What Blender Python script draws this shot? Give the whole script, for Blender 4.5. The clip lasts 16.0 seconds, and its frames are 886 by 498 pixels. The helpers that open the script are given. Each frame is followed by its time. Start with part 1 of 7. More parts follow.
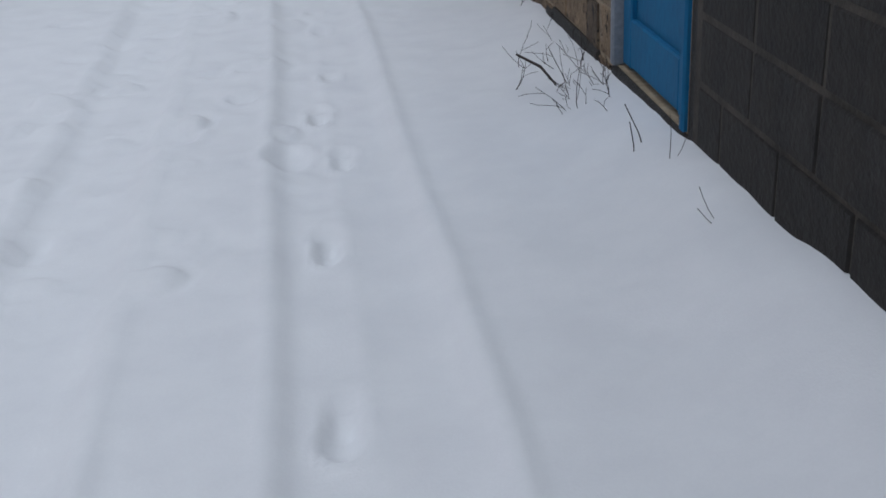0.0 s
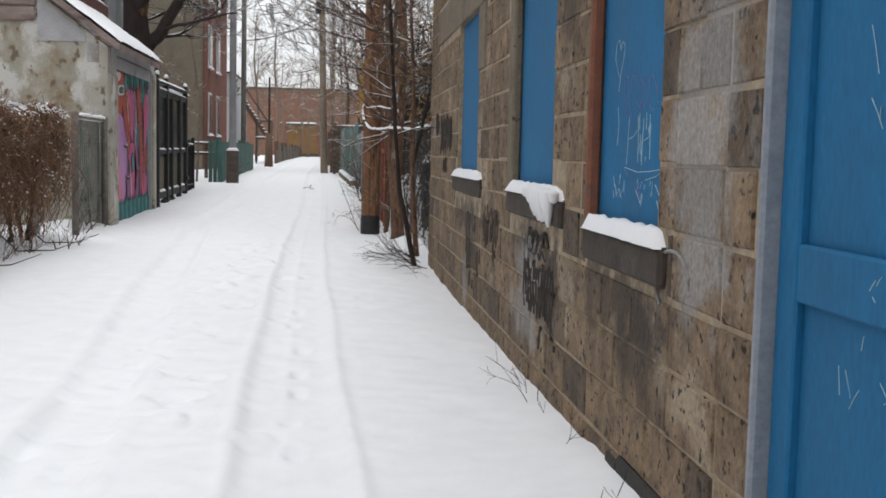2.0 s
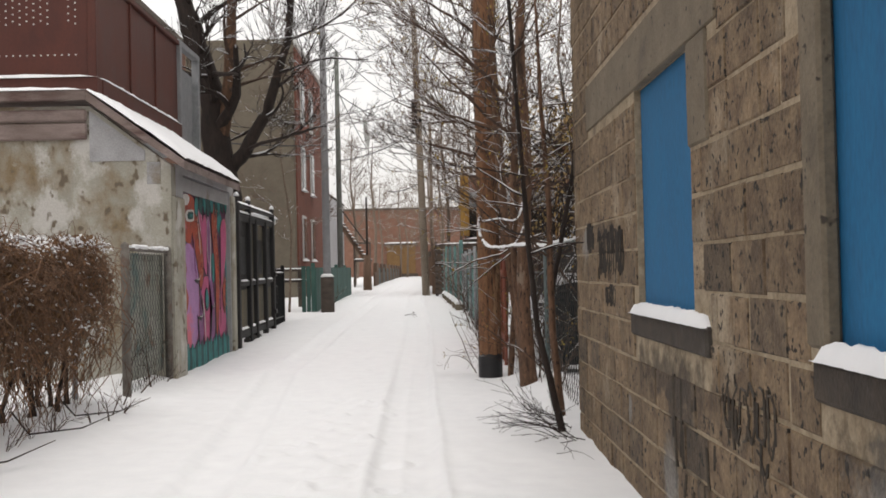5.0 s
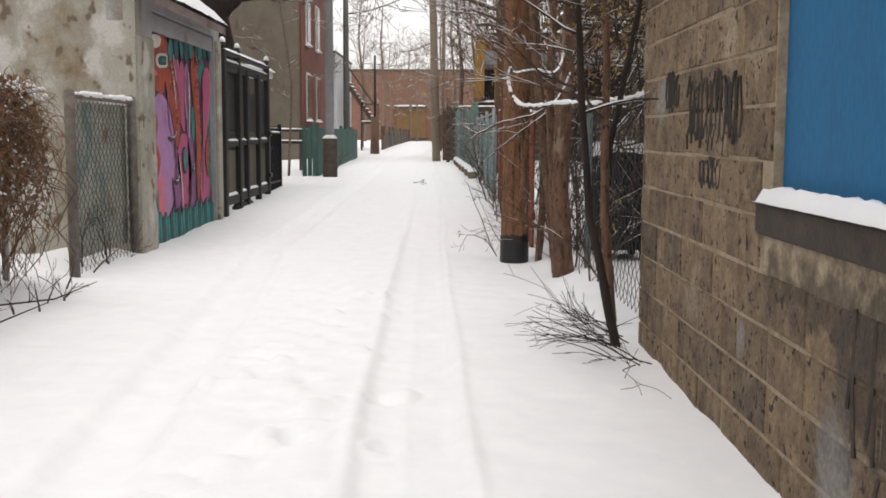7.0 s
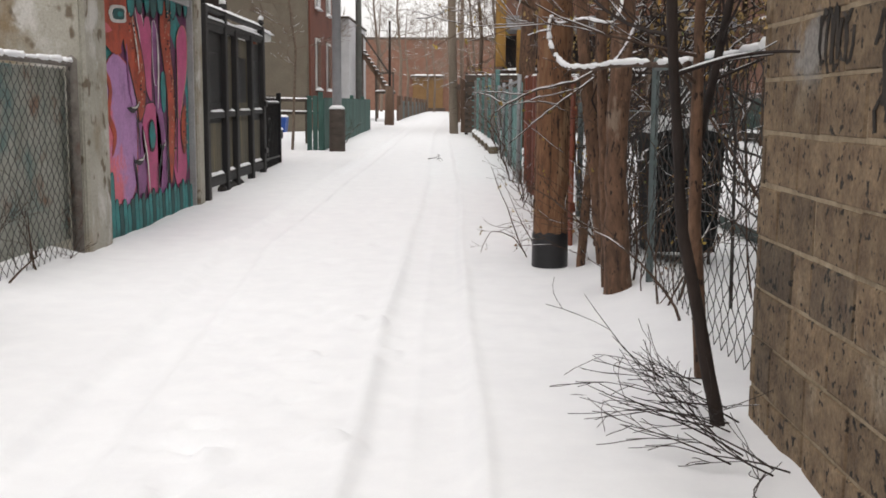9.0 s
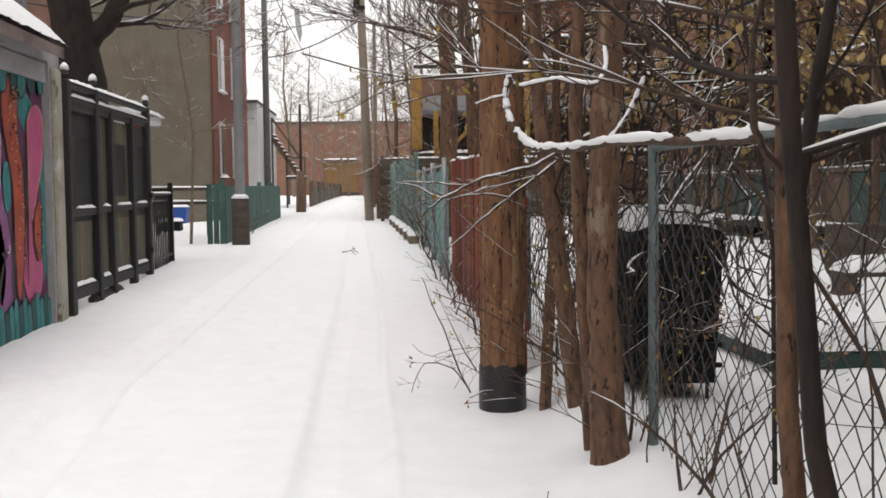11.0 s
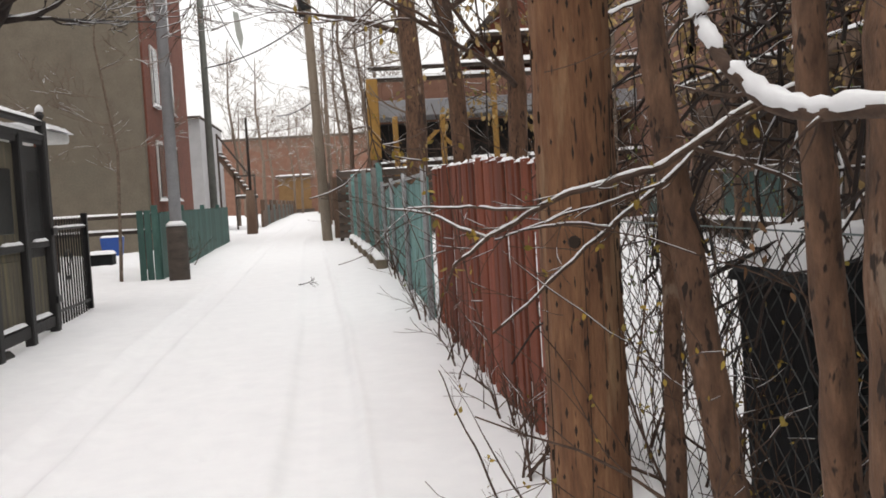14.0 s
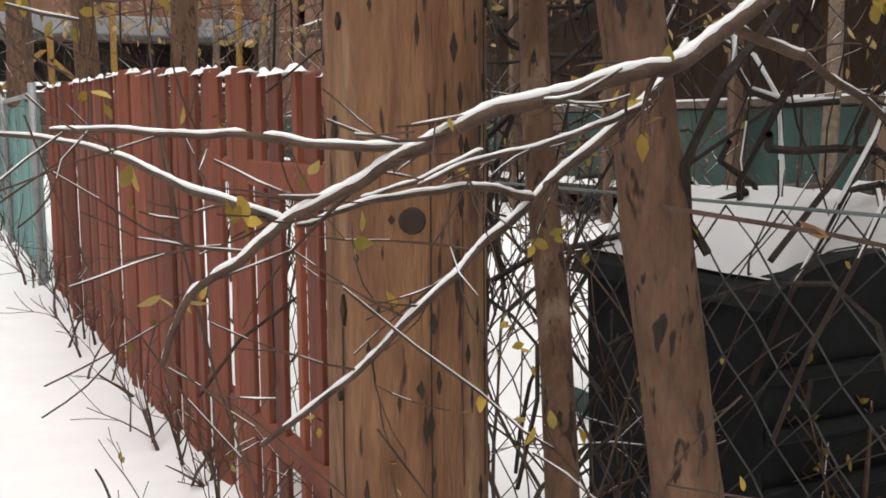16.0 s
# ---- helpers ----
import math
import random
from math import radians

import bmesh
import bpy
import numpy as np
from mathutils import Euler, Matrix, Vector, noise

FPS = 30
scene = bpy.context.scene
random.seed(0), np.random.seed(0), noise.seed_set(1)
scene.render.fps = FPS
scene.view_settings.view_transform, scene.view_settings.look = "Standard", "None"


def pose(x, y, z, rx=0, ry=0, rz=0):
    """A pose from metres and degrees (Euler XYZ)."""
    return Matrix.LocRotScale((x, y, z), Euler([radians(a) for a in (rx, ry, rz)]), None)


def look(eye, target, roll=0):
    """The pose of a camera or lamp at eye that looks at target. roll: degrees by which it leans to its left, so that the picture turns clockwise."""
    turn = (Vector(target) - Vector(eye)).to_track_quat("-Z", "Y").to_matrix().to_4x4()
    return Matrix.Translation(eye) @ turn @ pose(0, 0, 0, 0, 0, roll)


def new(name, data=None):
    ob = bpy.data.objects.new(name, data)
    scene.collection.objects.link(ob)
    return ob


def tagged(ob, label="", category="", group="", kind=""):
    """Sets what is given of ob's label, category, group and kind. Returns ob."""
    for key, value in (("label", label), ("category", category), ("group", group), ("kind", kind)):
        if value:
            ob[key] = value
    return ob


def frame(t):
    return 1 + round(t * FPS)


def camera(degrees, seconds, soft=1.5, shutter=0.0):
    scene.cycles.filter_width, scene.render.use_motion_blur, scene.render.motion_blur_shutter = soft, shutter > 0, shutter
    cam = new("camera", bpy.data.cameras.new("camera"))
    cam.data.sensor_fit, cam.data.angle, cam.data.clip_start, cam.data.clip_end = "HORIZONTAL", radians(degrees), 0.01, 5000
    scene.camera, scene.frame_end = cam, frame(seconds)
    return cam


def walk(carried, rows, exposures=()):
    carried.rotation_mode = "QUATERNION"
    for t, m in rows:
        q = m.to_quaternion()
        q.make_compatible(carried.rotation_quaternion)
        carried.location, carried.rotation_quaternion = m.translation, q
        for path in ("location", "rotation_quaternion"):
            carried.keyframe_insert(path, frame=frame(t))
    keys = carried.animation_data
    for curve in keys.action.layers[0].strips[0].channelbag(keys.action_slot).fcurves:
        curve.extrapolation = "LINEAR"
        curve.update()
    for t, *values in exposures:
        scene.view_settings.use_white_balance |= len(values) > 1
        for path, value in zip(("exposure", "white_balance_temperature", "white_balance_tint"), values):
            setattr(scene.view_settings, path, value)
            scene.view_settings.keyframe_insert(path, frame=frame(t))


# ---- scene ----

# ---------- camera ----------
cam = camera(45.5, 16.0, soft=1.7)
PATH = [
    (0, (-0.145, -0.626, 1.232), (0.004, 1.184, 0.393), -3.7),
    (0.5, (-0.115, -0.256, 1.182), (0.048, 1.622, 0.515), 0.4),
    (1, (-0.132, 0.13, 1.165), (0.045, 2.076, 0.738), 1.4),
    (1.5, (-0.107, 0.527, 1.156), (-0.014, 2.501, 0.847), -0.9),
    (2, (-0.115, 0.904, 1.149), (0.09, 2.886, 0.972), 1.3),
    (2.5, (-0.156, 1.259, 1.197), (0.077, 3.244, 1.267), -3.3),
    (3, (-0.176, 1.644, 1.212), (-0.095, 3.64, 1.306), -2.4),
    (3.2, (-0.171, 1.863, 1.19), (-0.112, 3.859, 1.31), -1.6),
    (5.3, (-0.247, 4.125, 1.26), (-0.242, 6.125, 1.294), -1.0),
    (5.5, (-0.259, 4.303, 1.267), (-0.27, 6.303, 1.298), -0.2),
    (6, (-0.283, 4.813, 1.24), (-0.214, 6.81, 1.16), -0.3),
    (6.5, (-0.268, 5.311, 1.214), (-0.23, 7.302, 1.022), -1.0),
    (7, (-0.298, 5.835, 1.222), (-0.298, 7.824, 1.008), 0.2),
    (7.5, (-0.312, 6.353, 1.231), (-0.271, 8.337, 0.984), -0.1),
    (8, (-0.301, 6.833, 1.239), (-0.368, 8.822, 1.046), -0.2),
    (8.2, (-0.298, 7.043, 1.229), (-0.357, 9.029, 1.001), 0.4),
    (10.3, (-0.3, 9.261, 1.238), (-0.299, 11.241, 0.956), -0.4),
    (10.5, (-0.287, 9.441, 1.259), (-0.307, 11.424, 1.003), -1.2),
    (11, (-0.33, 9.919, 1.297), (-0.205, 11.912, 1.181), -0.7),
    (11.5, (-0.362, 10.279, 1.316), (-0.234, 12.273, 1.236), -1.4),
    (12, (-0.337, 10.695, 1.346), (-0.301, 12.694, 1.296), -1.4),
    (12.5, (-0.348, 11.179, 1.333), (-0.221, 13.173, 1.239), -1.2),
    (13, (-0.355, 11.637, 1.314), (-0.222, 13.628, 1.184), -2.5),
    (13.5, (-0.394, 12.174, 1.322), (-0.281, 14.165, 1.176), -1.9),
    (14, (-0.396, 12.658, 1.358), (-0.19, 14.645, 1.258), -3.5),
    (14.5, (-0.412, 13.111, 1.358), (-0.281, 15.106, 1.285), -3.0),
    (15, (-0.438, 13.481, 1.318), (-0.055, 15.436, 1.146), -2.3),
    (15.5, (-0.358, 13.984, 1.298), (0.411, 15.811, 1.031), -2.6),
    (16, (-0.306, 14.469, 1.332), (0.582, 16.246, 1.097), -0.6),
]

EXPOSURES = [(0.0, -0.84, 5720, 9), (0.5, -0.66, 5770, 9), (1.0, -0.38, 6200, 9), (1.5, -0.18, 6270, 9), (2.0, -0.06, 6370, 9), (2.5, -0.1, 6800, 11), (6.0, -0.04, 6840, 11), (7.0, 0.1, 6760, 11), (8.0, 0.08, 6740, 11), (11.5, 0.12, 6760, 11), (14.5, 0.12, 6780, 11), (15.5, 0.34, 6740, 10), (16.0, 0.58, 6850, 10)]
walk(cam, [(t, look(eye, target, roll)) for t, eye, target, roll in PATH], EXPOSURES)

# ---------- light: overcast winter sky ----------
world = bpy.data.worlds.new("overcast_sky")
scene.world = world
world.use_nodes = True
wn = world.node_tree
sky = wn.nodes.new("ShaderNodeTexSky")
sky.sky_type, sky.sun_disc = "NISHITA", False
sky.sun_elevation, sky.sun_rotation = radians(80), radians(186)
sky.air_density, sky.dust_density, sky.ozone_density = 1.0, 4.0, 1.0
grey = wn.nodes.new("ShaderNodeHueSaturation")
grey.inputs["Saturation"].default_value = 0.12
bg = wn.nodes["Background"]
bg.inputs["Strength"].default_value = 0.28
wn.links.new(sky.outputs[0], grey.inputs["Color"])
cloud = wn.nodes.new("ShaderNodeMix")
cloud.data_type = "RGBA"
cloud.inputs["Factor"].default_value = 0.5
cloud.inputs["B"].default_value = (4.1, 4.1, 4.15, 1)
wn.links.new(grey.outputs[0], cloud.inputs["A"])
wn.links.new(cloud.outputs["Result"], bg.inputs["Color"])
sun = new("sun", bpy.data.lights.new("sun", "SUN"))
sun.data.energy, sun.data.angle, sun.data.color = 0.36, radians(35), (1.0, 0.97, 0.93)
sun.matrix_world = look((0, 0, 20), (0.2, 1.76, 10.0))

# ---------- mesh helpers ----------
rnd = random.Random(4)


class Mesh:
    """Gathers vertices and faces of one mesh."""

    def __init__(self):
        self.v, self.f = [], []

    def add(self, verts, faces):
        n = len(self.v)
        self.v.extend(verts)
        self.f.extend([tuple(i + n for i in f) for f in faces])
        return self

    def box(self, x0, x1, y0, y1, z0, z1, c=0.006, m=None):
        """A box with chamfered edges, turned by m."""
        lo, hi = (x0, y0, z0), (x1, y1, z1)
        c = min(c, *[(hi[i] - lo[i]) * 0.45 for i in range(3)])
        vs, key = [], {}
        for i in range(8):
            s = ((i & 1), (i >> 1) & 1, (i >> 2) & 1)
            for a in range(3):
                p = [(hi[k] if s[k] else lo[k]) for k in range(3)]
                for k in range(3):
                    if k != a:
                        p[k] += -c if s[k] else c
                key[(s, a)] = len(vs)
                vs.append(tuple(p))
        fs = []
        for a in range(3):
            b, d = (a + 1) % 3, (a + 2) % 3
            for e in (0, 1):
                loop = []
                for q in ((0, 0), (1, 0), (1, 1), (0, 1)):
                    s = [0, 0, 0]
                    s[a], s[b], s[d] = e, q[0], q[1]
                    loop.append(key[(tuple(s), a)])
                fs.append(tuple(loop if e else loop[::-1]))
            for e in (0, 1):
                for g in (0, 1):
                    s0, s1 = [0, 0, 0], [0, 0, 0]
                    s0[b], s0[d], s0[a] = e, g, 0
                    s1[b], s1[d], s1[a] = e, g, 1
                    s0, s1 = tuple(s0), tuple(s1)
                    q = (key[(s0, b)], key[(s1, b)], key[(s1, d)], key[(s0, d)])
                    fs.append(q if e != g else q[::-1])
        for i in range(8):
            s = ((i & 1), (i >> 1) & 1, (i >> 2) & 1)
            t = (key[(s, 0)], key[(s, 1)], key[(s, 2)])
            fs.append(t if sum(s) % 2 else t[::-1])
        if m is not None:
            vs = [tuple(m @ Vector(p)) for p in vs]
        return self.add(vs, fs)

    def tube(self, pts, radii, n=6, cap=True):
        """A round bar along pts."""
        pts = [Vector(p) for p in pts]
        if not isinstance(radii, (list, tuple)):
            radii = [radii] * len(pts)
        vs, fs = [], []
        for i, p in enumerate(pts):
            d = (pts[min(i + 1, len(pts) - 1)] - pts[max(i - 1, 0)])
            d = d.normalized() if d.length > 1e-9 else Vector((0, 0, 1))
            u = d.cross(Vector((0, 0, 1)) if abs(d.z) < 0.9 else Vector((0, 1, 0))).normalized()
            w = d.cross(u)
            for k in range(n):
                a = 2 * math.pi * k / n
                vs.append(tuple(p + radii[i] * (math.cos(a) * u + math.sin(a) * w)))
        for i in range(len(pts) - 1):
            for k in range(n):
                fs.append((i * n + k, i * n + (k + 1) % n, (i + 1) * n + (k + 1) % n, (i + 1) * n + k))
        if cap:
            fs.append(tuple(range(n - 1, -1, -1)))
            fs.append(tuple(range((len(pts) - 1) * n, len(pts) * n)))
        return self.add(vs, fs)

    def quad(self, a, b, c, d):
        return self.add([tuple(a), tuple(b), tuple(c), tuple(d)], [(0, 1, 2, 3)])

    def slab(self, outline, depth):
        """A flat shape with thickness: outline points, and the vector of its depth."""
        n, d = len(outline), Vector(depth)
        vs = [tuple(p) for p in outline] + [tuple(Vector(p) + d) for p in outline]
        fs = [tuple(range(n)), tuple(range(2 * n - 1, n - 1, -1))]
        fs += [(i, i + n, (i + 1) % n + n, (i + 1) % n) for i in range(n)]
        return self.add(vs, fs)

    def data(self, name, material, smooth=False):
        me = bpy.data.meshes.new(name)
        me.from_pydata(self.v, [], self.f)
        if smooth:
            me.polygons.foreach_set("use_smooth", [True] * len(me.polygons))
        me.materials.append(material)
        me.update()
        return me


def part(name, mesh, material, parent=None, label="", smooth=False):
    """Links a mesh as one object, under a thing or a part if one is given."""
    ob = new(name, mesh.data(name, material, smooth))
    if parent is not None:
        ob.parent = parent
        base = parent.matrix_basis.copy()
        if parent.parent is not None:
            base = parent.parent.matrix_basis @ parent.matrix_parent_inverse @ base
        ob.matrix_parent_inverse = base.inverted()
    return tagged(ob, label)


def thing(name, at, label, category, group="", kind=""):
    """An Empty at the base of a thing, which parents its parts."""
    ob = new(name)
    ob.empty_display_size = 0.1
    ob.matrix_basis = Matrix.Translation(at)
    return tagged(ob, label, category, group, kind)


def structure(name, mesh, material, label, category, smooth=False):
    return tagged(part(name, mesh, material, None, "", smooth), label, category, "", "structure")


# ---------- materials ----------
def mat(name, a, b, rough=0.8, scale=8.0, bump=0.3, metal=0.0, blotch=None, blotch_scale=1.2, blotch_at=0.55, vary=0.0,
        stretch=(1, 1, 1), fine=60.0, island=False, grain=0.72, pits=None, blotch2=None, patches=(), spec=0.5):
    """A surface mottled from colour a to b, with larger blotches, fine grain, relief and a little change from piece to piece."""
    m = bpy.data.materials.new(name)
    m.use_nodes = True
    t = m.node_tree
    N, Lk = t.nodes, t.links
    bsdf = N["Principled BSDF"]
    bsdf.inputs["Metallic"].default_value = metal
    bsdf.inputs["Specular IOR Level"].default_value = spec
    co = N.new("ShaderNodeNewGeometry").outputs["Position"]
    mp = N.new("ShaderNodeMapping")
    mp.inputs["Scale"].default_value = stretch
    Lk.new(co, mp.inputs["Vector"])

    def tex(s, detail=6.0):
        n = N.new("ShaderNodeTexNoise")
        n.inputs["Scale"].default_value, n.inputs["Detail"].default_value = s, detail
        n.inputs["Roughness"].default_value = 0.62
        Lk.new(mp.outputs[0], n.inputs["Vector"])
        return n.outputs["Fac"]

    def ramp(fac, p0, p1):
        r = N.new("ShaderNodeMapRange")
        r.inputs["From Min"].default_value, r.inputs["From Max"].default_value = p0, p1
        Lk.new(fac, r.inputs["Value"])
        return r.outputs[0]

    def mix(fac, x, y, how="MIX"):
        n = N.new("ShaderNodeMix")
        n.data_type, n.blend_type = "RGBA", how
        for sock, val in ((n.inputs["Factor"], fac), (n.inputs["A"], x), (n.inputs["B"], y)):
            if isinstance(val, (int, float)):
                sock.default_value = val
            elif isinstance(val, tuple):
                sock.default_value = (*val, 1)
            else:
                Lk.new(val, sock)
        return n.outputs["Result"]

    n1, n2 = tex(scale), tex(fine, 3.0)
    col = mix(ramp(n1, 0.32, 0.68), a, b)
    if blotch:
        col = mix(ramp(tex(blotch_scale), blotch_at, blotch_at + 0.16), col, blotch)
    if blotch2:
        col = mix(ramp(tex(blotch2[1]), blotch2[2], blotch2[2] + 0.1), col, blotch2[0])
    if pits:
        col = mix(ramp(tex(pits[1], 2.0), pits[2], pits[2] + 0.06), col, pits[0])
    for tint, strength, spots in patches:
        wob = tex(7.0)
        for y, z, ry, rz in spots:
            pm_ = N.new("ShaderNodeMapping")
            pm_.inputs["Scale"].default_value = (0, 1 / ry, 1 / rz)
            pm_.inputs["Location"].default_value = (0, -y / ry, -z / rz)
            Lk.new(co, pm_.inputs["Vector"])
            ln = N.new("ShaderNodeVectorMath")
            ln.operation = "LENGTH"
            Lk.new(pm_.outputs[0], ln.inputs[0])
            ad = N.new("ShaderNodeMath")
            ad.operation = "MULTIPLY_ADD"
            Lk.new(wob, ad.inputs[0])
            ad.inputs[1].default_value = 3.0
            Lk.new(ln.outputs["Value"], ad.inputs[2])
            rg = N.new("ShaderNodeMapRange")
            rg.inputs["From Min"].default_value, rg.inputs["From Max"].default_value = 2.7, 2.0
            rg.inputs["To Max"].default_value = strength
            Lk.new(ad.outputs[0], rg.inputs["Value"])
            col = mix(rg.outputs[0], col, tint)
    col = mix(ramp(n2, 0.25, 0.75), col, mix(1.0, col, (grain, grain, grain), "MULTIPLY"))
    if vary:
        src = N.new("ShaderNodeNewGeometry").outputs["Random Per Island"] if island else N.new("ShaderNodeObjectInfo").outputs["Random"]
        hv = N.new("ShaderNodeHueSaturation")
        r = N.new("ShaderNodeMapRange")
        r.inputs["To Min"].default_value, r.inputs["To Max"].default_value = 1 - vary, 1 + vary
        Lk.new(src, r.inputs["Value"])
        Lk.new(r.outputs[0], hv.inputs["Value"])
        Lk.new(col, hv.inputs["Color"])
        col = hv.outputs[0]
    Lk.new(col, bsdf.inputs["Base Color"])
    rr = N.new("ShaderNodeMapRange")
    rr.inputs["To Min"].default_value, rr.inputs["To Max"].default_value = max(0.05, rough - 0.12), min(1, rough + 0.1)
    Lk.new(n1, rr.inputs["Value"])
    Lk.new(rr.outputs[0], bsdf.inputs["Roughness"])
    bp = N.new("ShaderNodeBump")
    bp.inputs["Strength"].default_value, bp.inputs["Distance"].default_value = bump, 0.02
    Lk.new(mix(0.45, n1, n2), bp.inputs["Height"])
    Lk.new(bp.outputs[0], bsdf.inputs["Normal"])
    return m


SNOW = mat("snow", (0.735, 0.745, 0.765), (0.785, 0.795, 0.81), 0.7, 5.0, 0.1, fine=140.0, grain=0.97)
# places on the wall (y, z, half width, half height) of faded grey overpaint and of dark run-off stains below the sills
OVERPAINT = ((0.34, 0.325, 0.305), 0.85, ((3.74, 1.2, 0.28, 0.42), (3.62, 1.55, 0.16, 0.3), (3.75, 0.85, 0.25, 0.14), (6.35, 0.62, 0.3, 0.2), (6.35, 0.34, 0.42, 0.16), (8.95, 0.2, 0.14, 0.24), (10.0, 0.42, 0.06, 0.1), (11.6, 1.42, 0.22, 0.1)))
RUNOFF = ((0.045, 0.034, 0.026), 0.7, ((4.6, 0.66, 0.62, 0.15), (4.3, 0.5, 0.3, 0.2), (6.2, 0.74, 0.62, 0.1), (5.75, 0.5, 0.2, 0.25), (8.95, 0.7, 0.75, 0.14), (8.75, 0.5, 0.35, 0.24), (5.45, 1.9, 0.2, 0.4)))
PATCHES = (OVERPAINT, RUNOFF)
PALE = ((0.38, 0.305, 0.215), 1.9, 0.57)
BLOCK = mat("weathered_concrete_block", (0.135, 0.086, 0.05), (0.32, 0.23, 0.14), 0.92, 8.0, 1.0, blotch=(0.075, 0.053, 0.036), blotch_scale=3.0, blotch_at=0.57, vary=0.2, fine=45, grain=0.5, pits=((0.02, 0.015, 0.011), 24.0, 0.6), blotch2=PALE, patches=PATCHES)
BLOCK_FAR = mat("weathered_concrete_block_joined", (0.135, 0.086, 0.05), (0.32, 0.23, 0.14), 0.92, 8.0, 1.0, blotch=(0.075, 0.053, 0.036), blotch_scale=3.0, blotch_at=0.57, vary=0.2, fine=45, grain=0.5, pits=((0.02, 0.015, 0.011), 24.0, 0.6), blotch2=PALE, patches=PATCHES, island=True)
BLOCK_DAMP = mat("damp_stained_block", (0.085, 0.057, 0.036), (0.2, 0.146, 0.093), 0.88, 8, 1.0, blotch=(0.24, 0.18, 0.115), blotch_scale=2.2, blotch_at=0.56, vary=0.25, fine=45, grain=0.5, pits=((0.012, 0.01, 0.008), 24.0, 0.58), patches=PATCHES)
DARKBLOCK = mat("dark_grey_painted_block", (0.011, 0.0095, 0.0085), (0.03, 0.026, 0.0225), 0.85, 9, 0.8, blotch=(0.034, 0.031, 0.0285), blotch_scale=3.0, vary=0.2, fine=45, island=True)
MORTAR = mat("old_mortar", (0.27, 0.205, 0.13), (0.47, 0.385, 0.27), 0.95, 14, 0.6, blotch=(0.13, 0.1, 0.07), blotch_scale=2.4, blotch_at=0.56, patches=PATCHES)
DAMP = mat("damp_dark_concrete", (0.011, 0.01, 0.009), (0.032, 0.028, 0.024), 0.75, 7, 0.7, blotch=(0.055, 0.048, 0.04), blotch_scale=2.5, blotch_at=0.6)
CONCRETE = mat("pale_concrete", (0.15, 0.12, 0.082), (0.22, 0.18, 0.128), 0.9, 6, 0.5, blotch=(0.11, 0.09, 0.065), blotch_scale=2.2, pits=((0.05, 0.04, 0.03), 18.0, 0.64))
SILL = mat("dark_stained_sill", (0.024, 0.018, 0.014), (0.07, 0.053, 0.039), 0.85, 9, 0.6, blotch=(0.08, 0.07, 0.06), blotch_scale=5)
BLUE = mat("blue_paint", (0.002, 0.118, 0.27), (0.003, 0.152, 0.335), 0.8, 3.5, 0.12, blotch=(0.012, 0.125, 0.27), blotch_scale=1.5, stretch=(1, 1, 0.35))
GREYPAINT = mat("grey_blue_paint", (0.2, 0.23, 0.27), (0.3, 0.33, 0.37), 0.6, 8, 0.2)
TERRA = mat("terracotta_paint", (0.17, 0.06, 0.032), (0.25, 0.095, 0.05), 0.85, 7, 0.4, blotch=(0.12, 0.07, 0.05), blotch_scale=4)
CHALK = mat("chalk", (0.22, 0.4, 0.52), (0.42, 0.56, 0.64), 0.95, 30, 0.1)
SPRAYDARK = mat("dark_spray_paint", (0.03, 0.026, 0.023), (0.1, 0.08, 0.06), 0.8, 12, 0.1)
SPRAYGREY = mat("grey_overpaint", (0.2, 0.2, 0.2), (0.3, 0.295, 0.285), 0.85, 5, 0.4, blotch=(0.16, 0.14, 0.12), blotch_scale=3)
PLASTER = mat("stained_plaster", (0.34, 0.325, 0.265), (0.47, 0.45, 0.39), 0.9, 2.6, 0.7, blotch=(0.25, 0.18, 0.1), blotch_scale=1.5, blotch_at=0.5, blotch2=((0.6, 0.585, 0.545), 2.4, 0.53), pits=((0.17, 0.135, 0.095), 6.0, 0.6), stretch=(1, 1, 0.75))
PLASTERGREY = mat("grey_patch_plaster", (0.36, 0.36, 0.36), (0.46, 0.46, 0.47), 0.9, 4, 0.3, blotch=(0.25, 0.2, 0.14), blotch_scale=2.2)
TARPAPER = mat("weathered_fascia", (0.2, 0.15, 0.13), (0.34, 0.27, 0.25), 0.8, 3, 0.4, blotch=(0.12, 0.07, 0.06), blotch_scale=2, stretch=(0.5, 1, 2))
RUST = mat("red_brown_metal", (0.075, 0.017, 0.01), (0.115, 0.028, 0.016), 0.6, 4, 0.15, blotch=(0.085, 0.025, 0.018), blotch_scale=1.0, stretch=(1, 1, 0.4))
ZINC = mat("galvanised_steel", (0.26, 0.27, 0.28), (0.38, 0.39, 0.4), 0.55, 9, 0.2, metal=0.5)
WIRE = mat("old_fence_wire", (0.022, 0.024, 0.024), (0.05, 0.052, 0.05), 0.65, 20, 0.1, metal=0.3)
BARK = mat("brown_bark", (0.085, 0.044, 0.026), (0.215, 0.12, 0.072), 0.95, 22, 1.0, stretch=(1, 1, 0.35), blotch=(0.045, 0.028, 0.02), blotch_scale=6, blotch2=((0.26, 0.19, 0.14), 11.0, 0.6), pits=((0.03, 0.018, 0.012), 40.0, 0.6))
BARKDARK = mat("dark_bark", (0.014, 0.009, 0.0075), (0.042, 0.028, 0.022), 0.95, 14, 0.8, stretch=(1, 1, 0.3))
TWIG = mat("twig_bark", (0.045, 0.026, 0.018), (0.12, 0.075, 0.052), 0.95, 20, 0.4)
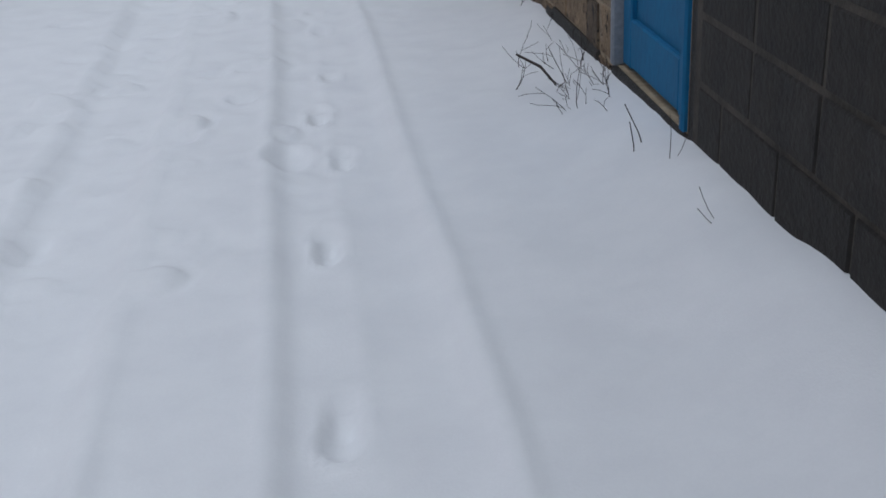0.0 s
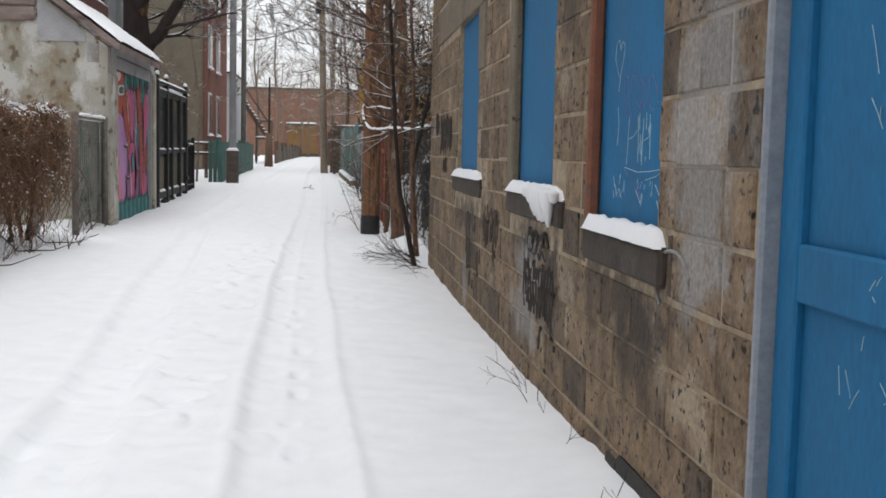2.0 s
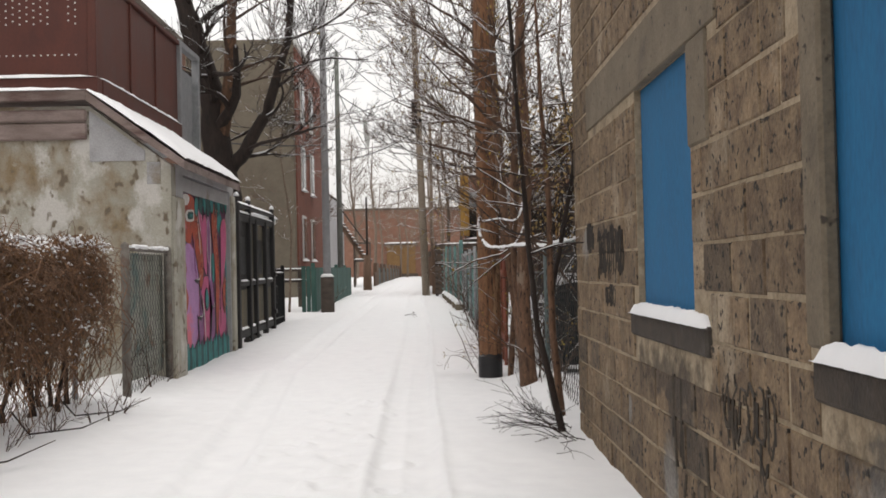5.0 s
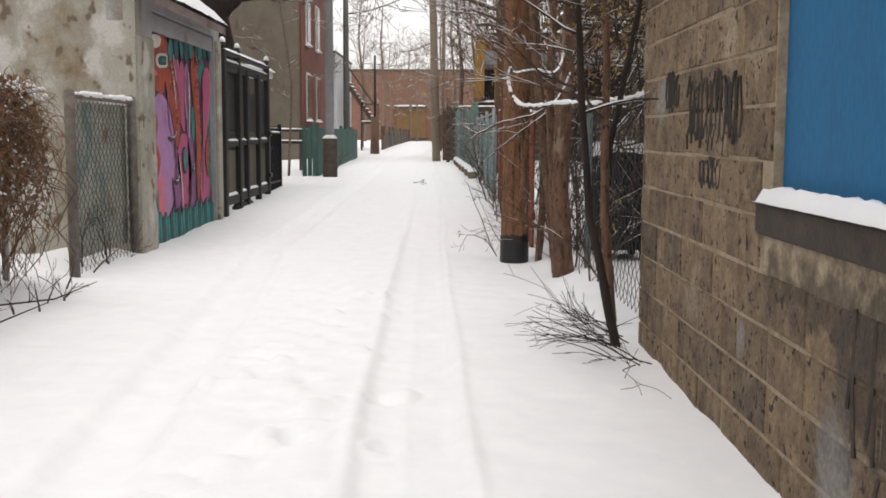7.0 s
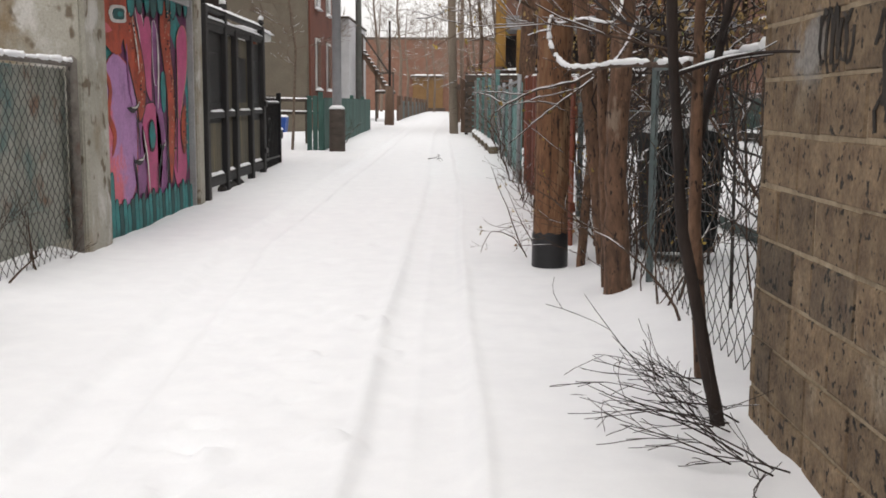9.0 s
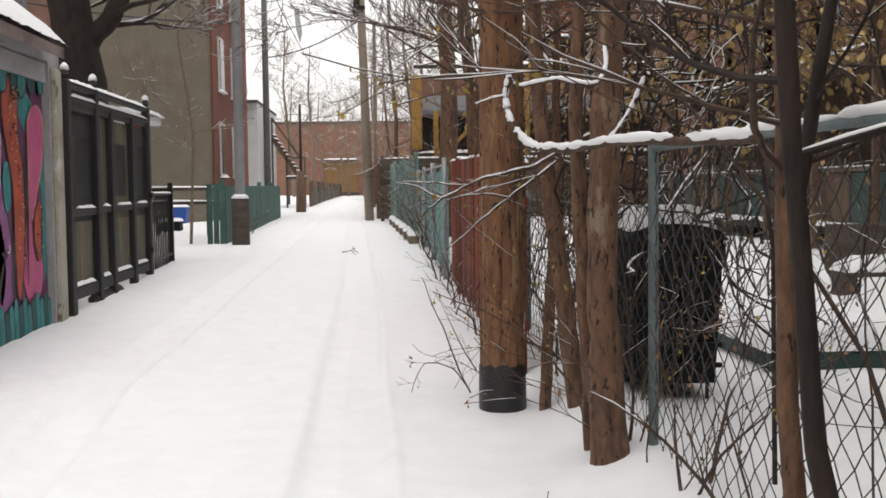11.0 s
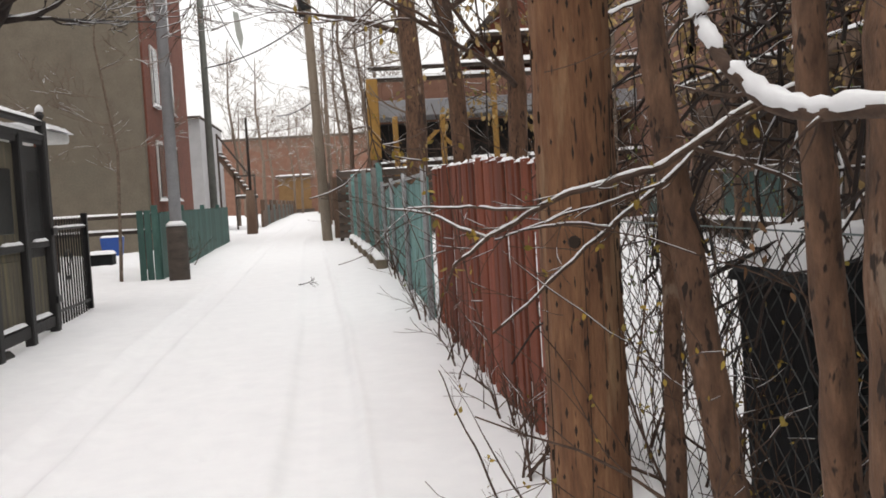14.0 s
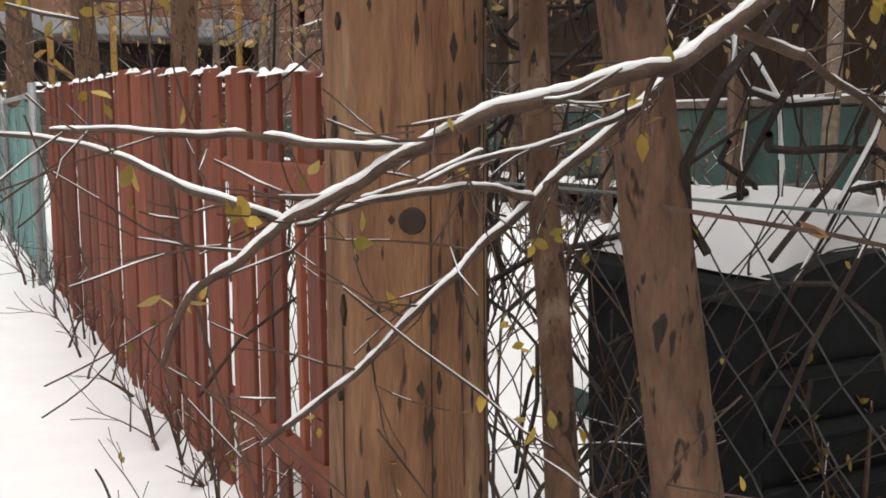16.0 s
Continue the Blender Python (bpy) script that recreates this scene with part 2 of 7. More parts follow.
VINE = mat("dry_vine", (0.085, 0.045, 0.026), (0.24, 0.135, 0.078), 0.95, 25, 0.3, vary=0.45, island=True)
DEADLEAF = mat("dead_leaf", (0.14, 0.07, 0.032), (0.27, 0.15, 0.07), 0.9, 15, 0.2, vary=0.4, island=True)
YELLOWLEAF = mat("yellow_green_leaf", (0.25, 0.2, 0.03), (0.36, 0.22, 0.03), 0.7, 12, 0.1, vary=0.4, island=True)
GREENLEAF = mat("green_leaf", (0.1, 0.14, 0.025), (0.2, 0.22, 0.04), 0.65, 12, 0.1, vary=0.4, island=True)
POLEWOOD = mat("treated_pole_wood", (0.14, 0.06, 0.029), (0.29, 0.15, 0.076), 0.92, 14, 1.0, stretch=(1.6, 1.6, 0.25), blotch=(0.36, 0.23, 0.13), blotch_scale=5, blotch_at=0.55, blotch2=((0.11, 0.05, 0.026), 8.0, 0.58), pits=((0.04, 0.02, 0.012), 26.0, 0.64))
POLEGREY = mat("grey_pole", (0.2, 0.19, 0.175), (0.3, 0.285, 0.265), 0.85, 6, 0.4, stretch=(1, 1, 0.2))
TAR = mat("black_collar", (0.008, 0.008, 0.01), (0.02, 0.02, 0.022), 0.45, 8, 0.4)
PITDARK = mat("dark_slit", (0.02, 0.012, 0.008), (0.045, 0.028, 0.018), 0.95, 30, 0.2)
REDFENCE = mat("red_stained_board", (0.165, 0.038, 0.018), (0.26, 0.072, 0.035), 0.85, 8, 0.5, stretch=(1, 1, 0.12), vary=0.35, blotch=(0.1, 0.03, 0.02), blotch_scale=3)
BLACKWOOD = mat("black_painted_wood", (0.009, 0.0085, 0.009), (0.028, 0.026, 0.025), 0.7, 8, 0.5, stretch=(1, 1, 0.15), vary=0.2)
OLDWOOD = mat("peeling_board", (0.04, 0.037, 0.03), (0.16, 0.135, 0.085), 0.85, 6, 0.6, stretch=(1.5, 1.5, 0.14), blotch=(0.2, 0.17, 0.08), blotch_scale=3, blotch_at=0.6)
# for ironwork, and for the sheet painted as shade under the yellow gallery
IRONSHADE = mat("black_iron_and_shade", (0.008, 0.008, 0.009), (0.02, 0.02, 0.02), 0.5, 20, 0.1, metal=0.4)
TEALWOOD = mat("green_fence_board", (0.035, 0.095, 0.08), (0.065, 0.145, 0.125), 0.8, 7, 0.4, stretch=(1, 1, 0.15), vary=0.2)
TEALMESH = mat("teal_slat", (0.11, 0.25, 0.24), (0.2, 0.36, 0.34), 0.8, 5, 0.3, vary=0.25)
DARKGREEN = mat("dark_green_panel", (0.012, 0.04, 0.035), (0.03, 0.08, 0.07), 0.6, 4, 0.3)
STUCCO = mat("grey_brown_stucco", (0.16, 0.135, 0.1), (0.21, 0.18, 0.138), 0.95, 2.2, 0.3, blotch=(0.17, 0.15, 0.115), blotch_scale=0.35, fine=25)
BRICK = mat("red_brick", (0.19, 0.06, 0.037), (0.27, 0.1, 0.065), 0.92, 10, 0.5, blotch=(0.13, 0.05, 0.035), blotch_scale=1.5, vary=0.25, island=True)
# brick lightened so the haze over distant walls sits in the colour
BRICKHAZE = mat("haze_paled_brick", (0.21, 0.105, 0.07), (0.28, 0.15, 0.105), 0.92, 3, 0.3, blotch=(0.18, 0.09, 0.06), blotch_scale=0.5)
YELLOWWOOD = mat("yellow_timber", (0.32, 0.17, 0.035), (0.42, 0.24, 0.06), 0.8, 5, 0.3, stretch=(1, 1, 0.2))
ORANGEDOOR = mat("ochre_boarding", (0.22, 0.12, 0.045), (0.28, 0.165, 0.07), 0.85, 3, 0.2)
GREYWOOD = mat("weathered_grey_wood", (0.06, 0.046, 0.037), (0.125, 0.1, 0.082), 0.9, 6, 0.5, stretch=(0.3, 1, 1.5), vary=0.3)
BROWNWOOD = mat("brown_fence_wood", (0.1, 0.06, 0.04), (0.17, 0.11, 0.075), 0.9, 6, 0.5, stretch=(1, 1, 0.2), vary=0.3)
WHITEPAINT = mat("white_paint", (0.6, 0.6, 0.58), (0.75, 0.75, 0.73), 0.6, 4, 0.1)
GLASS = mat("dark_window_glass", (0.02, 0.022, 0.025), (0.035, 0.038, 0.042), 0.12, 2, 0.02)
BINBLACK = mat("black_bin_plastic", (0.008, 0.009, 0.01), (0.02, 0.021, 0.022), 0.7, 10, 0.2, spec=0.15)
BLUEPLASTIC = mat("blue_plastic", (0.02, 0.08, 0.35), (0.03, 0.11, 0.42), 0.5, 6, 0.1)
CABLE = mat("cable", (0.03, 0.03, 0.032), (0.05, 0.05, 0.052), 0.7, 10, 0.1)

# ---------- ground: one snow sheet ----------
GY = [-10, 16, 20, 24, 28, 40, 70, 120, 400]
GZ = [0, 0, 0.08, 0.2, 0.25, 0.37, 0.6, 0.8, 0.8]


def rise(y):
    return float(np.interp(y, GY, GZ))


def spaced(*runs):
    out = []
    for a, b, step in runs:
        out += list(np.arange(a, b - 1e-6, step))
    return np.array(out + [runs[-1][1]])


def smooth_noise(rng, xs, ys, step):
    """Random hills of about step metres on the grid of xs and ys."""
    gx, gy = np.floor(xs / step).astype(int), np.floor(ys / step).astype(int)
    fx, fy = xs / step - gx, ys / step - gy
    fx, fy = fx * fx * (3 - 2 * fx), fy * fy * (3 - 2 * fy)
    tab = rng.random((211, 223)) - 0.5
    g = lambda i, j: tab[np.ix_(i % 211, j % 223)]
    top = g(gx, gy) * (1 - fx)[:, None] + g(gx + 1, gy) * fx[:, None]
    bot = g(gx, gy + 1) * (1 - fx)[:, None] + g(gx + 1, gy + 1) * fx[:, None]
    return top * (1 - fy)[None] + bot * fy[None]


def ground_heights(xs, ys):
    rng = np.random.default_rng(5)
    Xg, Yg = np.meshgrid(xs, ys, indexing="ij")
    H = np.interp(Yg, GY, GZ)
    H += 0.024 * smooth_noise(rng, xs, ys, 0.9) + 0.02 * smooth_noise(rng, xs, ys, 0.28) + 0.009 * smooth_noise(rng, xs, ys, 0.1)
    near = np.clip((70 - Yg) / 30, 0, 1)
    # wheel ruts with a raised lip on their outer edges
    cr = np.interp(Yg, [-4, 2, 5, 6.5, 11, 16, 22, 40], [-0.05, -0.16, -0.28, -0.33, -0.45, -0.52, -0.54, -0.9]) + 0.008 * np.sin(Yg * 1.7)
    cl = np.interp(Yg, [-4, 4.3, 6.4, 10, 11.5, 17, 26, 40], [-0.7, -1.12, -1.25, -1.62, -1.72, -2.15, -2.0, -2.1])
    for c, w, dep in ((cr, 0.2, 0.028), (cl, 0.17, 0.04)):
        d = np.abs(Xg - c) / w
        H -= near * dep / (1 + np.exp(np.clip((d - 1) * 11, -60, 60)))
        for side in (-1, 1):
            H += near * (0.017 if side > 0 else 0.011) * np.exp(-(((Xg - c) * side / w - 1.22) / 0.17) ** 2)
        H += near * 0.004 * np.exp(-((Xg - c + 0.02) / 0.03) ** 2)
    # old half filled steps in the middle, fresh prints in the right rut
    steps = random.Random(11)
    prints = []
    y = -1.0
    while y < 27:
        for x0 in (-1.0, -0.75):
            if steps.random() < 0.7:
                s = steps.uniform(0.6, 1.1)
                prints.append((x0 - 0.02 * y + steps.uniform(-0.25, 0.2), y + steps.uniform(-0.2, 0.2), 0.06 * s, 0.11 * s, steps.uniform(-0.012, 0.022)))
        if steps.random() < 0.4:
            prints.append((steps.uniform(-2.8, -1.5), y, 0.07, 0.1, steps.uniform(-0.012, 0.016)))
        y += 0.34
    y = 1.2
    while y < 9:
        c = float(np.interp(y, [-4, 2, 5, 8, 14], [-0.13, -0.2, -0.29, -0.36, -0.46]))
        c += steps.uniform(-0.045, 0.045)
        for dy, s, dep in ((0, 0.05, steps.uniform(0.022, 0.034) if y < 4 else steps.uniform(0.003, 0.012)), (0.11, 0.055, 0.012 if y < 4 else 0.006), (0.06, 0.05, 0.006)):
            prints.append((c + 0.01 * dy, y + dy, s * steps.uniform(0.7, 0.9), s * steps.uniform(1.2, 1.7), dep))
        y += steps.uniform(0.45, 0.95)
    for _ in range(26):
        prints.append((steps.uniform(0.05, 0.6), steps.uniform(0.5, 12), 0.07, 0.09, steps.uniform(-0.012, 0.008)))
    for k in range(150):
        prints.append((steps.gauss(-0.95, 0.35) - 0.015 * k / 8, steps.uniform(0, 14), steps.uniform(0.04, 0.09), steps.uniform(0.05, 0.12), steps.uniform(-0.042, 0.034)))
    for px, py, sx, sy, dep in prints:
        i0, i1 = np.searchsorted(xs, (px - 0.4, px + 0.4))
        j0, j1 = np.searchsorted(ys, (py - 0.5, py + 0.5))
        q = ((Xg[i0:i1, j0:j1] - px) / sx) ** 2 + ((Yg[i0:i1, j0:j1] - py) / sy) ** 2
        H[i0:i1, j0:j1] += -dep / (1 + np.exp(np.clip((q - 1) * (8 if sx < 0.042 else 2.6), -60, 60))) + 0.35 * dep * np.exp(-((q - 2.0) / 0.8) ** 2)
    # drifts along the walls and hedge
    H += np.interp(Yg, [-7, 1.2, 2.4, 3.5, 5, 7, 9, 12.1, 12.3], [0.17, 0.17, 0.11, 0.08, 0.03, 0.0, -0.02, -0.02, 0]) * np.exp(-((Xg - 0.89) / 0.28) ** 2)
    H += 0.14 * np.exp(-((Xg - 0.93) / 0.3) ** 2) * np.clip((Yg - 12.2) / 1.5, 0, 1) * np.clip((60 - Yg) / 10, 0, 1)
    H += 0.13 * np.exp(-((Xg + 3.75) / 0.5) ** 2) * (Yg < 16.2)
    H += 0.015 * np.exp(-((Xg + 3.25) / 0.2) ** 2) * (Yg > 16.2) * (Yg < 24)
    H += 0.12 * np.clip((Xg - 1.3) / 1.5, 0, 1) * (0.5 + smooth_noise(rng, xs, ys, 1.4))
    H += 0.1 * np.clip((-3.8 - Xg) / 1.5, 0, 1) * (0.5 + smooth_noise(rng, xs, ys, 1.2))
    return H


gxs = spaced((-600, -60, 90), (-60, -12, 8), (-12, -5, 0.5), (-5, -3.4, 0.12), (-3.4, -0.75, 0.045), (-0.75, 0.2, 0.02), (0.2, 1.2, 0.045), (1.2, 3, 0.12), (3, 12, 0.6), (12, 60, 8), (60, 600, 90))
gys = spaced((-400, -40, 60), (-40, -6, 4), (-6, 0, 0.25), (0, 7, 0.024), (7, 13, 0.045), (13, 24, 0.08), (24, 50, 0.2), (50, 110, 1.5), (110, 700, 60))
gh = ground_heights(gxs, gys)
gm = Mesh()
ni, nj = gh.shape
gx2, gy2 = np.meshgrid(gxs, gys, indexing="ij")
gm.v = np.stack([gx2, gy2, gh], -1).reshape(-1, 3).tolist()
ii, jj = np.meshgrid(np.arange(ni - 1), np.arange(nj - 1), indexing="ij")
k0 = (ii * nj + jj).ravel()
gm.f = np.stack([k0, k0 + nj, k0 + nj + 1, k0 + 1], -1).tolist()
structure("ground", gm, SNOW, "snow-covered alley ground with wheel ruts and footprints", "snow ground", smooth=True)


def snow_at(x, y):
    i = int(np.clip(np.searchsorted(gxs, x), 0, ni - 1))
    j = int(np.clip(np.searchsorted(gys, y), 0, nj - 1))
    return float(gh[i, j])


def snow_cap(mesh, x0, x1, y0, y1, z, h, seed=0, lump=0.25):
    """A soft ridge of snow on a flat ledge."""
    r = random.Random(seed)
    nx = max(3, int((x1 - x0) / 0.05) + 1)
    ny = max(3, int((y1 - y0) / 0.05) + 1)
    nx, ny = min(nx, 24), min(ny, 60)
    off = [[r.uniform(1 - lump, 1 + lump * 0.4) for _ in range(ny + 1)] for _ in range(nx + 1)]
    n = len(mesh.v)
    for i in range(nx + 1):
        for j in range(ny + 1):
            u, v = i / nx, j / ny
            e = min(1.0, (1 - abs(2 * u - 1) ** 6)) * min(1.0, (1 - abs(2 * v - 1) ** 14))
            jig = 0.005 * r.uniform(-1, 1)
            mesh.v.append((x0 + u * (x1 - x0) + jig * (i in (0, nx)), y0 + v * (y1 - y0) + jig * (j in (0, ny)), z - 0.004 + h * math.sqrt(max(0, e)) * off[i][j]))
    for i in range(nx):
        for j in range(ny):
            a = n + i * (ny + 1) + j
            mesh.f.append((a, a + ny + 1, a + ny + 2, a + 1))
    return mesh


# ---------- block building ----------
WX, CORNER, ROOF = 0.888, 12.16, 3.87
COURSE, BLEN = 0.204, 0.406
OPEN = [(2.43, 3.29, 0.13, 2.12), (4.13, 5.06, 0.905, 2.09), (5.77, 6.88, 0.985, 2.11), (8.42, 9.66, 1.01, 2.215)]
SILLS = [(4.02, 5.03), (5.48, 6.93), (8.14, 9.78)]


def wall_boxes(mesh, x0, x1, y0, y1, z0, z1, holes):
    """A wall along y with openings through it."""
    cuts = sorted({y0, y1, *[h[0] for h in holes], *[h[1] for h in holes]})
    for a, b in zip(cuts, cuts[1:]):
        inside = [h for h in holes if h[0] <= a + 1e-6 and h[1] >= b - 1e-6]
        if not inside:
            mesh.box(x0, x1, a, b, z0, z1, 0.0005)
        else:
            mesh.box(x0, x1, a, b, z0, inside[0][2], 0.0005)
            mesh.box(x0, x1, a, b, inside[0][3], z1, 0.0005)


m = Mesh()
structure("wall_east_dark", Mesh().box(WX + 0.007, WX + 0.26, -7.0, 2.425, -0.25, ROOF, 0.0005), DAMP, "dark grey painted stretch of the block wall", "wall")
wall_boxes(m, WX + 0.007, WX + 0.26, 2.425, CORNER - 0.012, -0.25, ROOF, OPEN)
block_wall = structure("wall_east", m, MORTAR, "old concrete block building wall with boarded blue windows", "wall")
m = Mesh().box(WX + 0.26, 9.0, CORNER - 0.27, CORNER - 0.012, -0.25, ROOF, 0.001)
end_wall = structure("wall_north", m, MORTAR, "end wall of the block building", "wall")
structure("wall_south", Mesh().box(WX + 0.26, 9.0, -7.0, -6.75, -0.25, ROOF, 0.001), MORTAR, "rear wall of the block building", "wall")
structure("wall_back", Mesh().box(8.8, 9.0, -6.75, CORNER - 0.27, -0.25, ROOF, 0.001), MORTAR, "far wall of the block building", "wall")
structure("roof", Mesh().box(WX - 0.03, 9.02, -7.02, CORNER + 0.02, ROOF, ROOF + 0.1, 0.01), DAMP, "flat tar roof edge of the block building", "roof")

# window: recessed blue board, concrete lintel, dark sill with snow
def boarded_window(n, hole, lintel, label):
    y0, y1, z0, z1 = hole
    w = thing("window_%d" % n, (WX, (y0 + y1) / 2, z0), label, "window", "boarded windows", "structure")
    b = Mesh().box(WX + 0.042, WX + 0.07, y0 + 0.002, y1 - 0.002, z0 - 0.02, z1 - 0.005, 0.003)
    part("board", b, BLUE, w)
    sa, sb = SILLS[n - 1]
    s = Mesh().box(WX - 0.022, WX + 0.041, sa, sb, z0 - 0.15, z0 - 0.022, 0.014)
    part("window_sill", s, SILL, w, "dark stained concrete sill")
    c = snow_cap(Mesh(), WX - 0.036, WX + 0.041, sa + 0.01, sb - 0.01, z0 - 0.024, 0.062, n, 0.2)
    part("snow_cap", c, SNOW, w, "snow lying on the sill", True)
    if lintel:
        part("lintel", Mesh().box(WX - 0.006, WX + 0.041, lintel[0], lintel[1], z1 - 0.004, z1 + lintel[2], 0.006), CONCRETE, w, "pale concrete lintel")
    return w


LINT = {1: (3.92, 5.3, 0.3), 2: (5.5, 7.15, 0.28), 3: (7.95, 11.4, 0.31)}
w1 = boarded_window(1, OPEN[1], LINT[1], "window boarded with blue paint and chalk scrawls, snowy sill")
w2 = boarded_window(2, OPEN[2], LINT[2], "window boarded with plain blue paint, snow spilling off its sill")
w3 = boarded_window(3, OPEN[3], LINT[3], "window boarded with clean blue paint above a snowy sill")
part("jamb_strip", Mesh().box(WX - 0.012, WX + 0.041, 5.0, 5.058, 0.9, 2.08, 0.012), TERRA, w1, "terracotta painted jamb")
part("jamb_strip", Mesh().box(WX - 0.012, WX + 0.041, 6.84, 7.0, 0.99, 2.105, 0.012), CONCRETE, w2, "pale concrete jamb")
part("jamb_strip", Mesh().box(WX - 0.006, WX + 0.041, 8.1, 8.424, 1.75, 2.21, 0.01), CONCRETE, w3, "pale concrete jamb")
drip = Mesh()
spill = ((5.52, 0.03), (5.6, 0.15), (5.66, 0.09), (5.75, 0.13), (5.84, 0.14), (5.92, 0.11), (6.02, 0.06), (6.14, 0.03))
for yy, ln in spill:
    for q in range(3):
        yq, lq = yy + rnd.uniform(-0.03, 0.03), ln * rnd.uniform(0.6, 1.0)
        drip.tube([(WX - 0.028, yq, 1.0), (WX - 0.045, yq, 0.985), (WX - 0.04, yq + 0.01, 0.975 - lq * 0.6), (WX - 0.034, yq + 0.008, 0.97 - lq)], [0.015, 0.026, 0.024, 0.008], 7)
part("snow_spill", drip, SNOW, w2, "snow sliding down over the sill", True)

# blue panelled door
door = thing("door_1", (WX, 2.86, 0.2), "tall blue painted panelled door with chalk scrawls", "door", "", "structure")
dy0, dy1, dz0, dz1 = OPEN[0]
part("jamb", Mesh().box(WX - 0.02, WX + 0.1, dy1 - 0.034, dy1 - 0.002, dz0, dz1, 0.008), GREYPAINT, door, "pale blue-grey painted jamb")
part("jamb", Mesh().box(WX - 0.012, WX + 0.1, dy0 + 0.002, dy0 + 0.035, dz0, dz1, 0.008), BLUE, door)
part("head", Mesh().box(WX - 0.02, WX + 0.1, dy0, dy1, dz1 - 0.04, dz1 + 0.02, 0.008), GREYPAINT, door)
part("leaf", Mesh().box(WX + 0.045, WX + 0.08, dy0 + 0.036, dy1 - 0.036, dz0 + 0.01, dz1 - 0.042, 0.003), BLUE, door)
for za, zb in ((0.15, 0.33), (0.84, 0.97), (1.62, 1.72), (1.98, 2.08)):
    part("rail", Mesh().box(WX + 0.022, WX + 0.05, dy0 + 0.15, dy1 - 0.14, za, zb, 0.006), BLUE, door)
for ya, yb in ((dy0 + 0.037, dy0 + 0.15), (dy1 - 0.14, dy1 - 0.037)):
    part("stile", Mesh().box(WX + 0.022, WX + 0.05, ya, yb, dz0 + 0.012, dz1 - 0.043, 0.006), BLUE, door)
part("hinge", Mesh().box(WX + 0.012, WX + 0.024, dy0 + 0.05, dy0 + 0.13, 1.2, 1.3, 0.004), BLUE, door)
part("threshold", Mesh().box(WX - 0.006, WX + 0.1, dy0 - 0.05, dy1 + 0.04, -0.1, 0.128, 0.015), DAMP, door, "dark wet concrete threshold")

# ---------- left side: plastered garage ----------
LX, GY0, GY1 = -3.32, 16.35, 20.25
garage = thing("garage", (-6, 18, 0), "old plastered alley garage with a snowy lean-to roof", "garage")
m = Mesh().slab([(-3.32, GY0, -0.3), (-3.32, GY0, 2.56), (-4.27, GY0, 3.28), (-9.5, GY0, 3.30), (-9.5, GY0, -0.3)], (0, 0.22, 0))
part("side_wall", m, PLASTER, garage, "stained peeling plaster wall")
part("patch", Mesh().slab([(-4.27, GY0 - 0.012, 2.62), (-4.27, GY0 - 0.012, 3.22), (-3.62, GY0 - 0.012, 2.74), (-3.62, GY0 - 0.012, 2.62)], (0, 0.014, 0)), PLASTERGREY, garage, "smooth grey cement patch")
part("patch", Mesh().box(-3.6, -3.44, GY0 - 0.01, GY0 + 0.004, 2.34, 2.6, 0.003), PLASTERGREY, garage)
part("fascia", Mesh().box(-9.5, -4.29, GY0 - 0.05, GY0 - 0.002, 2.88, 3.08, 0.02).box(-9.5, -4.29, GY0 - 0.06, GY0 - 0.002, 3.09, 3.24, 0.03), TARPAPER, garage, "warped weathered fascia")
m = Mesh()
wall_boxes(m, LX - 0.22, LX, GY0 + 0.225, GY1, -0.3, 2.6, [(16.95, 19.92, -0.29, 2.5)])
part("front_wall", m, PLASTERGREY, garage, "grey rendered front")
part("corner_post", Mesh().box(LX - 0.1, LX + 0.035, GY0 + 0.02, 16.9, -0.2, 2.2, 0.02), PLASTER, garage)
part("corner_post", Mesh().box(LX - 0.1, LX + 0.04, 19.95, 20.2, -0.1, 2.45, 0.02), PLASTER, garage)
roof = Mesh().slab([(-3.13, GY0 - 0.12, 2.5), (-3.13, GY0 - 0.12, 2.6), (-4.27, GY0 - 0.12, 3.44), (-4.27, GY0 - 0.12, 3.33)], (0, 3.55, 0))
roof.box(-9.5, -4.27, GY0 - 0.12, GY0 + 4.1, 3.34, 3.46, 0.01)
part("roof", roof, TARPAPER, garage, "dark weathered roof edge")
snow = Mesh()
for k in range(61):
    ya = GY0 - 0.14 + 3.58 * k / 60
    for q in range(9):
        u = q / 8
        soft = (0.02 if q in (0, 8) else 0.075) * (0.25 if k in (0, 60) else 1)
        snow.v.append((-3.1 - 1.17 * u + 0.015 * rnd.uniform(-1, 1), ya, 2.605 + 0.84 * u + soft + 0.012 * rnd.random()))
for k in range(60):
    for q in range(8):
        i = k * 9 + q
        snow.f.append((i, i + 1, i + 10, i + 9))
part("roof_snow", snow, SNOW, garage, "snow on the lean-to roof", True)
part("ledge_snow", snow_cap(Mesh(), -9.5, -4.27, GY0 - 0.14, GY0 + 0.25, 3.46, 0.05, 3), SNOW, garage, "", True)

# painted garage door: a mural of plain coloured shapes
def paint(name, col, dark=0.7, patches=()):
    return mat(name, tuple(c * dark for c in col), col, 0.65, 6, 0.25, fine=40, blotch=tuple(c * 0.55 for c in col), blotch_scale=3.5, blotch_at=0.58, patches=patches)


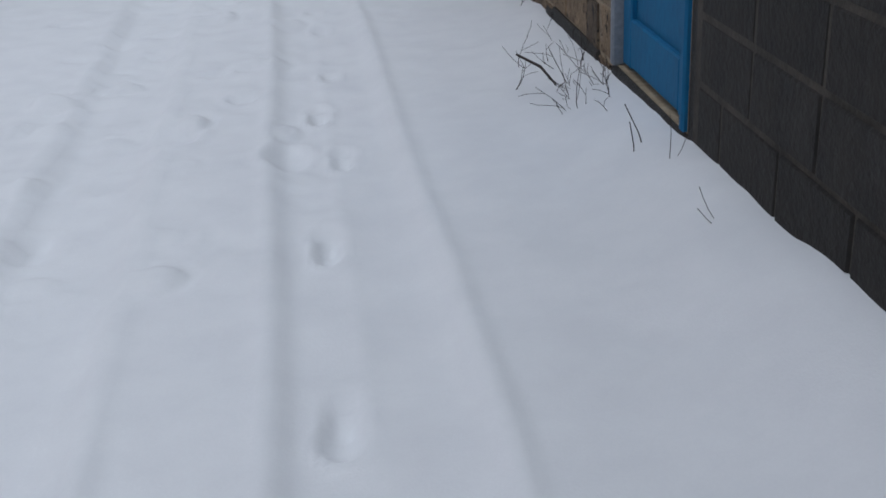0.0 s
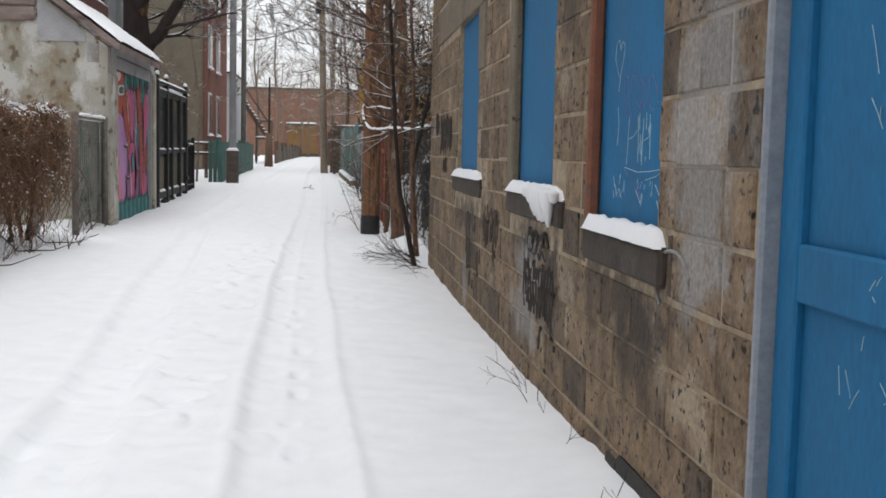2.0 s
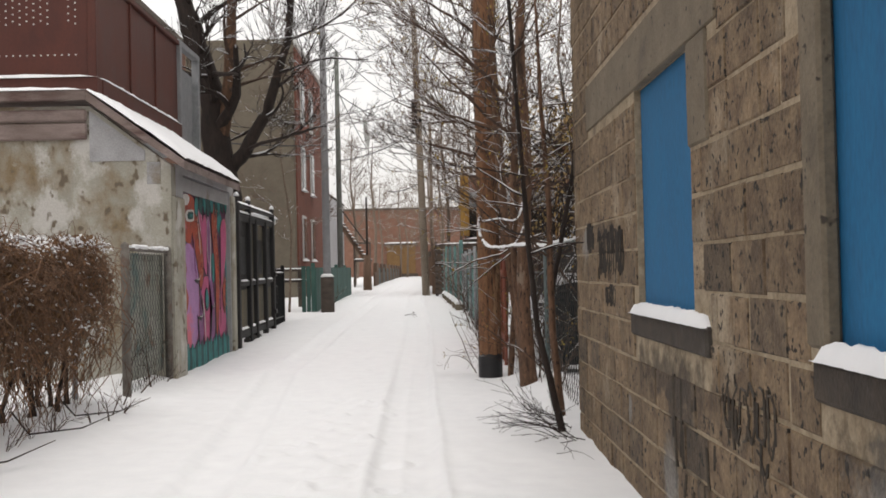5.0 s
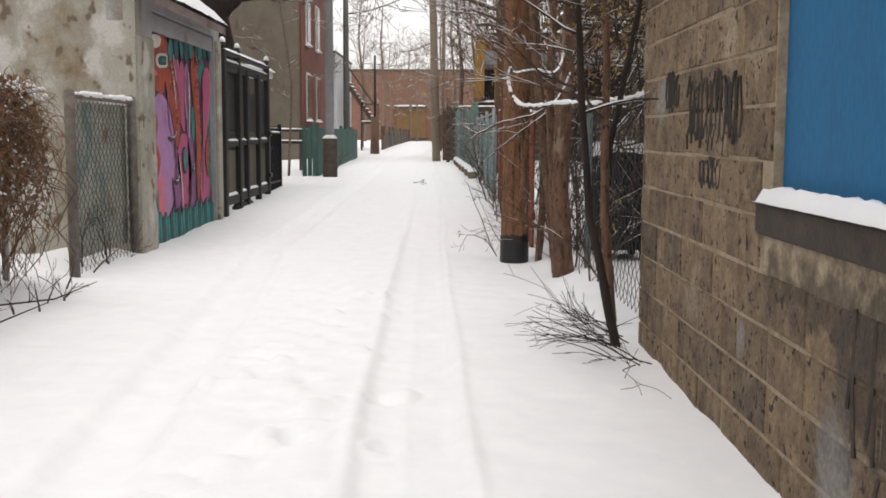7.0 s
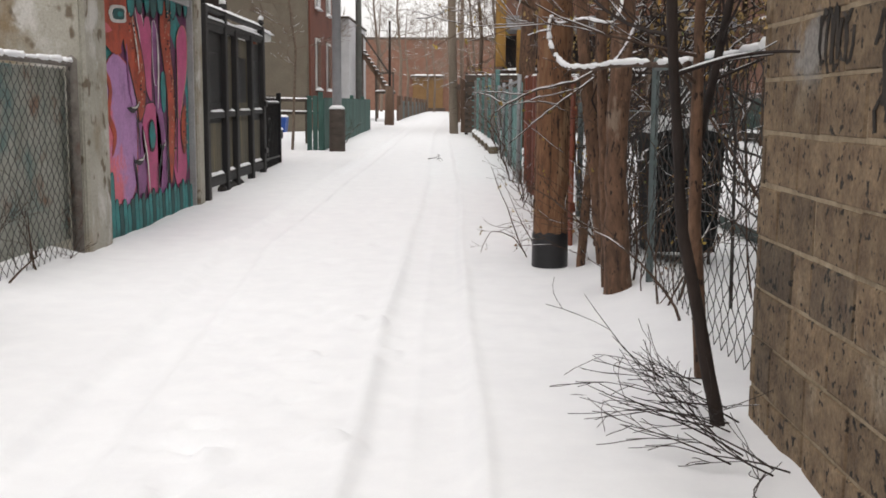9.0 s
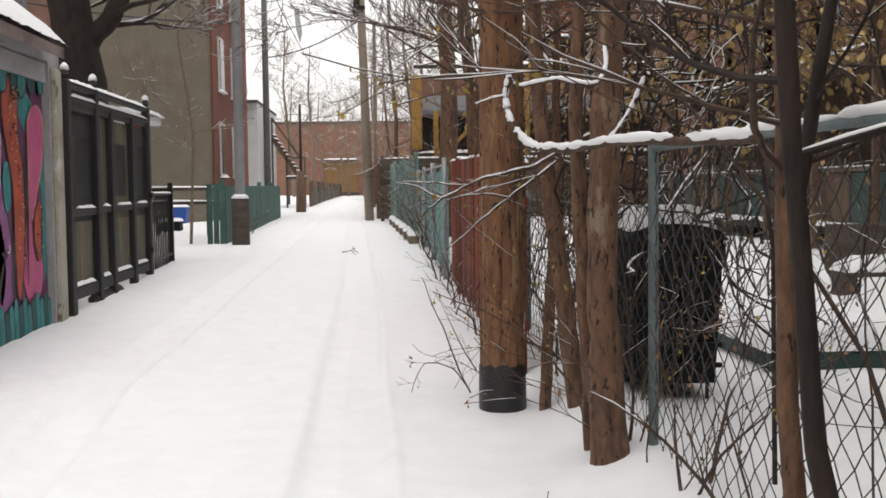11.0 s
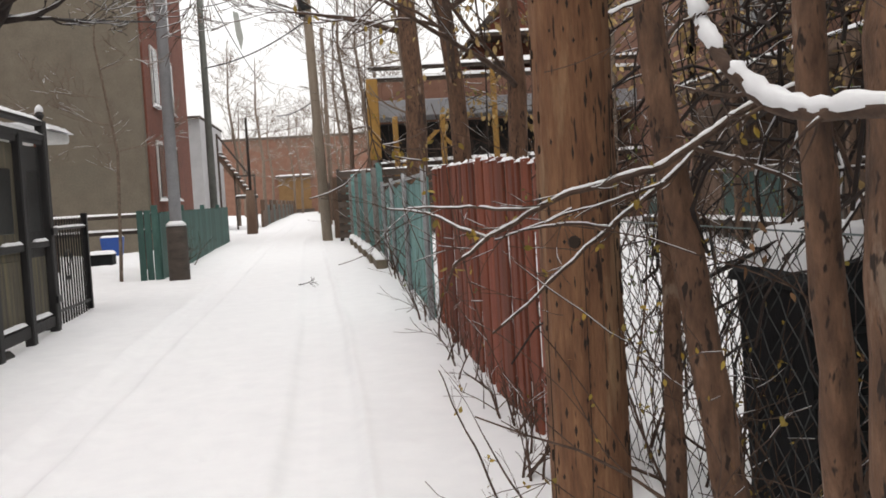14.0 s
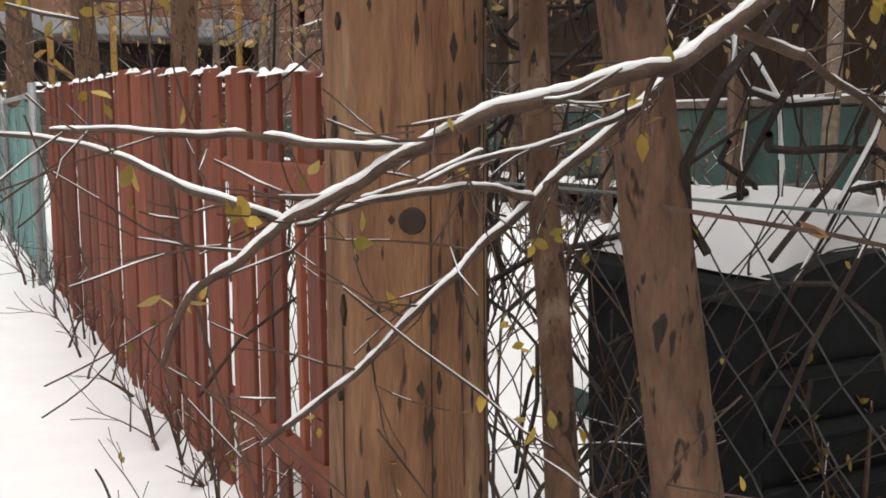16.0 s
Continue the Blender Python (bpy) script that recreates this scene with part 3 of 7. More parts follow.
TEAL = paint("teal_spray", (0.03, 0.3, 0.3), 0.45)
TEALDARK = paint("deep_teal_spray", (0.012, 0.1, 0.1), 0.5)
PINK = paint("pink_spray", (0.6, 0.1, 0.25))
SALMON = paint("salmon_spray", (0.72, 0.15, 0.18))
LAV = paint("lavender_spray", (0.5, 0.25, 0.52), 0.8, (((0.72, 0.15, 0.18), 0.9, ((17.25, 0.45, 0.3, 0.38), (17.15, 0.95, 0.16, 0.3))),))
VIOLET = paint("violet_spray", (0.33, 0.11, 0.3), 0.55)
ORANGE = paint("orange_red_spray", (0.55, 0.085, 0.035), 0.4)
PLUM = paint("plum_spray", (0.16, 0.03, 0.11), 0.5)
WHITES = paint("white_spray", (0.8, 0.77, 0.73))
BLACKS = paint("black_spray", (0.02, 0.015, 0.02))
RIM = paint("peach_spray", (0.62, 0.3, 0.2))
mural = thing("garage_door", (LX, 18.4, 0.05), "garage door covered in a pink, orange and teal spray-painted mural", "garage door", "", "structure")
MY0, MY1, MZ0, MZ1 = 16.96, 19.9, -0.1, 2.48
part("door_panel", Mesh().box(LX - 0.1, LX - 0.06, MY0 + 0.002, MY1, MZ0, MZ1, 0.004), PLUM, mural)
part("header", Mesh().box(LX - 0.06, LX - 0.02, MY0 + 0.002, MY1, 2.3, 2.478, 0.004), PLASTERGREY, mural, "grey board above the mural")


def shape(name, u0, u1, v0, v1, layer, material, kind="lobe", seed=0, n=26):
    """A flat painted shape on the door; u runs along the door, v upwards."""
    r = random.Random(seed)
    pts = []
    for k in range(n):
        a = 2 * math.pi * k / n
        p = 0.55 if kind == "lobe" else 0.9
        cu = math.copysign(abs(math.cos(a)) ** p, math.cos(a))
        sv = math.copysign(abs(math.sin(a)) ** p, math.sin(a))
        bend = 0.06 * math.sin(sv * 3 + seed)
        u = (u0 + u1) / 2 + (u1 - u0) / 2 * (cu * (1 + 0.06 * r.uniform(-1, 1)) + bend)
        v = (v0 + v1) / 2 + (v1 - v0) / 2 * sv
        pts.append((LX - 0.06 + 0.0035 * layer, MY0 + 0.02 + u * (MY1 - MY0 - 0.04), 0.02 + v * (2.2 + 0.2 * u)))
    return part(name, Mesh().slab(pts, (-0.003, 0, 0)), material, mural)


def strip(name, line, layer, material, rim=None, rim_w=0.02):
    """A painted band of changing width along a smooth line of (u, v, width)."""
    P = [Vector(q) for q in line]
    n, dense = len(P), []
    for k in range(n - 1):
        a, b, c, d = P[max(k - 1, 0)], P[k], P[k + 1], P[min(k + 2, n - 1)]
        for q in range(8):
            t = q / 8
            dense.append(0.5 * ((2 * b) + (c - a) * t + (2 * a - 5 * b + 4 * c - d) * t * t + (3 * b - a - 3 * c + d) * t ** 3))
    dense.append(P[-1])
    for grow, mt, lay in (((rim_w, rim, layer - 0.5),) if rim else ()) + ((0.0, material, layer),):
        left, right = [], []
        for k, q in enumerate(dense):
            f = dense[min(k + 1, len(dense) - 1)] - dense[max(k - 1, 0)]
            f = Vector((f.x, f.y * 0.75)).normalized()
            round_ = min(1.0, math.sqrt(max(0.03, min(k, len(dense) - 1 - k) / 5)))
            w = (q.z / 2) * round_ + grow / 2
            side = Vector((-f.y, f.x)) * w
            left.append((q.x + side.x, q.y + side.y * 1.3))
            right.append((q.x - side.x, q.y - side.y * 1.3))
        pts = [(LX - 0.06 + 0.0035 * lay, MY0 + 0.02 + min(max(u, 0), 1) * (MY1 - MY0 - 0.04), 0.02 + v * (2.2 + 0.2 * u)) for u, v in left + right[::-1]]
        part(name if mt is material else name + "_edge", Mesh().slab(pts, (-0.002, 0, 0)), mt, mural)


strip("ground_tone", [(0.5, 0.0, 1.1), (0.5, 0.5, 1.1), (0.5, 1.0, 1.1)], 1, TEAL)
strip("plum_field", [(0.5, 0.1, 0.9), (0.52, 0.5, 0.9), (0.6, 0.92, 0.8)], 2, PLUM)
strip("body", [(0.3, 0.12, 0.2), (0.34, 0.3, 0.2), (0.38, 0.45, 0.12)], 3, VIOLET, BLACKS)
strip("body", [(0.46, 0.1, 0.14), (0.52, 0.28, 0.2), (0.47, 0.44, 0.2), (0.44, 0.52, 0.08)], 3, PINK, BLACKS)
strip("body", [(0.62, 0.1, 0.13), (0.62, 0.3, 0.12), (0.59, 0.5, 0.08), (0.56, 0.66, 0.05)], 3, VIOLET, BLACKS)
strip("body", [(0.16, 0.12, 0.26), (0.17, 0.3, 0.3), (0.16, 0.5, 0.34), (0.13, 0.64, 0.26), (0.12, 0.74, 0.14)], 4, LAV, ORANGE)
strip("curve", [(0.03, 0.68, 0.02), (0.07, 0.6, 0.03), (0.05, 0.5, 0.025), (0.1, 0.42, 0.03), (0.07, 0.34, 0.02)], 6, ORANGE)
strip("body", [(0.86, 0.12, 0.2), (0.86, 0.3, 0.17), (0.86, 0.5, 0.1)], 3, PINK, BLACKS)
strip("tube", [(0.36, 0.93, 0.05), (0.41, 0.84, 0.05), (0.42, 0.72, 0.04), (0.38, 0.62, 0.03)], 4, PINK, WHITES, 0.014)
strip("tube", [(0.47, 0.9, 0.09), (0.48, 0.78, 0.08), (0.47, 0.64, 0.07), (0.5, 0.54, 0.04)], 4, PINK, BLACKS)
strip("tube", [(0.55, 0.88, 0.05), (0.57, 0.74, 0.07), (0.56, 0.6, 0.05)], 4, VIOLET, WHITES, 0.012)
strip("paddle", [(0.9, 0.86, 0.1), (0.91, 0.78, 0.14), (0.9, 0.66, 0.12), (0.87, 0.54, 0.06), (0.85, 0.44, 0.03)], 5, PINK, RIM)
strip("braid", [(0.24, 0.95, 0.1), (0.28, 0.82, 0.13), (0.35, 0.68, 0.13), (0.38, 0.56, 0.1), (0.36, 0.46, 0.04)], 5, ORANGE, BLACKS)
strip("braid", [(0.74, 0.95, 0.1), (0.69, 0.86, 0.13), (0.7, 0.74, 0.1), (0.74, 0.58, 0.09), (0.74, 0.4, 0.08), (0.72, 0.16, 0.05)], 5, ORANGE, BLACKS)
strip("braid", [(0.93, 0.5, 0.05), (0.9, 0.4, 0.06), (0.91, 0.28, 0.04)], 6, ORANGE, BLACKS)
strip("head", [(0.0, 0.8, 0.06), (0.1, 0.86, 0.2), (0.2, 0.88, 0.2), (0.26, 0.84, 0.08)], 6, ORANGE)
strip("snout", [(-0.01, 0.835, 0.02), (0.04, 0.84, 0.03), (0.1, 0.83, 0.012)], 7, SALMON)
shape("patch", 0.08, 0.24, 0.86, 0.93, 8, WHITES, "lobe", 17, 40)
shape("patch", 0.11, 0.22, 0.873, 0.918, 9, TEALDARK, "lobe", 18, 30)
shape("patch", 0.15, 0.2, 0.885, 0.905, 10, TEAL, "lobe", 12, 20)
shape("corner_patch", 0.0, 0.15, 0.955, 1.02, 8, WHITES, "round", 19, 30)
shape("leaf", 0.45, 0.53, 0.32, 0.46, 6, BLACKS, "round", 15, 40)
shape("leaf", 0.46, 0.52, 0.335, 0.45, 7, TEAL, "round", 15, 40)
shape("leaf", 0.61, 0.67, 0.48, 0.66, 6, TEAL, "round", 16, 40)
for k, line in enumerate(([(0.3, 0.88, 0.01), (0.34, 0.76, 0.012), (0.36, 0.66, 0.006)], [(0.44, 0.14, 0.01), (0.42, 0.3, 0.012), (0.38, 0.42, 0.006)], [(0.31, 0.13, 0.012), (0.3, 0.24, 0.014), (0.27, 0.32, 0.008)],
                          [(0.56, 0.5, 0.012), (0.58, 0.66, 0.014), (0.57, 0.84, 0.008)], [(0.79, 0.2, 0.012), (0.81, 0.5, 0.016), (0.82, 0.84, 0.008)], [(0.66, 0.12, 0.012), (0.67, 0.3, 0.014), (0.69, 0.46, 0.008)], [(0.53, 0.12, 0.01), (0.56, 0.24, 0.014), (0.6, 0.32, 0.012)])):
    strip("stroke", line, 8, (BLACKS, WHITES)[k in (0, 1, 3)])
for u, v, w in ((0.28, 0.51, 0.13), (0.33, 0.29, 0.12), (0.6, 0.33, 0.06)):
    strip("mark", [(u - w / 2, v + 0.012, 0.008), (u, v, 0.02), (u + w / 2, v + 0.02, 0.008)], 9, BLACKS)
    strip("mark_light", [(u - w / 2 + 0.04, v + 0.012, 0.004), (u + 0.03, v + 0.01, 0.006), (u + w / 2, v + 0.035, 0.004)], 10, WHITES)
strip("outline", [(0.3, 0.5, 0.01), (0.33, 0.42, 0.014), (0.34, 0.32, 0.008)], 9, BLACKS)
strip("outline", [(0.24, 0.78, 0.012), (0.25, 0.64, 0.016), (0.28, 0.53, 0.01)], 6, VIOLET)
strip("outline", [(0.29, 0.28, 0.016), (0.31, 0.2, 0.02), (0.31, 0.12, 0.012)], 6, PLUM)
for k in range(12):
    u = 0.02 + 0.083 * k
    strip("crown", [(u + 0.01, 0.89 + 0.025 * (k % 3), 0.05), (u + 0.025, 0.95, 0.07), (u + 0.02, 1.02 - 0.02 * (k % 2), 0.06)], 7 if k > 2 else 3, TEAL if k % 2 else TEALDARK, BLACKS)
for k in range(26):
    u = 0.012 + 0.039 * k
    top = 0.13 + 0.035 * ((k * 7) % 5) / 4 + (0.13 if k < 2 else 0)
    strip("drip", [(u, -0.03, 0.032), (u + 0.004, 0.05, 0.034), (u - 0.002, top * 0.75, 0.034), (u + 0.002, top, 0.026)], 8, TEAL if (k * 5) % 3 else TEALDARK, BLACKS, 0.012)
dr = random.Random(77)
for line, n in ((((0.27, 0.9), (0.29, 0.8), (0.36, 0.66), (0.37, 0.5)), 34), (((0.72, 0.92), (0.68, 0.84), (0.7, 0.72), (0.745, 0.55), (0.735, 0.28)), 46), (((0.925, 0.48), (0.905, 0.38), (0.91, 0.3)), 14)):
    for k in range(n):
        t = (k + dr.random()) / n * (len(line) - 1)
        i = min(int(t), len(line) - 2)
        u = line[i][0] + (line[i + 1][0] - line[i][0]) * (t - i) + dr.uniform(-0.03, 0.03)
        v = line[i][1] + (line[i + 1][1] - line[i][1]) * (t - i)
        shape("dot", u, u + dr.uniform(0.01, 0.02), v, v + dr.uniform(0.005, 0.012), 9, RIM if dr.random() < 0.6 else BLACKS, "round", k, 7)

# terrace above the garage: red-brown metal parapet
terrace = thing("terrace_parapet", (-6, 18, 3.46), "red-brown perforated metal terrace parapet above the garage", "parapet")
PX, PY = -4.34, 16.8
part("front_panel", Mesh().box(-9.5, PX - 0.02, PY, PY + 0.05, 3.72, 5.0, 0.01), RUST, terrace)
part("side_panel", Mesh().box(PX - 0.05, PX, PY + 0.03, 21.0, 3.72, 5.0, 0.01), RUST, terrace)
part("corner_post", Mesh().box(PX - 0.08, PX + 0.03, PY - 0.03, PY + 0.08, 3.5, 5.05, 0.01), RUST, terrace)
for y in (18.3, 19.6):
    part("post", Mesh().box(PX - 0.02, PX + 0.025, y, y + 0.06, 3.6, 5.0, 0.008), RUST, terrace)
part("base_beam", Mesh().box(-9.5, PX + 0.06, PY - 0.1, PY + 0.1, 3.5, 3.7, 0.01).box(PX - 0.1, PX + 0.07, PY + 0.1, 21.0, 3.5, 3.7, 0.01), RUST, terrace)
part("cap_rail", Mesh().box(-9.5, PX + 0.05, PY - 0.05, PY + 0.1, 5.0, 5.07, 0.01).box(PX - 0.1, PX + 0.05, PY + 0.1, 21.0, 5.0, 5.07, 0.01), RUST, terrace)
part("rail_snow", snow_cap(snow_cap(snow_cap(Mesh(), -9.5, PX + 0.05, PY - 0.06, PY + 0.08, 5.07, 0.06, 5), -9.5, PX + 0.06, PY - 0.12, PY - 0.0, 3.7, 0.05, 6), PX - 0.02, PX + 0.08, PY + 0.1, 21.0, 3.7, 0.05, 7), SNOW, terrace, "", True)
part("corner_rail", Mesh().tube([(PX, PY + 0.05, 5.05), (PX + 0.1, PY + 0.4, 5.5), (PX + 0.22, PY + 0.9, 6.2)], 0.03, 8), ZINC, terrace, "sloping steel rail at the corner")
part("rail_snow", Mesh().tube([(PX, PY + 0.05, 5.1), (PX + 0.1, PY + 0.4, 5.54), (PX + 0.22, PY + 0.9, 6.24)], [0.05, 0.045, 0.03], 7), SNOW, terrace, "", True)
dots = Mesh()
for i in range(53):
    for j in range(8):
        if j < 1 or (i % 17 < 15):
            dots.box(-9.0 + i * 0.085, -8.978 + i * 0.085, PY - 0.004, PY + 0.002, 3.98 + (0 if j < 1 else 0.3 + j * 0.085 + 0.04 * (i % 2)), 3.998 + (0 if j < 1 else 0.3 + j * 0.085 + 0.04 * (i % 2)), 0.003)
part("perforations", dots, WHITEPAINT, terrace, "rows of small pale holes")
tagged(bpy.data.objects["perforations"], kind="stuff")
part("grey_frame", Mesh().box(PX - 0.06, PX + 0.06, 21.0, 21.12, 3.3, 5.1, 0.01).box(PX - 0.06, PX + 0.06, 22.3, 22.42, 3.3, 5.1, 0.01).box(PX - 0.06, PX + 0.06, 21.12, 22.3, 5.0, 5.1, 0.01).box(PX - 1.5, PX - 0.03, 21.3, 22.2, 3.3, 4.7, 0.01), ZINC, terrace, "grey steel frame")

# ---------- black wooden gate ----------
gate = thing("wooden_gate", (LX, 22.2, 0.1), "tall black timber gate with peeling panels and snowy rails", "gate")
gys_ = [20.34, 21.36, 21.98, 23.0, 23.9]
for k, y in enumerate(gys_):
    part("post", Mesh().box(LX - 0.02, LX + 0.07, y - 0.065, y + 0.065, 0.0 + rise(y) - 0.1, 2.38 if k in (0, 1, 4) else 2.2, 0.012), BLACKWOOD, gate)
    if k in (0, 1, 4):
        part("post_cap", Mesh().tube([(LX + 0.025, y, 2.38), (LX + 0.025, y, 2.43), (LX + 0.025, y, 2.49)], [0.02, 0.05, 0.012], 8), BLACKWOOD, gate)
        part("snow_cap", Mesh().tube([(LX + 0.025, y, 2.47), (LX + 0.025, y, 2.51), (LX + 0.025, y, 2.54)], [0.045, 0.04, 0.012], 8), SNOW, gate, "", True)
for k, (a, b) in enumerate(zip(gys_, gys_[1:])):
    part("panel", Mesh().box(LX - 0.02, LX, a + 0.05, b - 0.05, 0.25 + 0.0 * k, 2.1, 0.004), OLDWOOD if k in (1, 2) else BLACKWOOD, gate, "peeling weathered board" if k in (1, 2) else "")
    for z0, z1 in ((0.2, 0.34), (1.02, 1.12), (2.06, 2.16)):
        part("rail", Mesh().box(LX, LX + 0.045, a + 0.05, b - 0.05, z0 + rise(a) * 0.4, z1 + rise(a) * 0.2, 0.008), BLACKWOOD, gate)
    part("rail_snow", snow_cap(Mesh(), LX - 0.0, LX + 0.06, a + 0.1, b - 0.2, 0.34 + rise(a) * 0.4, 0.035, k), SNOW, gate, "", True)
    part("rail_snow", snow_cap(Mesh(), LX, LX + 0.05, a + 0.35, b - 0.1, 1.12 + rise(a) * 0.2, 0.03, k + 9), SNOW, gate, "", True)
    if k in (0, 2, 3):
        part("slot_window", Mesh().box(LX - 0.01, LX + 0.012, a + 0.22, b - 0.22, 1.25, 1.85, 0.004), IRONSHADE, gate, "narrow dark opening")
    if k in (0, 2, 3):
        part("lower_board", Mesh().box(LX - 0.01, LX + 0.008, a + 0.14, b - 0.14, 0.4, 1.0, 0.004), OLDWOOD, gate)
for k, (za, zb) in enumerate(((2.17, 2.23), (2.32, 2.37))):
    part("top_rail", Mesh().box(LX - 0.03, LX + 0.06, 20.34, 23.9, za, zb, 0.01), BLACKWOOD, gate)
    part("rail_snow", snow_cap(Mesh(), LX - 0.04, LX + 0.07, 20.42, 23.82, zb, 0.045, 50 + k), SNOW, gate, "", True)
for z in (0.5, 1.2):
    part("hinge", Mesh().box(LX + 0.07, LX + 0.1, 23.8, 23.98, z, z + 0.08, 0.01), IRONSHADE, gate)
part("kick_stone", Mesh().box(LX - 0.06, LX + 0.05, 21.2, 22.4, 0.08, 0.22, 0.04), DAMP, gate)

# ---------- iron railing ----------
RX = LX - 0.09
rail = thing("iron_railing", (RX, 25.0, 0.2), "black wrought iron railing gate in the snow", "railing")
for z in (0.34, 1.24):
    part("rail", Mesh().box(RX - 0.02, RX + 0.02, 24.0, 26.0, z, z + 0.03, 0.004), IRONSHADE, rail)
for k in range(16):
    y = 24.08 + 0.122 * k
    part("bar", Mesh().tube([(RX, y, 0.2), (RX, y, 1.31), (RX, y, 1.38)], [0.011, 0.011, 0.002], 6), IRONSHADE, rail)
for y in (24.0, 26.02):
    part("post", Mesh().box(RX - 0.035, RX + 0.035, y - 0.035, y + 0.035, 0.1, 1.42, 0.006), IRONSHADE, rail)
part("scroll", Mesh().tube([(RX + 0.02, 25 + 0.2 * math.cos(a / 4) * (1 - a / 40), 0.8 + 0.25 * math.sin(a / 4) * (1 - a / 40)) for a in range(30)], 0.008, 5), IRONSHADE, rail)
part("rail_snow", snow_cap(Mesh(), RX - 0.03, RX + 0.03, 24.0, 26.0, 1.27, 0.025, 8), SNOW, rail, "", True)
box = thing("awning_box", (-4.3, 25.0, 2.2), "small white snow-topped porch roof on a red post", "porch roof")
part("roof", Mesh().box(-4.9, -3.55, 25.2, 26.2, 2.28, 2.4, 0.02), WHITEPAINT, box)
part("roof_snow", snow_cap(Mesh(), -4.95, -3.5, 25.15, 26.25, 2.4, 0.1, 4), SNOW, box, "", True)
part("post", Mesh().box(-3.75, -3.65, 25.3, 25.4, 0.2, 2.28, 0.01).box(-4.8, -4.4, 25.6, 25.7, 0.2, 2.28, 0.01), BRICK, box, "red painted post")

# ---------- chain-link fencing ----------
def chain_link(name, a, b, z0, z1, label, posts, tone=WIRE, pitch=0.062, top_snow=True, wire=0.0028, post_r=0.028, post_mat=ZINC, rail_r=0.02):
    """A fence of woven wire from a to b (x, y) with posts and a top rail."""
    a, b = Vector((*a, 0)), Vector((*b, 0))
    L, d = (b - a).length, (b - a).normalized()
    side = d.cross(Vector((0, 0, 1)))
    f = thing(name, ((a + b) / 2)[:], label, "chain-link fence")
    mesh = Mesh()
    n, rows = int(L / pitch), int((z1 - z0) / pitch)
    for k in range(n):
        pts = []
        for j in range(rows + 1):
            s = (k + ((j + k) % 2)) * pitch
            w = 0.004 * (1 if j % 2 else -1)
            p = a + d * min(s, L) + side * w
            pts.append((p.x, p.y, z0 + j * pitch))
        mesh.tube(pts, wire, 3, False)
    part("mesh", mesh, tone, f, "woven diamond wire")
    part("top_rail", Mesh().tube([(a.x, a.y, z1), (b.x, b.y, z1)], rail_r, 8), post_mat, f)
    for t in posts:
        p = a + d * (t * L)
        part("post", Mesh().tube([(p.x, p.y, -0.15), (p.x, p.y, z1 + 0.04), (p.x, p.y, z1 + 0.07)], [post_r, post_r, 0.008], 10), post_mat, f, "", True)
    if top_snow:
        m = Mesh()
        k = 0.0
        while k < L:
            ln = min(rnd.uniform(0.15, 0.5), L - k)
            h = rnd.uniform(0.012, 0.034)
            pts = [a + d * (k + ln * q / 6) for q in range(7)]
            m.tube([(p.x, p.y, z1 + 0.012 + h * 0.55) for p in pts], [0.006] + [h * rnd.uniform(0.75, 1.1) for _ in range(5)] + [0.006], 6)
            k += ln + rnd.choice((0, 0, 0.05))
        tagged(part("rail_snow", m, SNOW, f, "", True), kind="stuff")
    return f


chain_link("chain_link_fence", (-3.33, 14.47), (-3.35, 16.3), 0.02, 1.53, "chain-link gate panel between a thick post and the garage", (0, 0.97), pitch=0.055, post_r=0.045, post_mat=mat("rusty_grey_post", (0.1, 0.085, 0.07), (0.2, 0.18, 0.16), 0.75, 9, 0.4, blotch=(0.12, 0.06, 0.035), blotch_scale=4))
# sheet added in place of the plaster wall that shows through the mesh
part("backing_sheet", Mesh().box(-3.45, -3.43, 14.75, 16.3, 0.15, 1.5, 0.003), mat("grey_green_sheet", (0.24, 0.25, 0.21), (0.4, 0.4, 0.35), 0.85, 4, 0.6, blotch=(0.12, 0.2, 0.19), blotch_scale=2.6, blotch_at=0.5, blotch2=((0.2, 0.12, 0.08), 3.4, 0.57)), bpy.data.objects["chain_link_fence"], "added grey-green sheet standing in for the plaster wall behind the wire")
chain_link("chain_link_fence", (0.97, 12.25), (0.9, 14.55), 0.08, 1.46, "rusty chain-link fence with a snowy top rail", (0.03, 1.0), post_r=0.024, rail_r=0.016, post_mat=mat("green_grey_post", (0.1, 0.14, 0.14), (0.17, 0.21, 0.21), 0.6, 9, 0.2))
chain_link("chain_link_fence", (0.9, 14.56), (0.84, 18.2), 0.08, 1.2, "chain-link fence behind the utility pole", (0.97,), top_snow=False, rail_r=0.003, wire=0.0022, post_mat=bpy.data.materials["green_grey_post"])

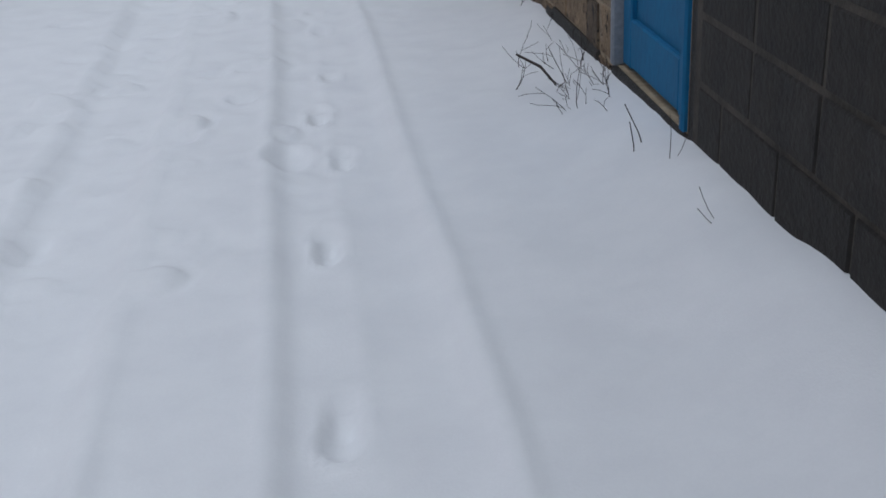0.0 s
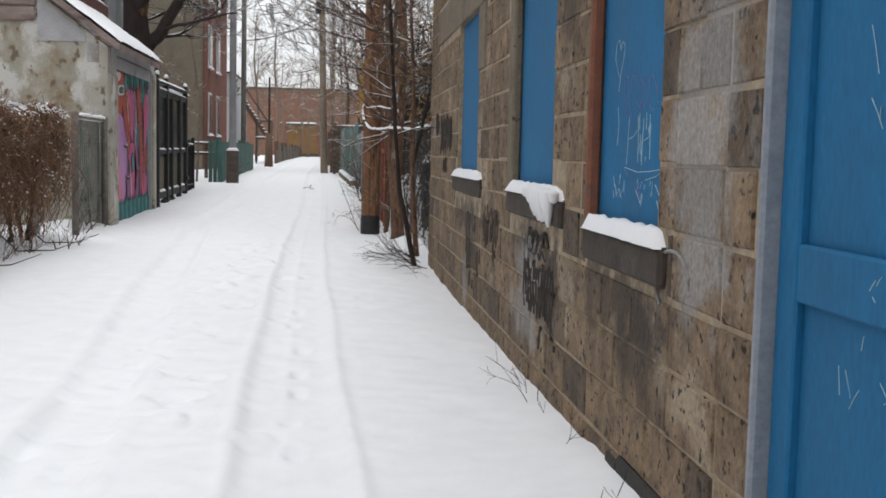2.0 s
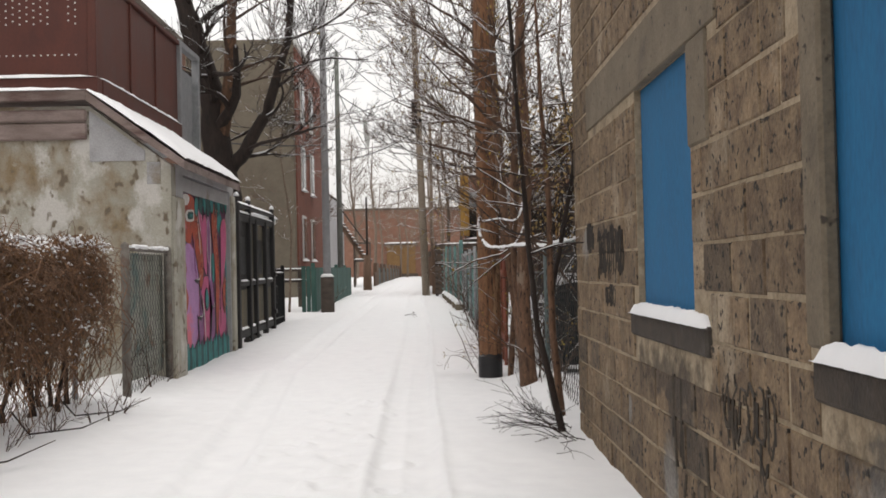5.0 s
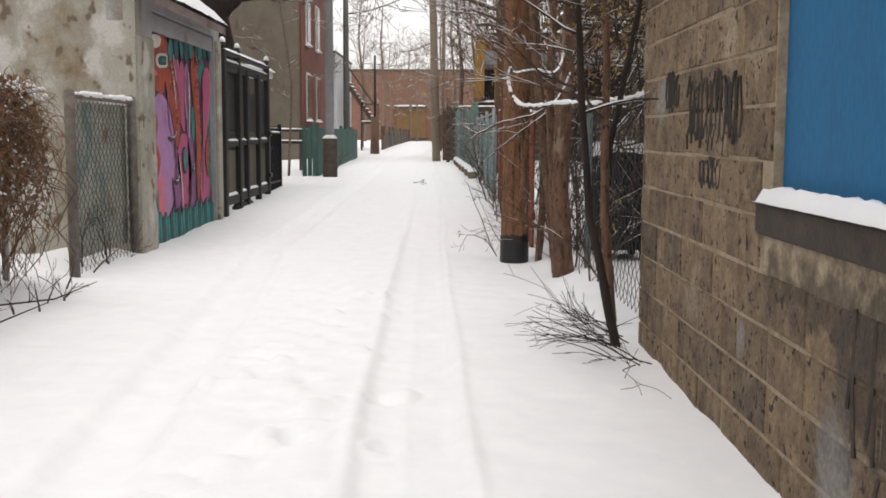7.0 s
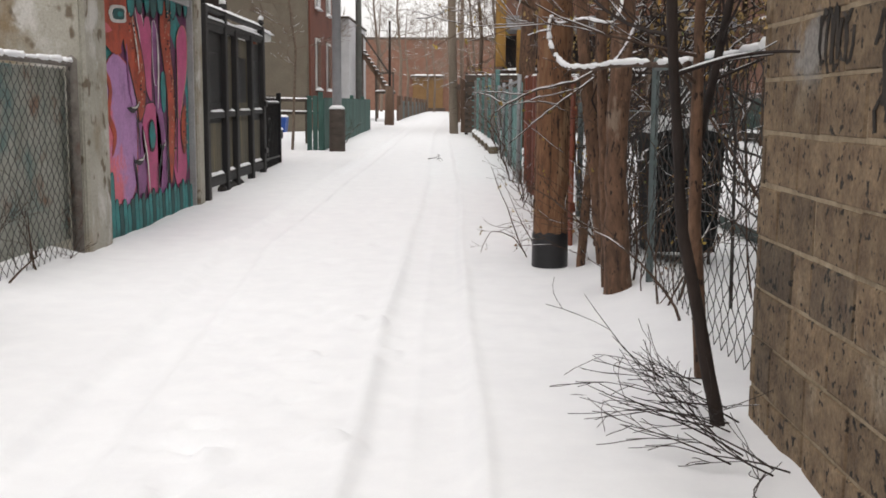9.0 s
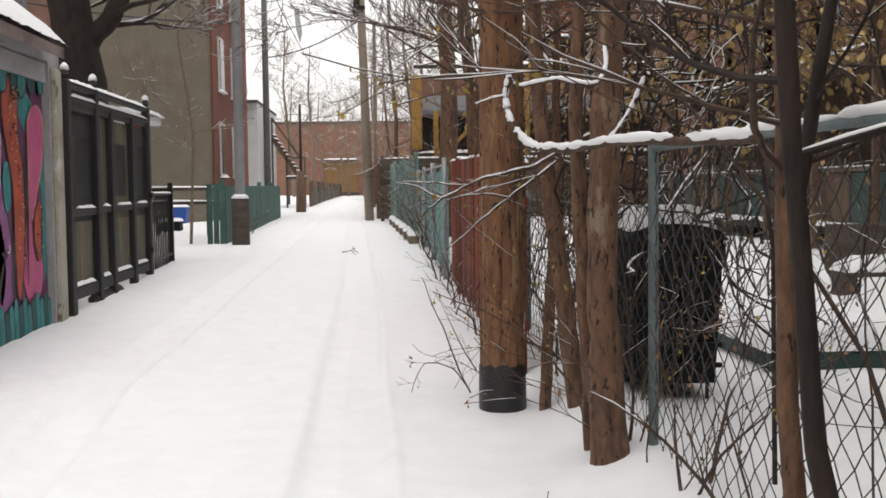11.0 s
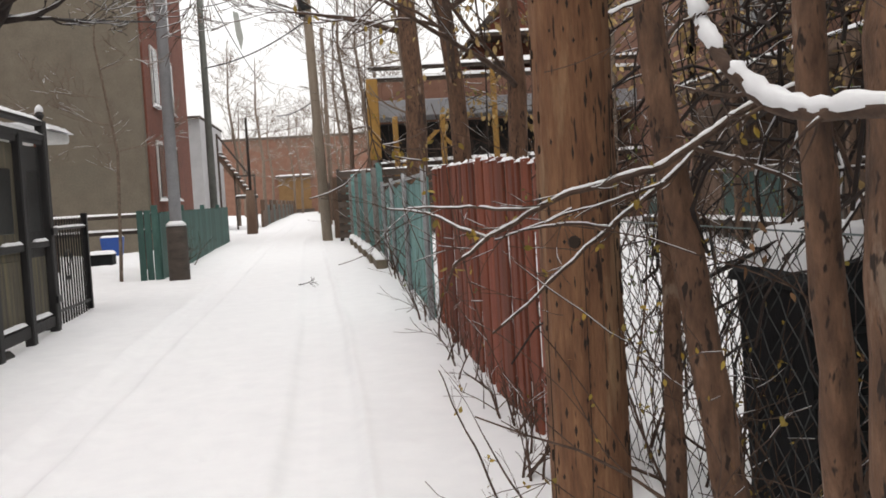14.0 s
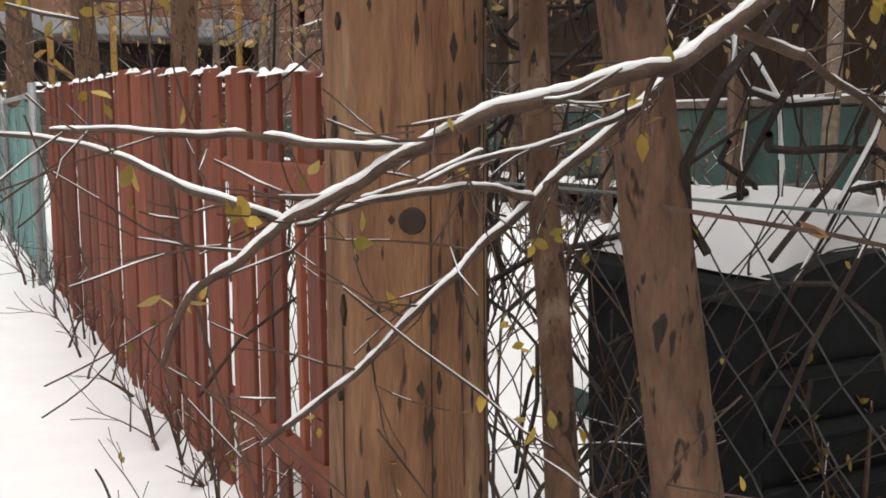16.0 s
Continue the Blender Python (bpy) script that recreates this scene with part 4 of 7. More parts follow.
# ---------- dry vine hedge on the left ----------
def vine_hedge(y0, y1, xf, depth, top):
    h = thing("vine_hedge", (xf, (y0 + y1) / 2, 0), "brown leafless vine hedge smothering a fence, dusted with snow", "hedge")
    r = random.Random(21)
    stems, leaves, caps, thick = Mesh(), Mesh(), Mesh(), Mesh()
    def rim(y):
        return top + 0.05 * math.sin(y * 3) + 0.03 * math.sin(y * 7.3) - 0.5 * max(0, y - y1 + 0.3)

    for k in range(1900):
        y = r.uniform(y0, y1)
        x = xf - depth * r.random() ** 1.4
        p = Vector((x, y, rim(y) - 0.12 * r.random() - (0 if r.random() < 0.6 else r.uniform(0, 0.8))))
        ln = min(r.uniform(0.3, 1.2), p.z)
        out, sway, curl = r.uniform(0.0, 0.34), r.gauss(0, 0.3), r.uniform(0, 6.28)
        pts = []
        for q in range(7):
            u = q / 6
            pts.append((p.x + out * math.sin(u * 2.8) + 0.05 * math.sin(curl + u * 9), p.y + sway * u + 0.09 * math.cos(curl + u * 7), max(0.01, p.z + 0.07 * math.sin(u * 3) - ln * u ** 1.3)))
        rad = r.uniform(0.0022, 0.006)
        stems.tube(pts, [rad, rad, rad, rad, rad, rad * 0.8, rad * 0.4], 3, False)
    for k in range(4200):
        y = r.uniform(y0, y1)
        x = xf - depth * r.random() ** 1.5 + 0.14
        z = rim(y) - abs(r.gauss(0, 0.35))
        d = Vector((r.gauss(0, 0.7), r.gauss(0, 1), r.gauss(0, 0.8))).normalized() * r.uniform(0.1, 0.35)
        b = Vector((r.gauss(0, 0.05), r.gauss(0, 0.08), r.gauss(0, 0.08)))
        c = Vector((x, y, max(z, 0.1)))
        stems.tube([tuple(c + d * u + b * math.sin(u * 3.1) + Vector((0, 0, -0.12 * u * u))) for u in (0, 0.25, 0.5, 0.75, 1)], [0.004, 0.0035, 0.003, 0.0025, 0.0015], 3, False)
    for k in range(12500):
        y = r.uniform(y0, y1)
        z = rim(y) + 0.03 - abs(r.gauss(0, 0.48))
        if z < 0.5 and r.random() < 0.75:
            continue
        x = xf + 0.12 - (depth + 0.1) * r.random() ** 1.6
        s = r.uniform(0.012, 0.034)
        e = Euler((r.uniform(0, 6), r.uniform(0, 6), r.uniform(0, 6))).to_matrix()
        c = Vector((x, y, max(z, 0.05)))
        leaves.quad(*[c + e @ Vector(q) for q in ((-s, -s * 0.3, 0), (0, -s * 0.55, s * 0.4), (s, 0, 0), (0, s * 0.5, s * 0.3))])
    for k in range(6):
        y = y0 + (y1 - y0) * (k + 0.3 + 0.5 * r.random()) / 6
        thick.tube([(xf - 0.1, y, 0.25), (xf + 0.15, y - 0.3, 0.12), (xf + 0.35, y + 0.25, 0.08), (xf + 0.5, y + 0.7, 0.14)], [0.008, 0.007, 0.006, 0.003], 5)
    for k in range(2800):
        y, x = r.uniform(y0, y1), xf - depth * r.random() ** 1.5 + 0.12
        z = top + 0.05 * math.sin(y * 3) + r.uniform(-0.05, 0.05) - (0 if r.random() < 0.6 else r.uniform(0, 0.9))
        a, s = r.uniform(0, 6.28), r.uniform(0.02, 0.08)
        caps.tube([(x, y, z), (x + s * math.cos(a) * 0.5, y + s * math.sin(a) * 0.5, z + 0.008), (x + s * math.cos(a), y + s * math.sin(a), z - 0.005)], [0.003, r.uniform(0.006, 0.013), 0.003], 5)
    for k in range(34):
        y = y0 + (y1 - y0) * (k + r.random()) / 34
        x = xf - 0.1 - 0.35 * r.random()
        pts = [(x, y, -0.05)]
        for q in range(1, 6):
            pts.append((x + r.uniform(-0.08, 0.08), y + r.uniform(-0.12, 0.12), top * q / 5 - 0.1))
        thick.tube(pts, [r.uniform(0.02, 0.045), 0.022, 0.013, 0.011, 0.009, 0.006], 6)
    tagged(part("woody_stem", thick, BARKDARK, h, "dark twisted stems", True), kind="stuff")
    tagged(part("vine", stems, VINE, h), kind="stuff")
    tagged(part("dead_leaf", leaves, DEADLEAF, h), kind="stuff")
    tagged(part("snow_dusting", caps, SNOW, h, "", True), kind="stuff")
    return h


hedge = vine_hedge(5.5, 13.75, -3.35, 0.55, 1.52)
chain_link("chain_link_fence", (-3.62, 4.0), (-3.62, 13.9), 0.0, 1.45, "chain-link fence buried in a vine hedge", (0.1, 0.4, 0.7, 0.99), top_snow=False, pitch=0.09)

# ---------- branching plants ----------
LEAF = ((0, 0, 0), (0.35, 0.32, 0.06), (0.75, 0.36, 0.08), (1.2, 0.16, 0.02), (1.45, 0, -0.06), (1.2, -0.16, 0.02), (0.75, -0.36, 0.08), (0.35, -0.32, 0.06))


def leaf_at(r, leaves, q, size):
    e = Euler((r.uniform(0, 6), r.uniform(0, 6), r.uniform(0, 6))).to_matrix()
    leaves.add([tuple(q + e @ (Vector(c) * size)) for c in LEAF], [(0, 1, 2, 6, 7), (2, 3, 4, 5, 6)])


def snow_line(r, snow, run, thick=1.0):
    """Lumpy snow along the upper side of a twig, tapering at both ends."""
    if len(run) > 1:
        n = len(run)
        snow.tube([tuple(a) for a, _ in run], [b * thick * (0.35 if k in (0, n - 1) else r.uniform(0.65, 1.15)) for k, (_, b) in enumerate(run)], 5 if run[0][1] > 0.006 else 4, False)


def twigs(r, wood, snow, p, d, length, rad, depth, spread=0.55, up=0.12, min_r=0.0016, kids=(2, 4), snow_on=1.0, sides=5, leaves=None, leaf_size=0.018, leaf_p=0.2):
    """A limb that bends and splits, with snow lying along its upper side."""
    n = max(4, min(8, int(length / 0.1)))
    pts, dirs = [Vector(p)], [Vector(d).normalized()]
    bend = Vector((r.gauss(0, 0.1), r.gauss(0, 0.1), r.gauss(0, 0.06) + up * 0.2))
    for k in range(n):
        q = dirs[-1] + bend + Vector((r.gauss(0, 0.1), r.gauss(0, 0.1), r.gauss(0, 0.08)))
        q.normalize()
        pts.append(pts[-1] + q * (length / n))
        dirs.append(q)
    radii = [max(min_r, rad * (1 - 0.7 * k / n)) for k in range(n + 1)]
    wood.tube([tuple(q) for q in pts], radii, max(3, sides if rad > 0.012 else 4 if rad > 0.006 else 3), False)
    if snow is not None and snow_on > 0:
        run = []
        for q, w, s in zip(pts, dirs, radii):
            if abs(w.z) < 0.78 and r.random() < 0.9 * snow_on and s < 0.12:
                run.append((q + Vector((0, 0, s * 0.7 + min_r * 0.6)), max(min_r * 0.9, s * 0.72)))
            else:
                snow_line(r, snow, run)
                run = []
        snow_line(r, snow, run)
    if leaves is not None and depth <= 1:
        for q in pts[1:]:
            if r.random() < leaf_p:
                for _ in range(r.randint(1, 3)):
                    leaf_at(r, leaves, q + Vector((r.gauss(0, 0.01), r.gauss(0, 0.01), r.gauss(0, 0.01))), leaf_size * r.uniform(0.6, 1.2))
    if depth <= 0:
        return
    for k in range(r.randint(*kids)):
        i = min(n, max(1, int(r.uniform(0.2, 1.0) * n)))
        a = Vector((r.gauss(0, 1), r.gauss(0, 1), r.gauss(0, 0.6) + up))
        nd = (dirs[i] + a.normalized() * r.uniform(spread * 0.7, spread * 1.4)).normalized()
        twigs(r, wood, snow, pts[i], nd, length * r.uniform(0.5, 0.8), radii[i] * r.uniform(0.5, 0.72), depth - 1, spread, up, min_r, kids, snow_on, sides, leaves, leaf_size, leaf_p)


def bare_tree(name, trunk, radii, depth, label, seed, limb=2.2, bark=BARK, limbs=7, start=0.35, snow_on=0.8, up=0.25, kids=(2, 4), min_r=0.004, group="", leaf=None, category="tree", bias=(0, 0, 0), leaf_size=0.018):
    """A leafless tree: a given trunk line, limbs that split, snow on them."""
    r = random.Random(seed)
    base = trunk[0]
    t = thing(name, base, label, category, group)
    tm, crown, snow = Mesh(), Mesh(), Mesh()
    pts = [Vector(q) for q in trunk]
    fine, fr = [], []
    for k in range(len(pts) - 1):
        for q in range(4):
            u = q / 4
            fine.append(pts[k].lerp(pts[k + 1], u) + Vector((r.gauss(0, radii[k] * 0.07), r.gauss(0, radii[k] * 0.07), 0)))
            fr.append(radii[k] * (1 - u) + radii[k + 1] * u)
    fine.append(pts[-1])
    fr.append(radii[-1])
    tm.tube([tuple(q) for q in fine], [s * r.uniform(0.94, 1.06) for s in fr], 12)
    lv = Mesh() if leaf else None
    for k in range(limbs):
        i = int((start + (1 - start) * (k + 0.5) / limbs) * (len(fine) - 1))
        a = r.uniform(0, 6.28)
        d = Vector((math.cos(a), math.sin(a), r.uniform(0.0, 0.8))) + Vector(bias)
        twigs(r, crown, snow, fine[i], d, limb * r.uniform(0.6, 1.1), max(min_r, fr[i] * r.uniform(0.3, 0.5)), depth, 0.6, up, min_r, kids, snow_on, 6, lv, leaf_size)
    part("trunk", tm, bark, t, "", True)
    tagged(part("crown", crown, TWIG if bark is BARK else bark, t, "fine bare branches"), kind="stuff")
    tagged(part("snow", snow, SNOW, t, "snow lying on the branches", True), kind="stuff")
    if leaf:
        tagged(part("foliage", lv, leaf, t, "a few withered leaves"), kind="stuff")
    return t


bare_tree("alley_tree", [(-4.35, 25.0, 0), (-4.4, 25.0, 2.8), (-4.55, 25.0, 4.6), (-5.15, 25.1, 6.7), (-5.9, 25.3, 9.5)], [0.36, 0.32, 0.27, 0.18, 0.07], 5, "large dark-trunked leafless tree behind the garage with snowy limbs", 31, 2.1, BARKDARK, 10, 0.45, kids=(2, 3), min_r=0.0045, bias=(0.5, -0.2, 0))
bare_tree("alley_tree", [(-4.35, 25.0, 3.3), (-3.95, 25.0, 3.7), (-3.5, 25.1, 4.6), (-3.1, 25.3, 6.0), (-2.9, 25.5, 8.5)], [0.16, 0.14, 0.11, 0.08, 0.03], 5, "second snowy fork of the large leafless tree", 33, 1.9, BARKDARK, 9, 0.15, kids=(2, 4), min_r=0.0038, bias=(0.5, -0.2, -0.1))
bare_tree("alley_tree", [(-4.45, 25.0, 3.9), (-4.2, 24.8, 5.2), (-4.1, 24.6, 6.6), (-3.9, 24.4, 8.5)], [0.16, 0.13, 0.09, 0.04], 5, "third pale snowy fork of the large leafless tree", 34, 1.9, BARK, 7, 0.2, kids=(2, 3), min_r=0.0045, bias=(0.3, -0.2, 0))

# sapling clump by the building corner
bare_tree("sapling", [(0.735, 12.0, -0.05), (0.64, 12.0, 0.4), (0.56, 12.0, 0.75), (0.505, 12.0, 1.35), (0.47, 12.0, 1.95), (0.4, 12.0, 3.2), (0.33, 12.0, 4.6)], [0.031, 0.026, 0.023, 0.021, 0.019, 0.015, 0.006], 4, "slim dark sapling leaning over the alley beside the block wall", 41, 0.9, BARKDARK, 10, 0.5, min_r=0.0018, group="saplings", bias=(-0.5, 0.1, 0), kids=(2, 3))
bare_tree("sapling", [(0.8, 12.6, 0), (0.74, 12.6, 0.7), (0.73, 12.6, 1.2), (0.74, 12.65, 1.7), (0.7, 12.7, 2.6), (0.66, 12.7, 3.8)], [0.034, 0.03, 0.027, 0.024, 0.018, 0.007], 3, "brown forked sapling in front of the chain-link fence", 42, 0.9, BARK, 9, 0.45, min_r=0.0018, group="saplings", leaf=YELLOWLEAF, bias=(-0.3, 0.2, 0))
bare_tree("sapling", [(0.73, 12.62, 1.0), (0.82, 12.7, 1.35), (0.95, 12.75, 2.0), (1.1, 12.8, 3.2)], [0.022, 0.02, 0.016, 0.006], 3, "dark side stem of the brown sapling", 43, 0.8, BARKDARK, 6, 0.3, min_r=0.0018, group="saplings")
bare_tree("young_tree", [(0.71, 14.56, -0.05), (0.68, 14.56, 0.5), (0.665, 14.55, 1.0), (0.69, 14.55, 1.6), (0.73, 14.55, 2.2), (0.7, 14.6, 3.5), (0.78, 14.6, 5.2)], [0.095, 0.075, 0.07, 0.066, 0.062, 0.045, 0.018], 4, "slender brown tree growing along the chain-link fence", 44, 1.6, BARK, 10, 0.72, min_r=0.0022, leaf=YELLOWLEAF, kids=(2, 4), bias=(-0.5, 0, -0.1))
bare_tree("young_tree", [(0.775, 15.58, -0.05), (0.71, 15.62, 0.5), (0.65, 15.66, 1.0), (0.575, 15.7, 1.7), (0.5, 15.72, 2.8), (0.45, 15.8, 4.4)], [0.062, 0.055, 0.05, 0.046, 0.035, 0.012], 4, "leaning brown stem behind the utility pole", 45, 1.3, BARK, 8, 0.7, min_r=0.0022, leaf=YELLOWLEAF, bias=(-0.5, 0, -0.1), kids=(2, 3))
bare_tree("young_tree", [(0.6, 15.76, -0.05), (0.65, 15.91, 0.5), (0.705, 16.06, 1.0), (0.745, 16.18, 1.4), (0.765, 16.26, 2.2), (0.76, 16.36, 3.6)], [0.036, 0.033, 0.03, 0.028, 0.022, 0.008], 3, "thin brown stem beside the utility pole", 46, 0.9, BARK, 6, 0.7, min_r=0.002)
bare_tree("young_tree", [(0.69, 14.8, -0.05), (0.65, 14.76, 0.5), (0.61, 14.73, 1.1), (0.585, 14.71, 1.6), (0.62, 14.8, 2.6), (0.7, 14.9, 4.0)], [0.05, 0.042, 0.038, 0.034, 0.026, 0.01], 3, "narrow reddish-brown stem close beside the slender tree", 47, 1.0, BARK, 6, 0.7, min_r=0.002, kids=(2, 3))
bare_tree("young_tree", [(2.6, 15.5, 0), (2.5, 15.5, 1.6), (2.3, 15.6, 3.0), (2.4, 15.6, 5.0)], [0.06, 0.05, 0.04, 0.012], 4, "small yard tree holding dry yellow-brown leaves", 50, 1.6, BARK, 12, 0.3, min_r=0.0025, leaf=DEADLEAF, kids=(2, 4), leaf_size=0.04)
bare_tree("young_tree", [(0.75, 19.2, 0), (0.8, 19.2, 2.0), (0.7, 19.3, 4.5), (0.75, 19.3, 7.0)], [0.07, 0.06, 0.045, 0.015], 5, "thin snowy tree beside the red fence", 48, 2.0, BARK, 8, 0.35, min_r=0.003, leaf=DEADLEAF, kids=(2, 3), bias=(-0.6, 0, -0.1))
bare_tree("young_tree", [(0.9, 22.3, 0.1), (0.8, 22.3, 2.4), (0.6, 22.4, 5.0), (0.5, 22.4, 8.0)], [0.09, 0.08, 0.06, 0.02], 5, "slender snowy tree arching over the alley", 51, 2.4, BARK, 8, 0.35, min_r=0.0033, kids=(2, 3), bias=(-0.7, -0.1, -0.1))
bare_tree("young_tree", [(0.95, 29.0, 0.2), (1.0, 29.0, 3.2), (0.9, 29.2, 6.0), (1.0, 29.3, 9.5)], [0.17, 0.15, 0.12, 0.04], 5, "grey-brown tree beside the teal fence", 49, 2.3, BARK, 9, 0.4, min_r=0.0042, leaf=DEADLEAF, kids=(2, 3), bias=(-0.6, 0, 0))
# paler, greyer bark: haze on the far trees is mixed into the colour
HAZEBARK = mat("haze_paled_bark", (0.13, 0.095, 0.07), (0.25, 0.19, 0.145), 0.95, 20, 0.4)
for k, (x, y, h, s) in enumerate(((1.4, 36, 8, 0.12), (0.3, 46, 9, 0.14), (1.6, 52, 10, 0.16), (0.2, 60, 9, 0.14), (-4.6, 62, 9, 0.14), (-4.2, 75, 10, 0.18), (-0.4, 78, 10, 0.18), (-6.5, 90, 9, 0.2), (2.2, 22.5, 7, 0.07), (-3.9, 30.5, 6, 0.05), (3.5, 27, 9, 0.1), (5.5, 20, 8, 0.1), (-2.5, 93, 8, 0.15), (4.5, 33, 9, 0.12), (-1.2, 88, 8, 0.15), (-4.8, 96, 9, 0.18), (0.4, 96, 9, 0.18), (-3.2, 97, 8.5, 0.16), (1.8, 70, 9, 0.15), (0.7, 42, 8, 0.1), (2.4, 45, 8, 0.12))):
    bare_tree("far_tree", [(x, y, 0.2), (x + 0.1, y, h * 0.4), (x - 0.15, y, h * 0.7), (x, y, h)], [s * 0.62, s * 0.5, s * 0.33, s * 0.1], 4, "leafless tree standing along the far alley", 60 + k, h * 0.23, HAZEBARK, 10, 0.25, snow_on=0.6, min_r=0.004 if y < 40 else 0.006, group="far alley trees", kids=(2, 3))

# hooked snowy branch and the long snowy boughs by the pole
def bough(name, lines, label, snow_scale=1.0, leaf=None, seed=1, base=None, wave=1.0):
    r = random.Random(seed)
    t = thing(name, base or lines[0][0][0], label, "branch")
    side, snow, lv = Mesh(), Mesh(), Mesh()
    for pts, r0, r1 in lines:
        n = len(pts)
        dense = []
        P = [Vector(q) for q in pts]
        for k in range(n - 1):
            a, b, c, d = P[max(k - 1, 0)], P[k], P[k + 1], P[min(k + 2, n - 1)]
            for q in range(9):
                u = q / 9
                dense.append(0.5 * ((2 * b) + (c - a) * u + (2 * a - 5 * b + 4 * c - d) * u * u + (3 * b - a - 3 * c + d) * u ** 3))
        dense.append(P[-1])
        ph = r.uniform(0, 6)
        dense = [q + Vector((0.003 * math.sin(0.5 * k + ph), 0.006 * math.sin(0.37 * k), 0.007 * math.sin(0.43 * k + ph) + 0.003 * math.sin(1.1 * k))) * wave for k, q in enumerate(dense)]
        rad = [r0 + (r1 - r0) * k / (len(dense) - 1) for k in range(len(dense))]
        part("limb", Mesh().tube([tuple(q) for q in dense], rad, 7), TWIG, t, "", True)
        if snow_scale:
            run = []
            for k, (q, s) in enumerate(zip(dense, rad)):
                if r.random() < (0.95 if wave == 1.0 else 0.985):
                    run.append((q + Vector((0, 0, s * 0.75 + 0.0012)), (s * 0.72 + 0.001) * snow_scale))
                else:
                    snow_line(r, snow, run)
                    run = []
            snow_line(r, snow, run)
        for k in range(2, len(dense) - 1, 2):
            if r.random() < 0.3:
                d = (dense[k + 1] - dense[k]).normalized() + Vector((r.gauss(0, 0.5), r.gauss(0, 0.5), r.gauss(0, 0.5)))
                twigs(r, side, snow, dense[k], d, r.uniform(0.06, 0.22), rad[k] * 0.4, 1, 0.6, 0.1, 0.0011, (1, 2), 0.55, 4, lv if leaf else None, 0.019, 0.06)
    tagged(part("side_twig", side, TWIG, t, "", True), kind="stuff")
    tagged(part("snow", snow, SNOW, t, "", True), kind="stuff")
    if leaf:
        tagged(part("foliage", lv, leaf, t, "yellow-green leaves"), kind="stuff")
    return t


bough("hooked_branch", [
    ([(0.73, 12.8, 1.42), (0.66, 13.3, 1.44), (0.52, 13.75, 1.45), (0.4, 14.05, 1.44), (0.31, 14.22, 1.46), (0.245, 14.3, 1.54), (0.222, 14.36, 1.65), (0.235, 14.36, 1.76)], 0.016, 0.011),
    ([(0.235, 14.36, 1.76), (0.275, 14.36, 1.72), (0.42, 14.25, 1.73), (0.56, 14.2, 1.71), (0.63, 14.3, 1.78), (0.67, 14.5, 1.9)], 0.007, 0.009),
    ([(0.23, 14.36, 1.68), (0.15, 14.42, 1.67), (0.1, 14.45, 1.65)], 0.004, 0.002),
    ([(0.52, 13.75, 1.45), (0.58, 13.7, 1.55), (0.63, 13.65, 1.68)], 0.008, 0.005)], "hooked bare branch carrying a thick line of snow", 1.75, None, 3, (0.73, 12.8, 0), 0.35)
bough("snowy_bough", [
    ([(0.98, 15.56, 1.62), (0.78, 15.52, 1.55), (0.64, 15.48, 1.478), (0.515, 15.46, 1.407), (0.443, 15.45, 1.389), (0.335, 15.45, 1.364), (0.23, 15.44, 1.34), (0.144, 15.44, 1.305), (0.1, 15.45, 1.279), (0.022, 15.45, 1.243), (-0.03, 15.46, 1.203), (-0.075, 15.48, 1.168), (-0.1, 15.5, 1.1)], 0.0125, 0.0032),
    ([(0.144, 15.44, 1.306), (0.047, 15.45, 1.314), (-0.026, 15.47, 1.323), (-0.1, 15.5, 1.326), (-0.19, 15.52, 1.33)], 0.0045, 0.002),
    ([(0.015, 15.45, 1.237), (-0.03, 15.6, 1.26), (-0.075, 15.75, 1.29), (-0.13, 15.9, 1.315), (-0.22, 16.0, 1.325)], 0.0055, 0.0025),
    ([(0.26, 15.5, 1.3), (0.2, 15.52, 1.275), (0.13, 15.54, 1.25)], 0.003, 0.002)], "long snowy bough with yellow leaves in front of the utility pole", 0.85, YELLOWLEAF, 5, (0.82, 15.75, 0), 0.22)
bough("snowy_bough", [
    ([(0.66, 15.64, 1.44), (0.579, 15.6, 1.377), (0.442, 15.6, 1.28), (0.39, 15.6, 1.24), (0.318, 15.6, 1.186), (0.271, 15.6, 1.148), (0.195, 15.6, 1.086), (0.129, 15.62, 1.023), (0.045, 15.66, 0.955)], 0.008, 0.0035),
    ([(0.387, 15.6, 1.239), (0.29, 15.55, 1.256), (0.19, 15.51, 1.258), (0.101, 15.5, 1.245), (0.039, 15.49, 1.23)], 0.005, 0.002),
    ([(0.55, 15.58, 1.355), (0.455, 15.52, 1.338), (0.36, 15.5, 1.311), (0.264, 15.5, 1.294), (0.18, 15.5, 1.266)], 0.0042, 0.002)], "thinner snowy bough drooping across the pole and fence", 0.85, YELLOWLEAF, 6, (0.82, 15.75, 0), 0.22)
bough("snowy_bough", [
    ([(0.6, 15.5, 1.45), (0.7, 15.49, 1.42), (0.762, 15.5, 1.398), (0.888, 15.52, 1.347), (1.0, 15.56, 1.27), (1.1, 15.6, 1.15)], 0.007, 0.004),
    ([(0.98, 15.56, 1.62), (1.1, 15.6, 1.4), (1.2, 15.66, 1.2), (1.26, 15.7, 1.0)], 0.008, 0.004)], "dark snowy bough hanging over the bin", 0.8, YELLOWLEAF, 8, (0.82, 15.75, 0), 0.25)
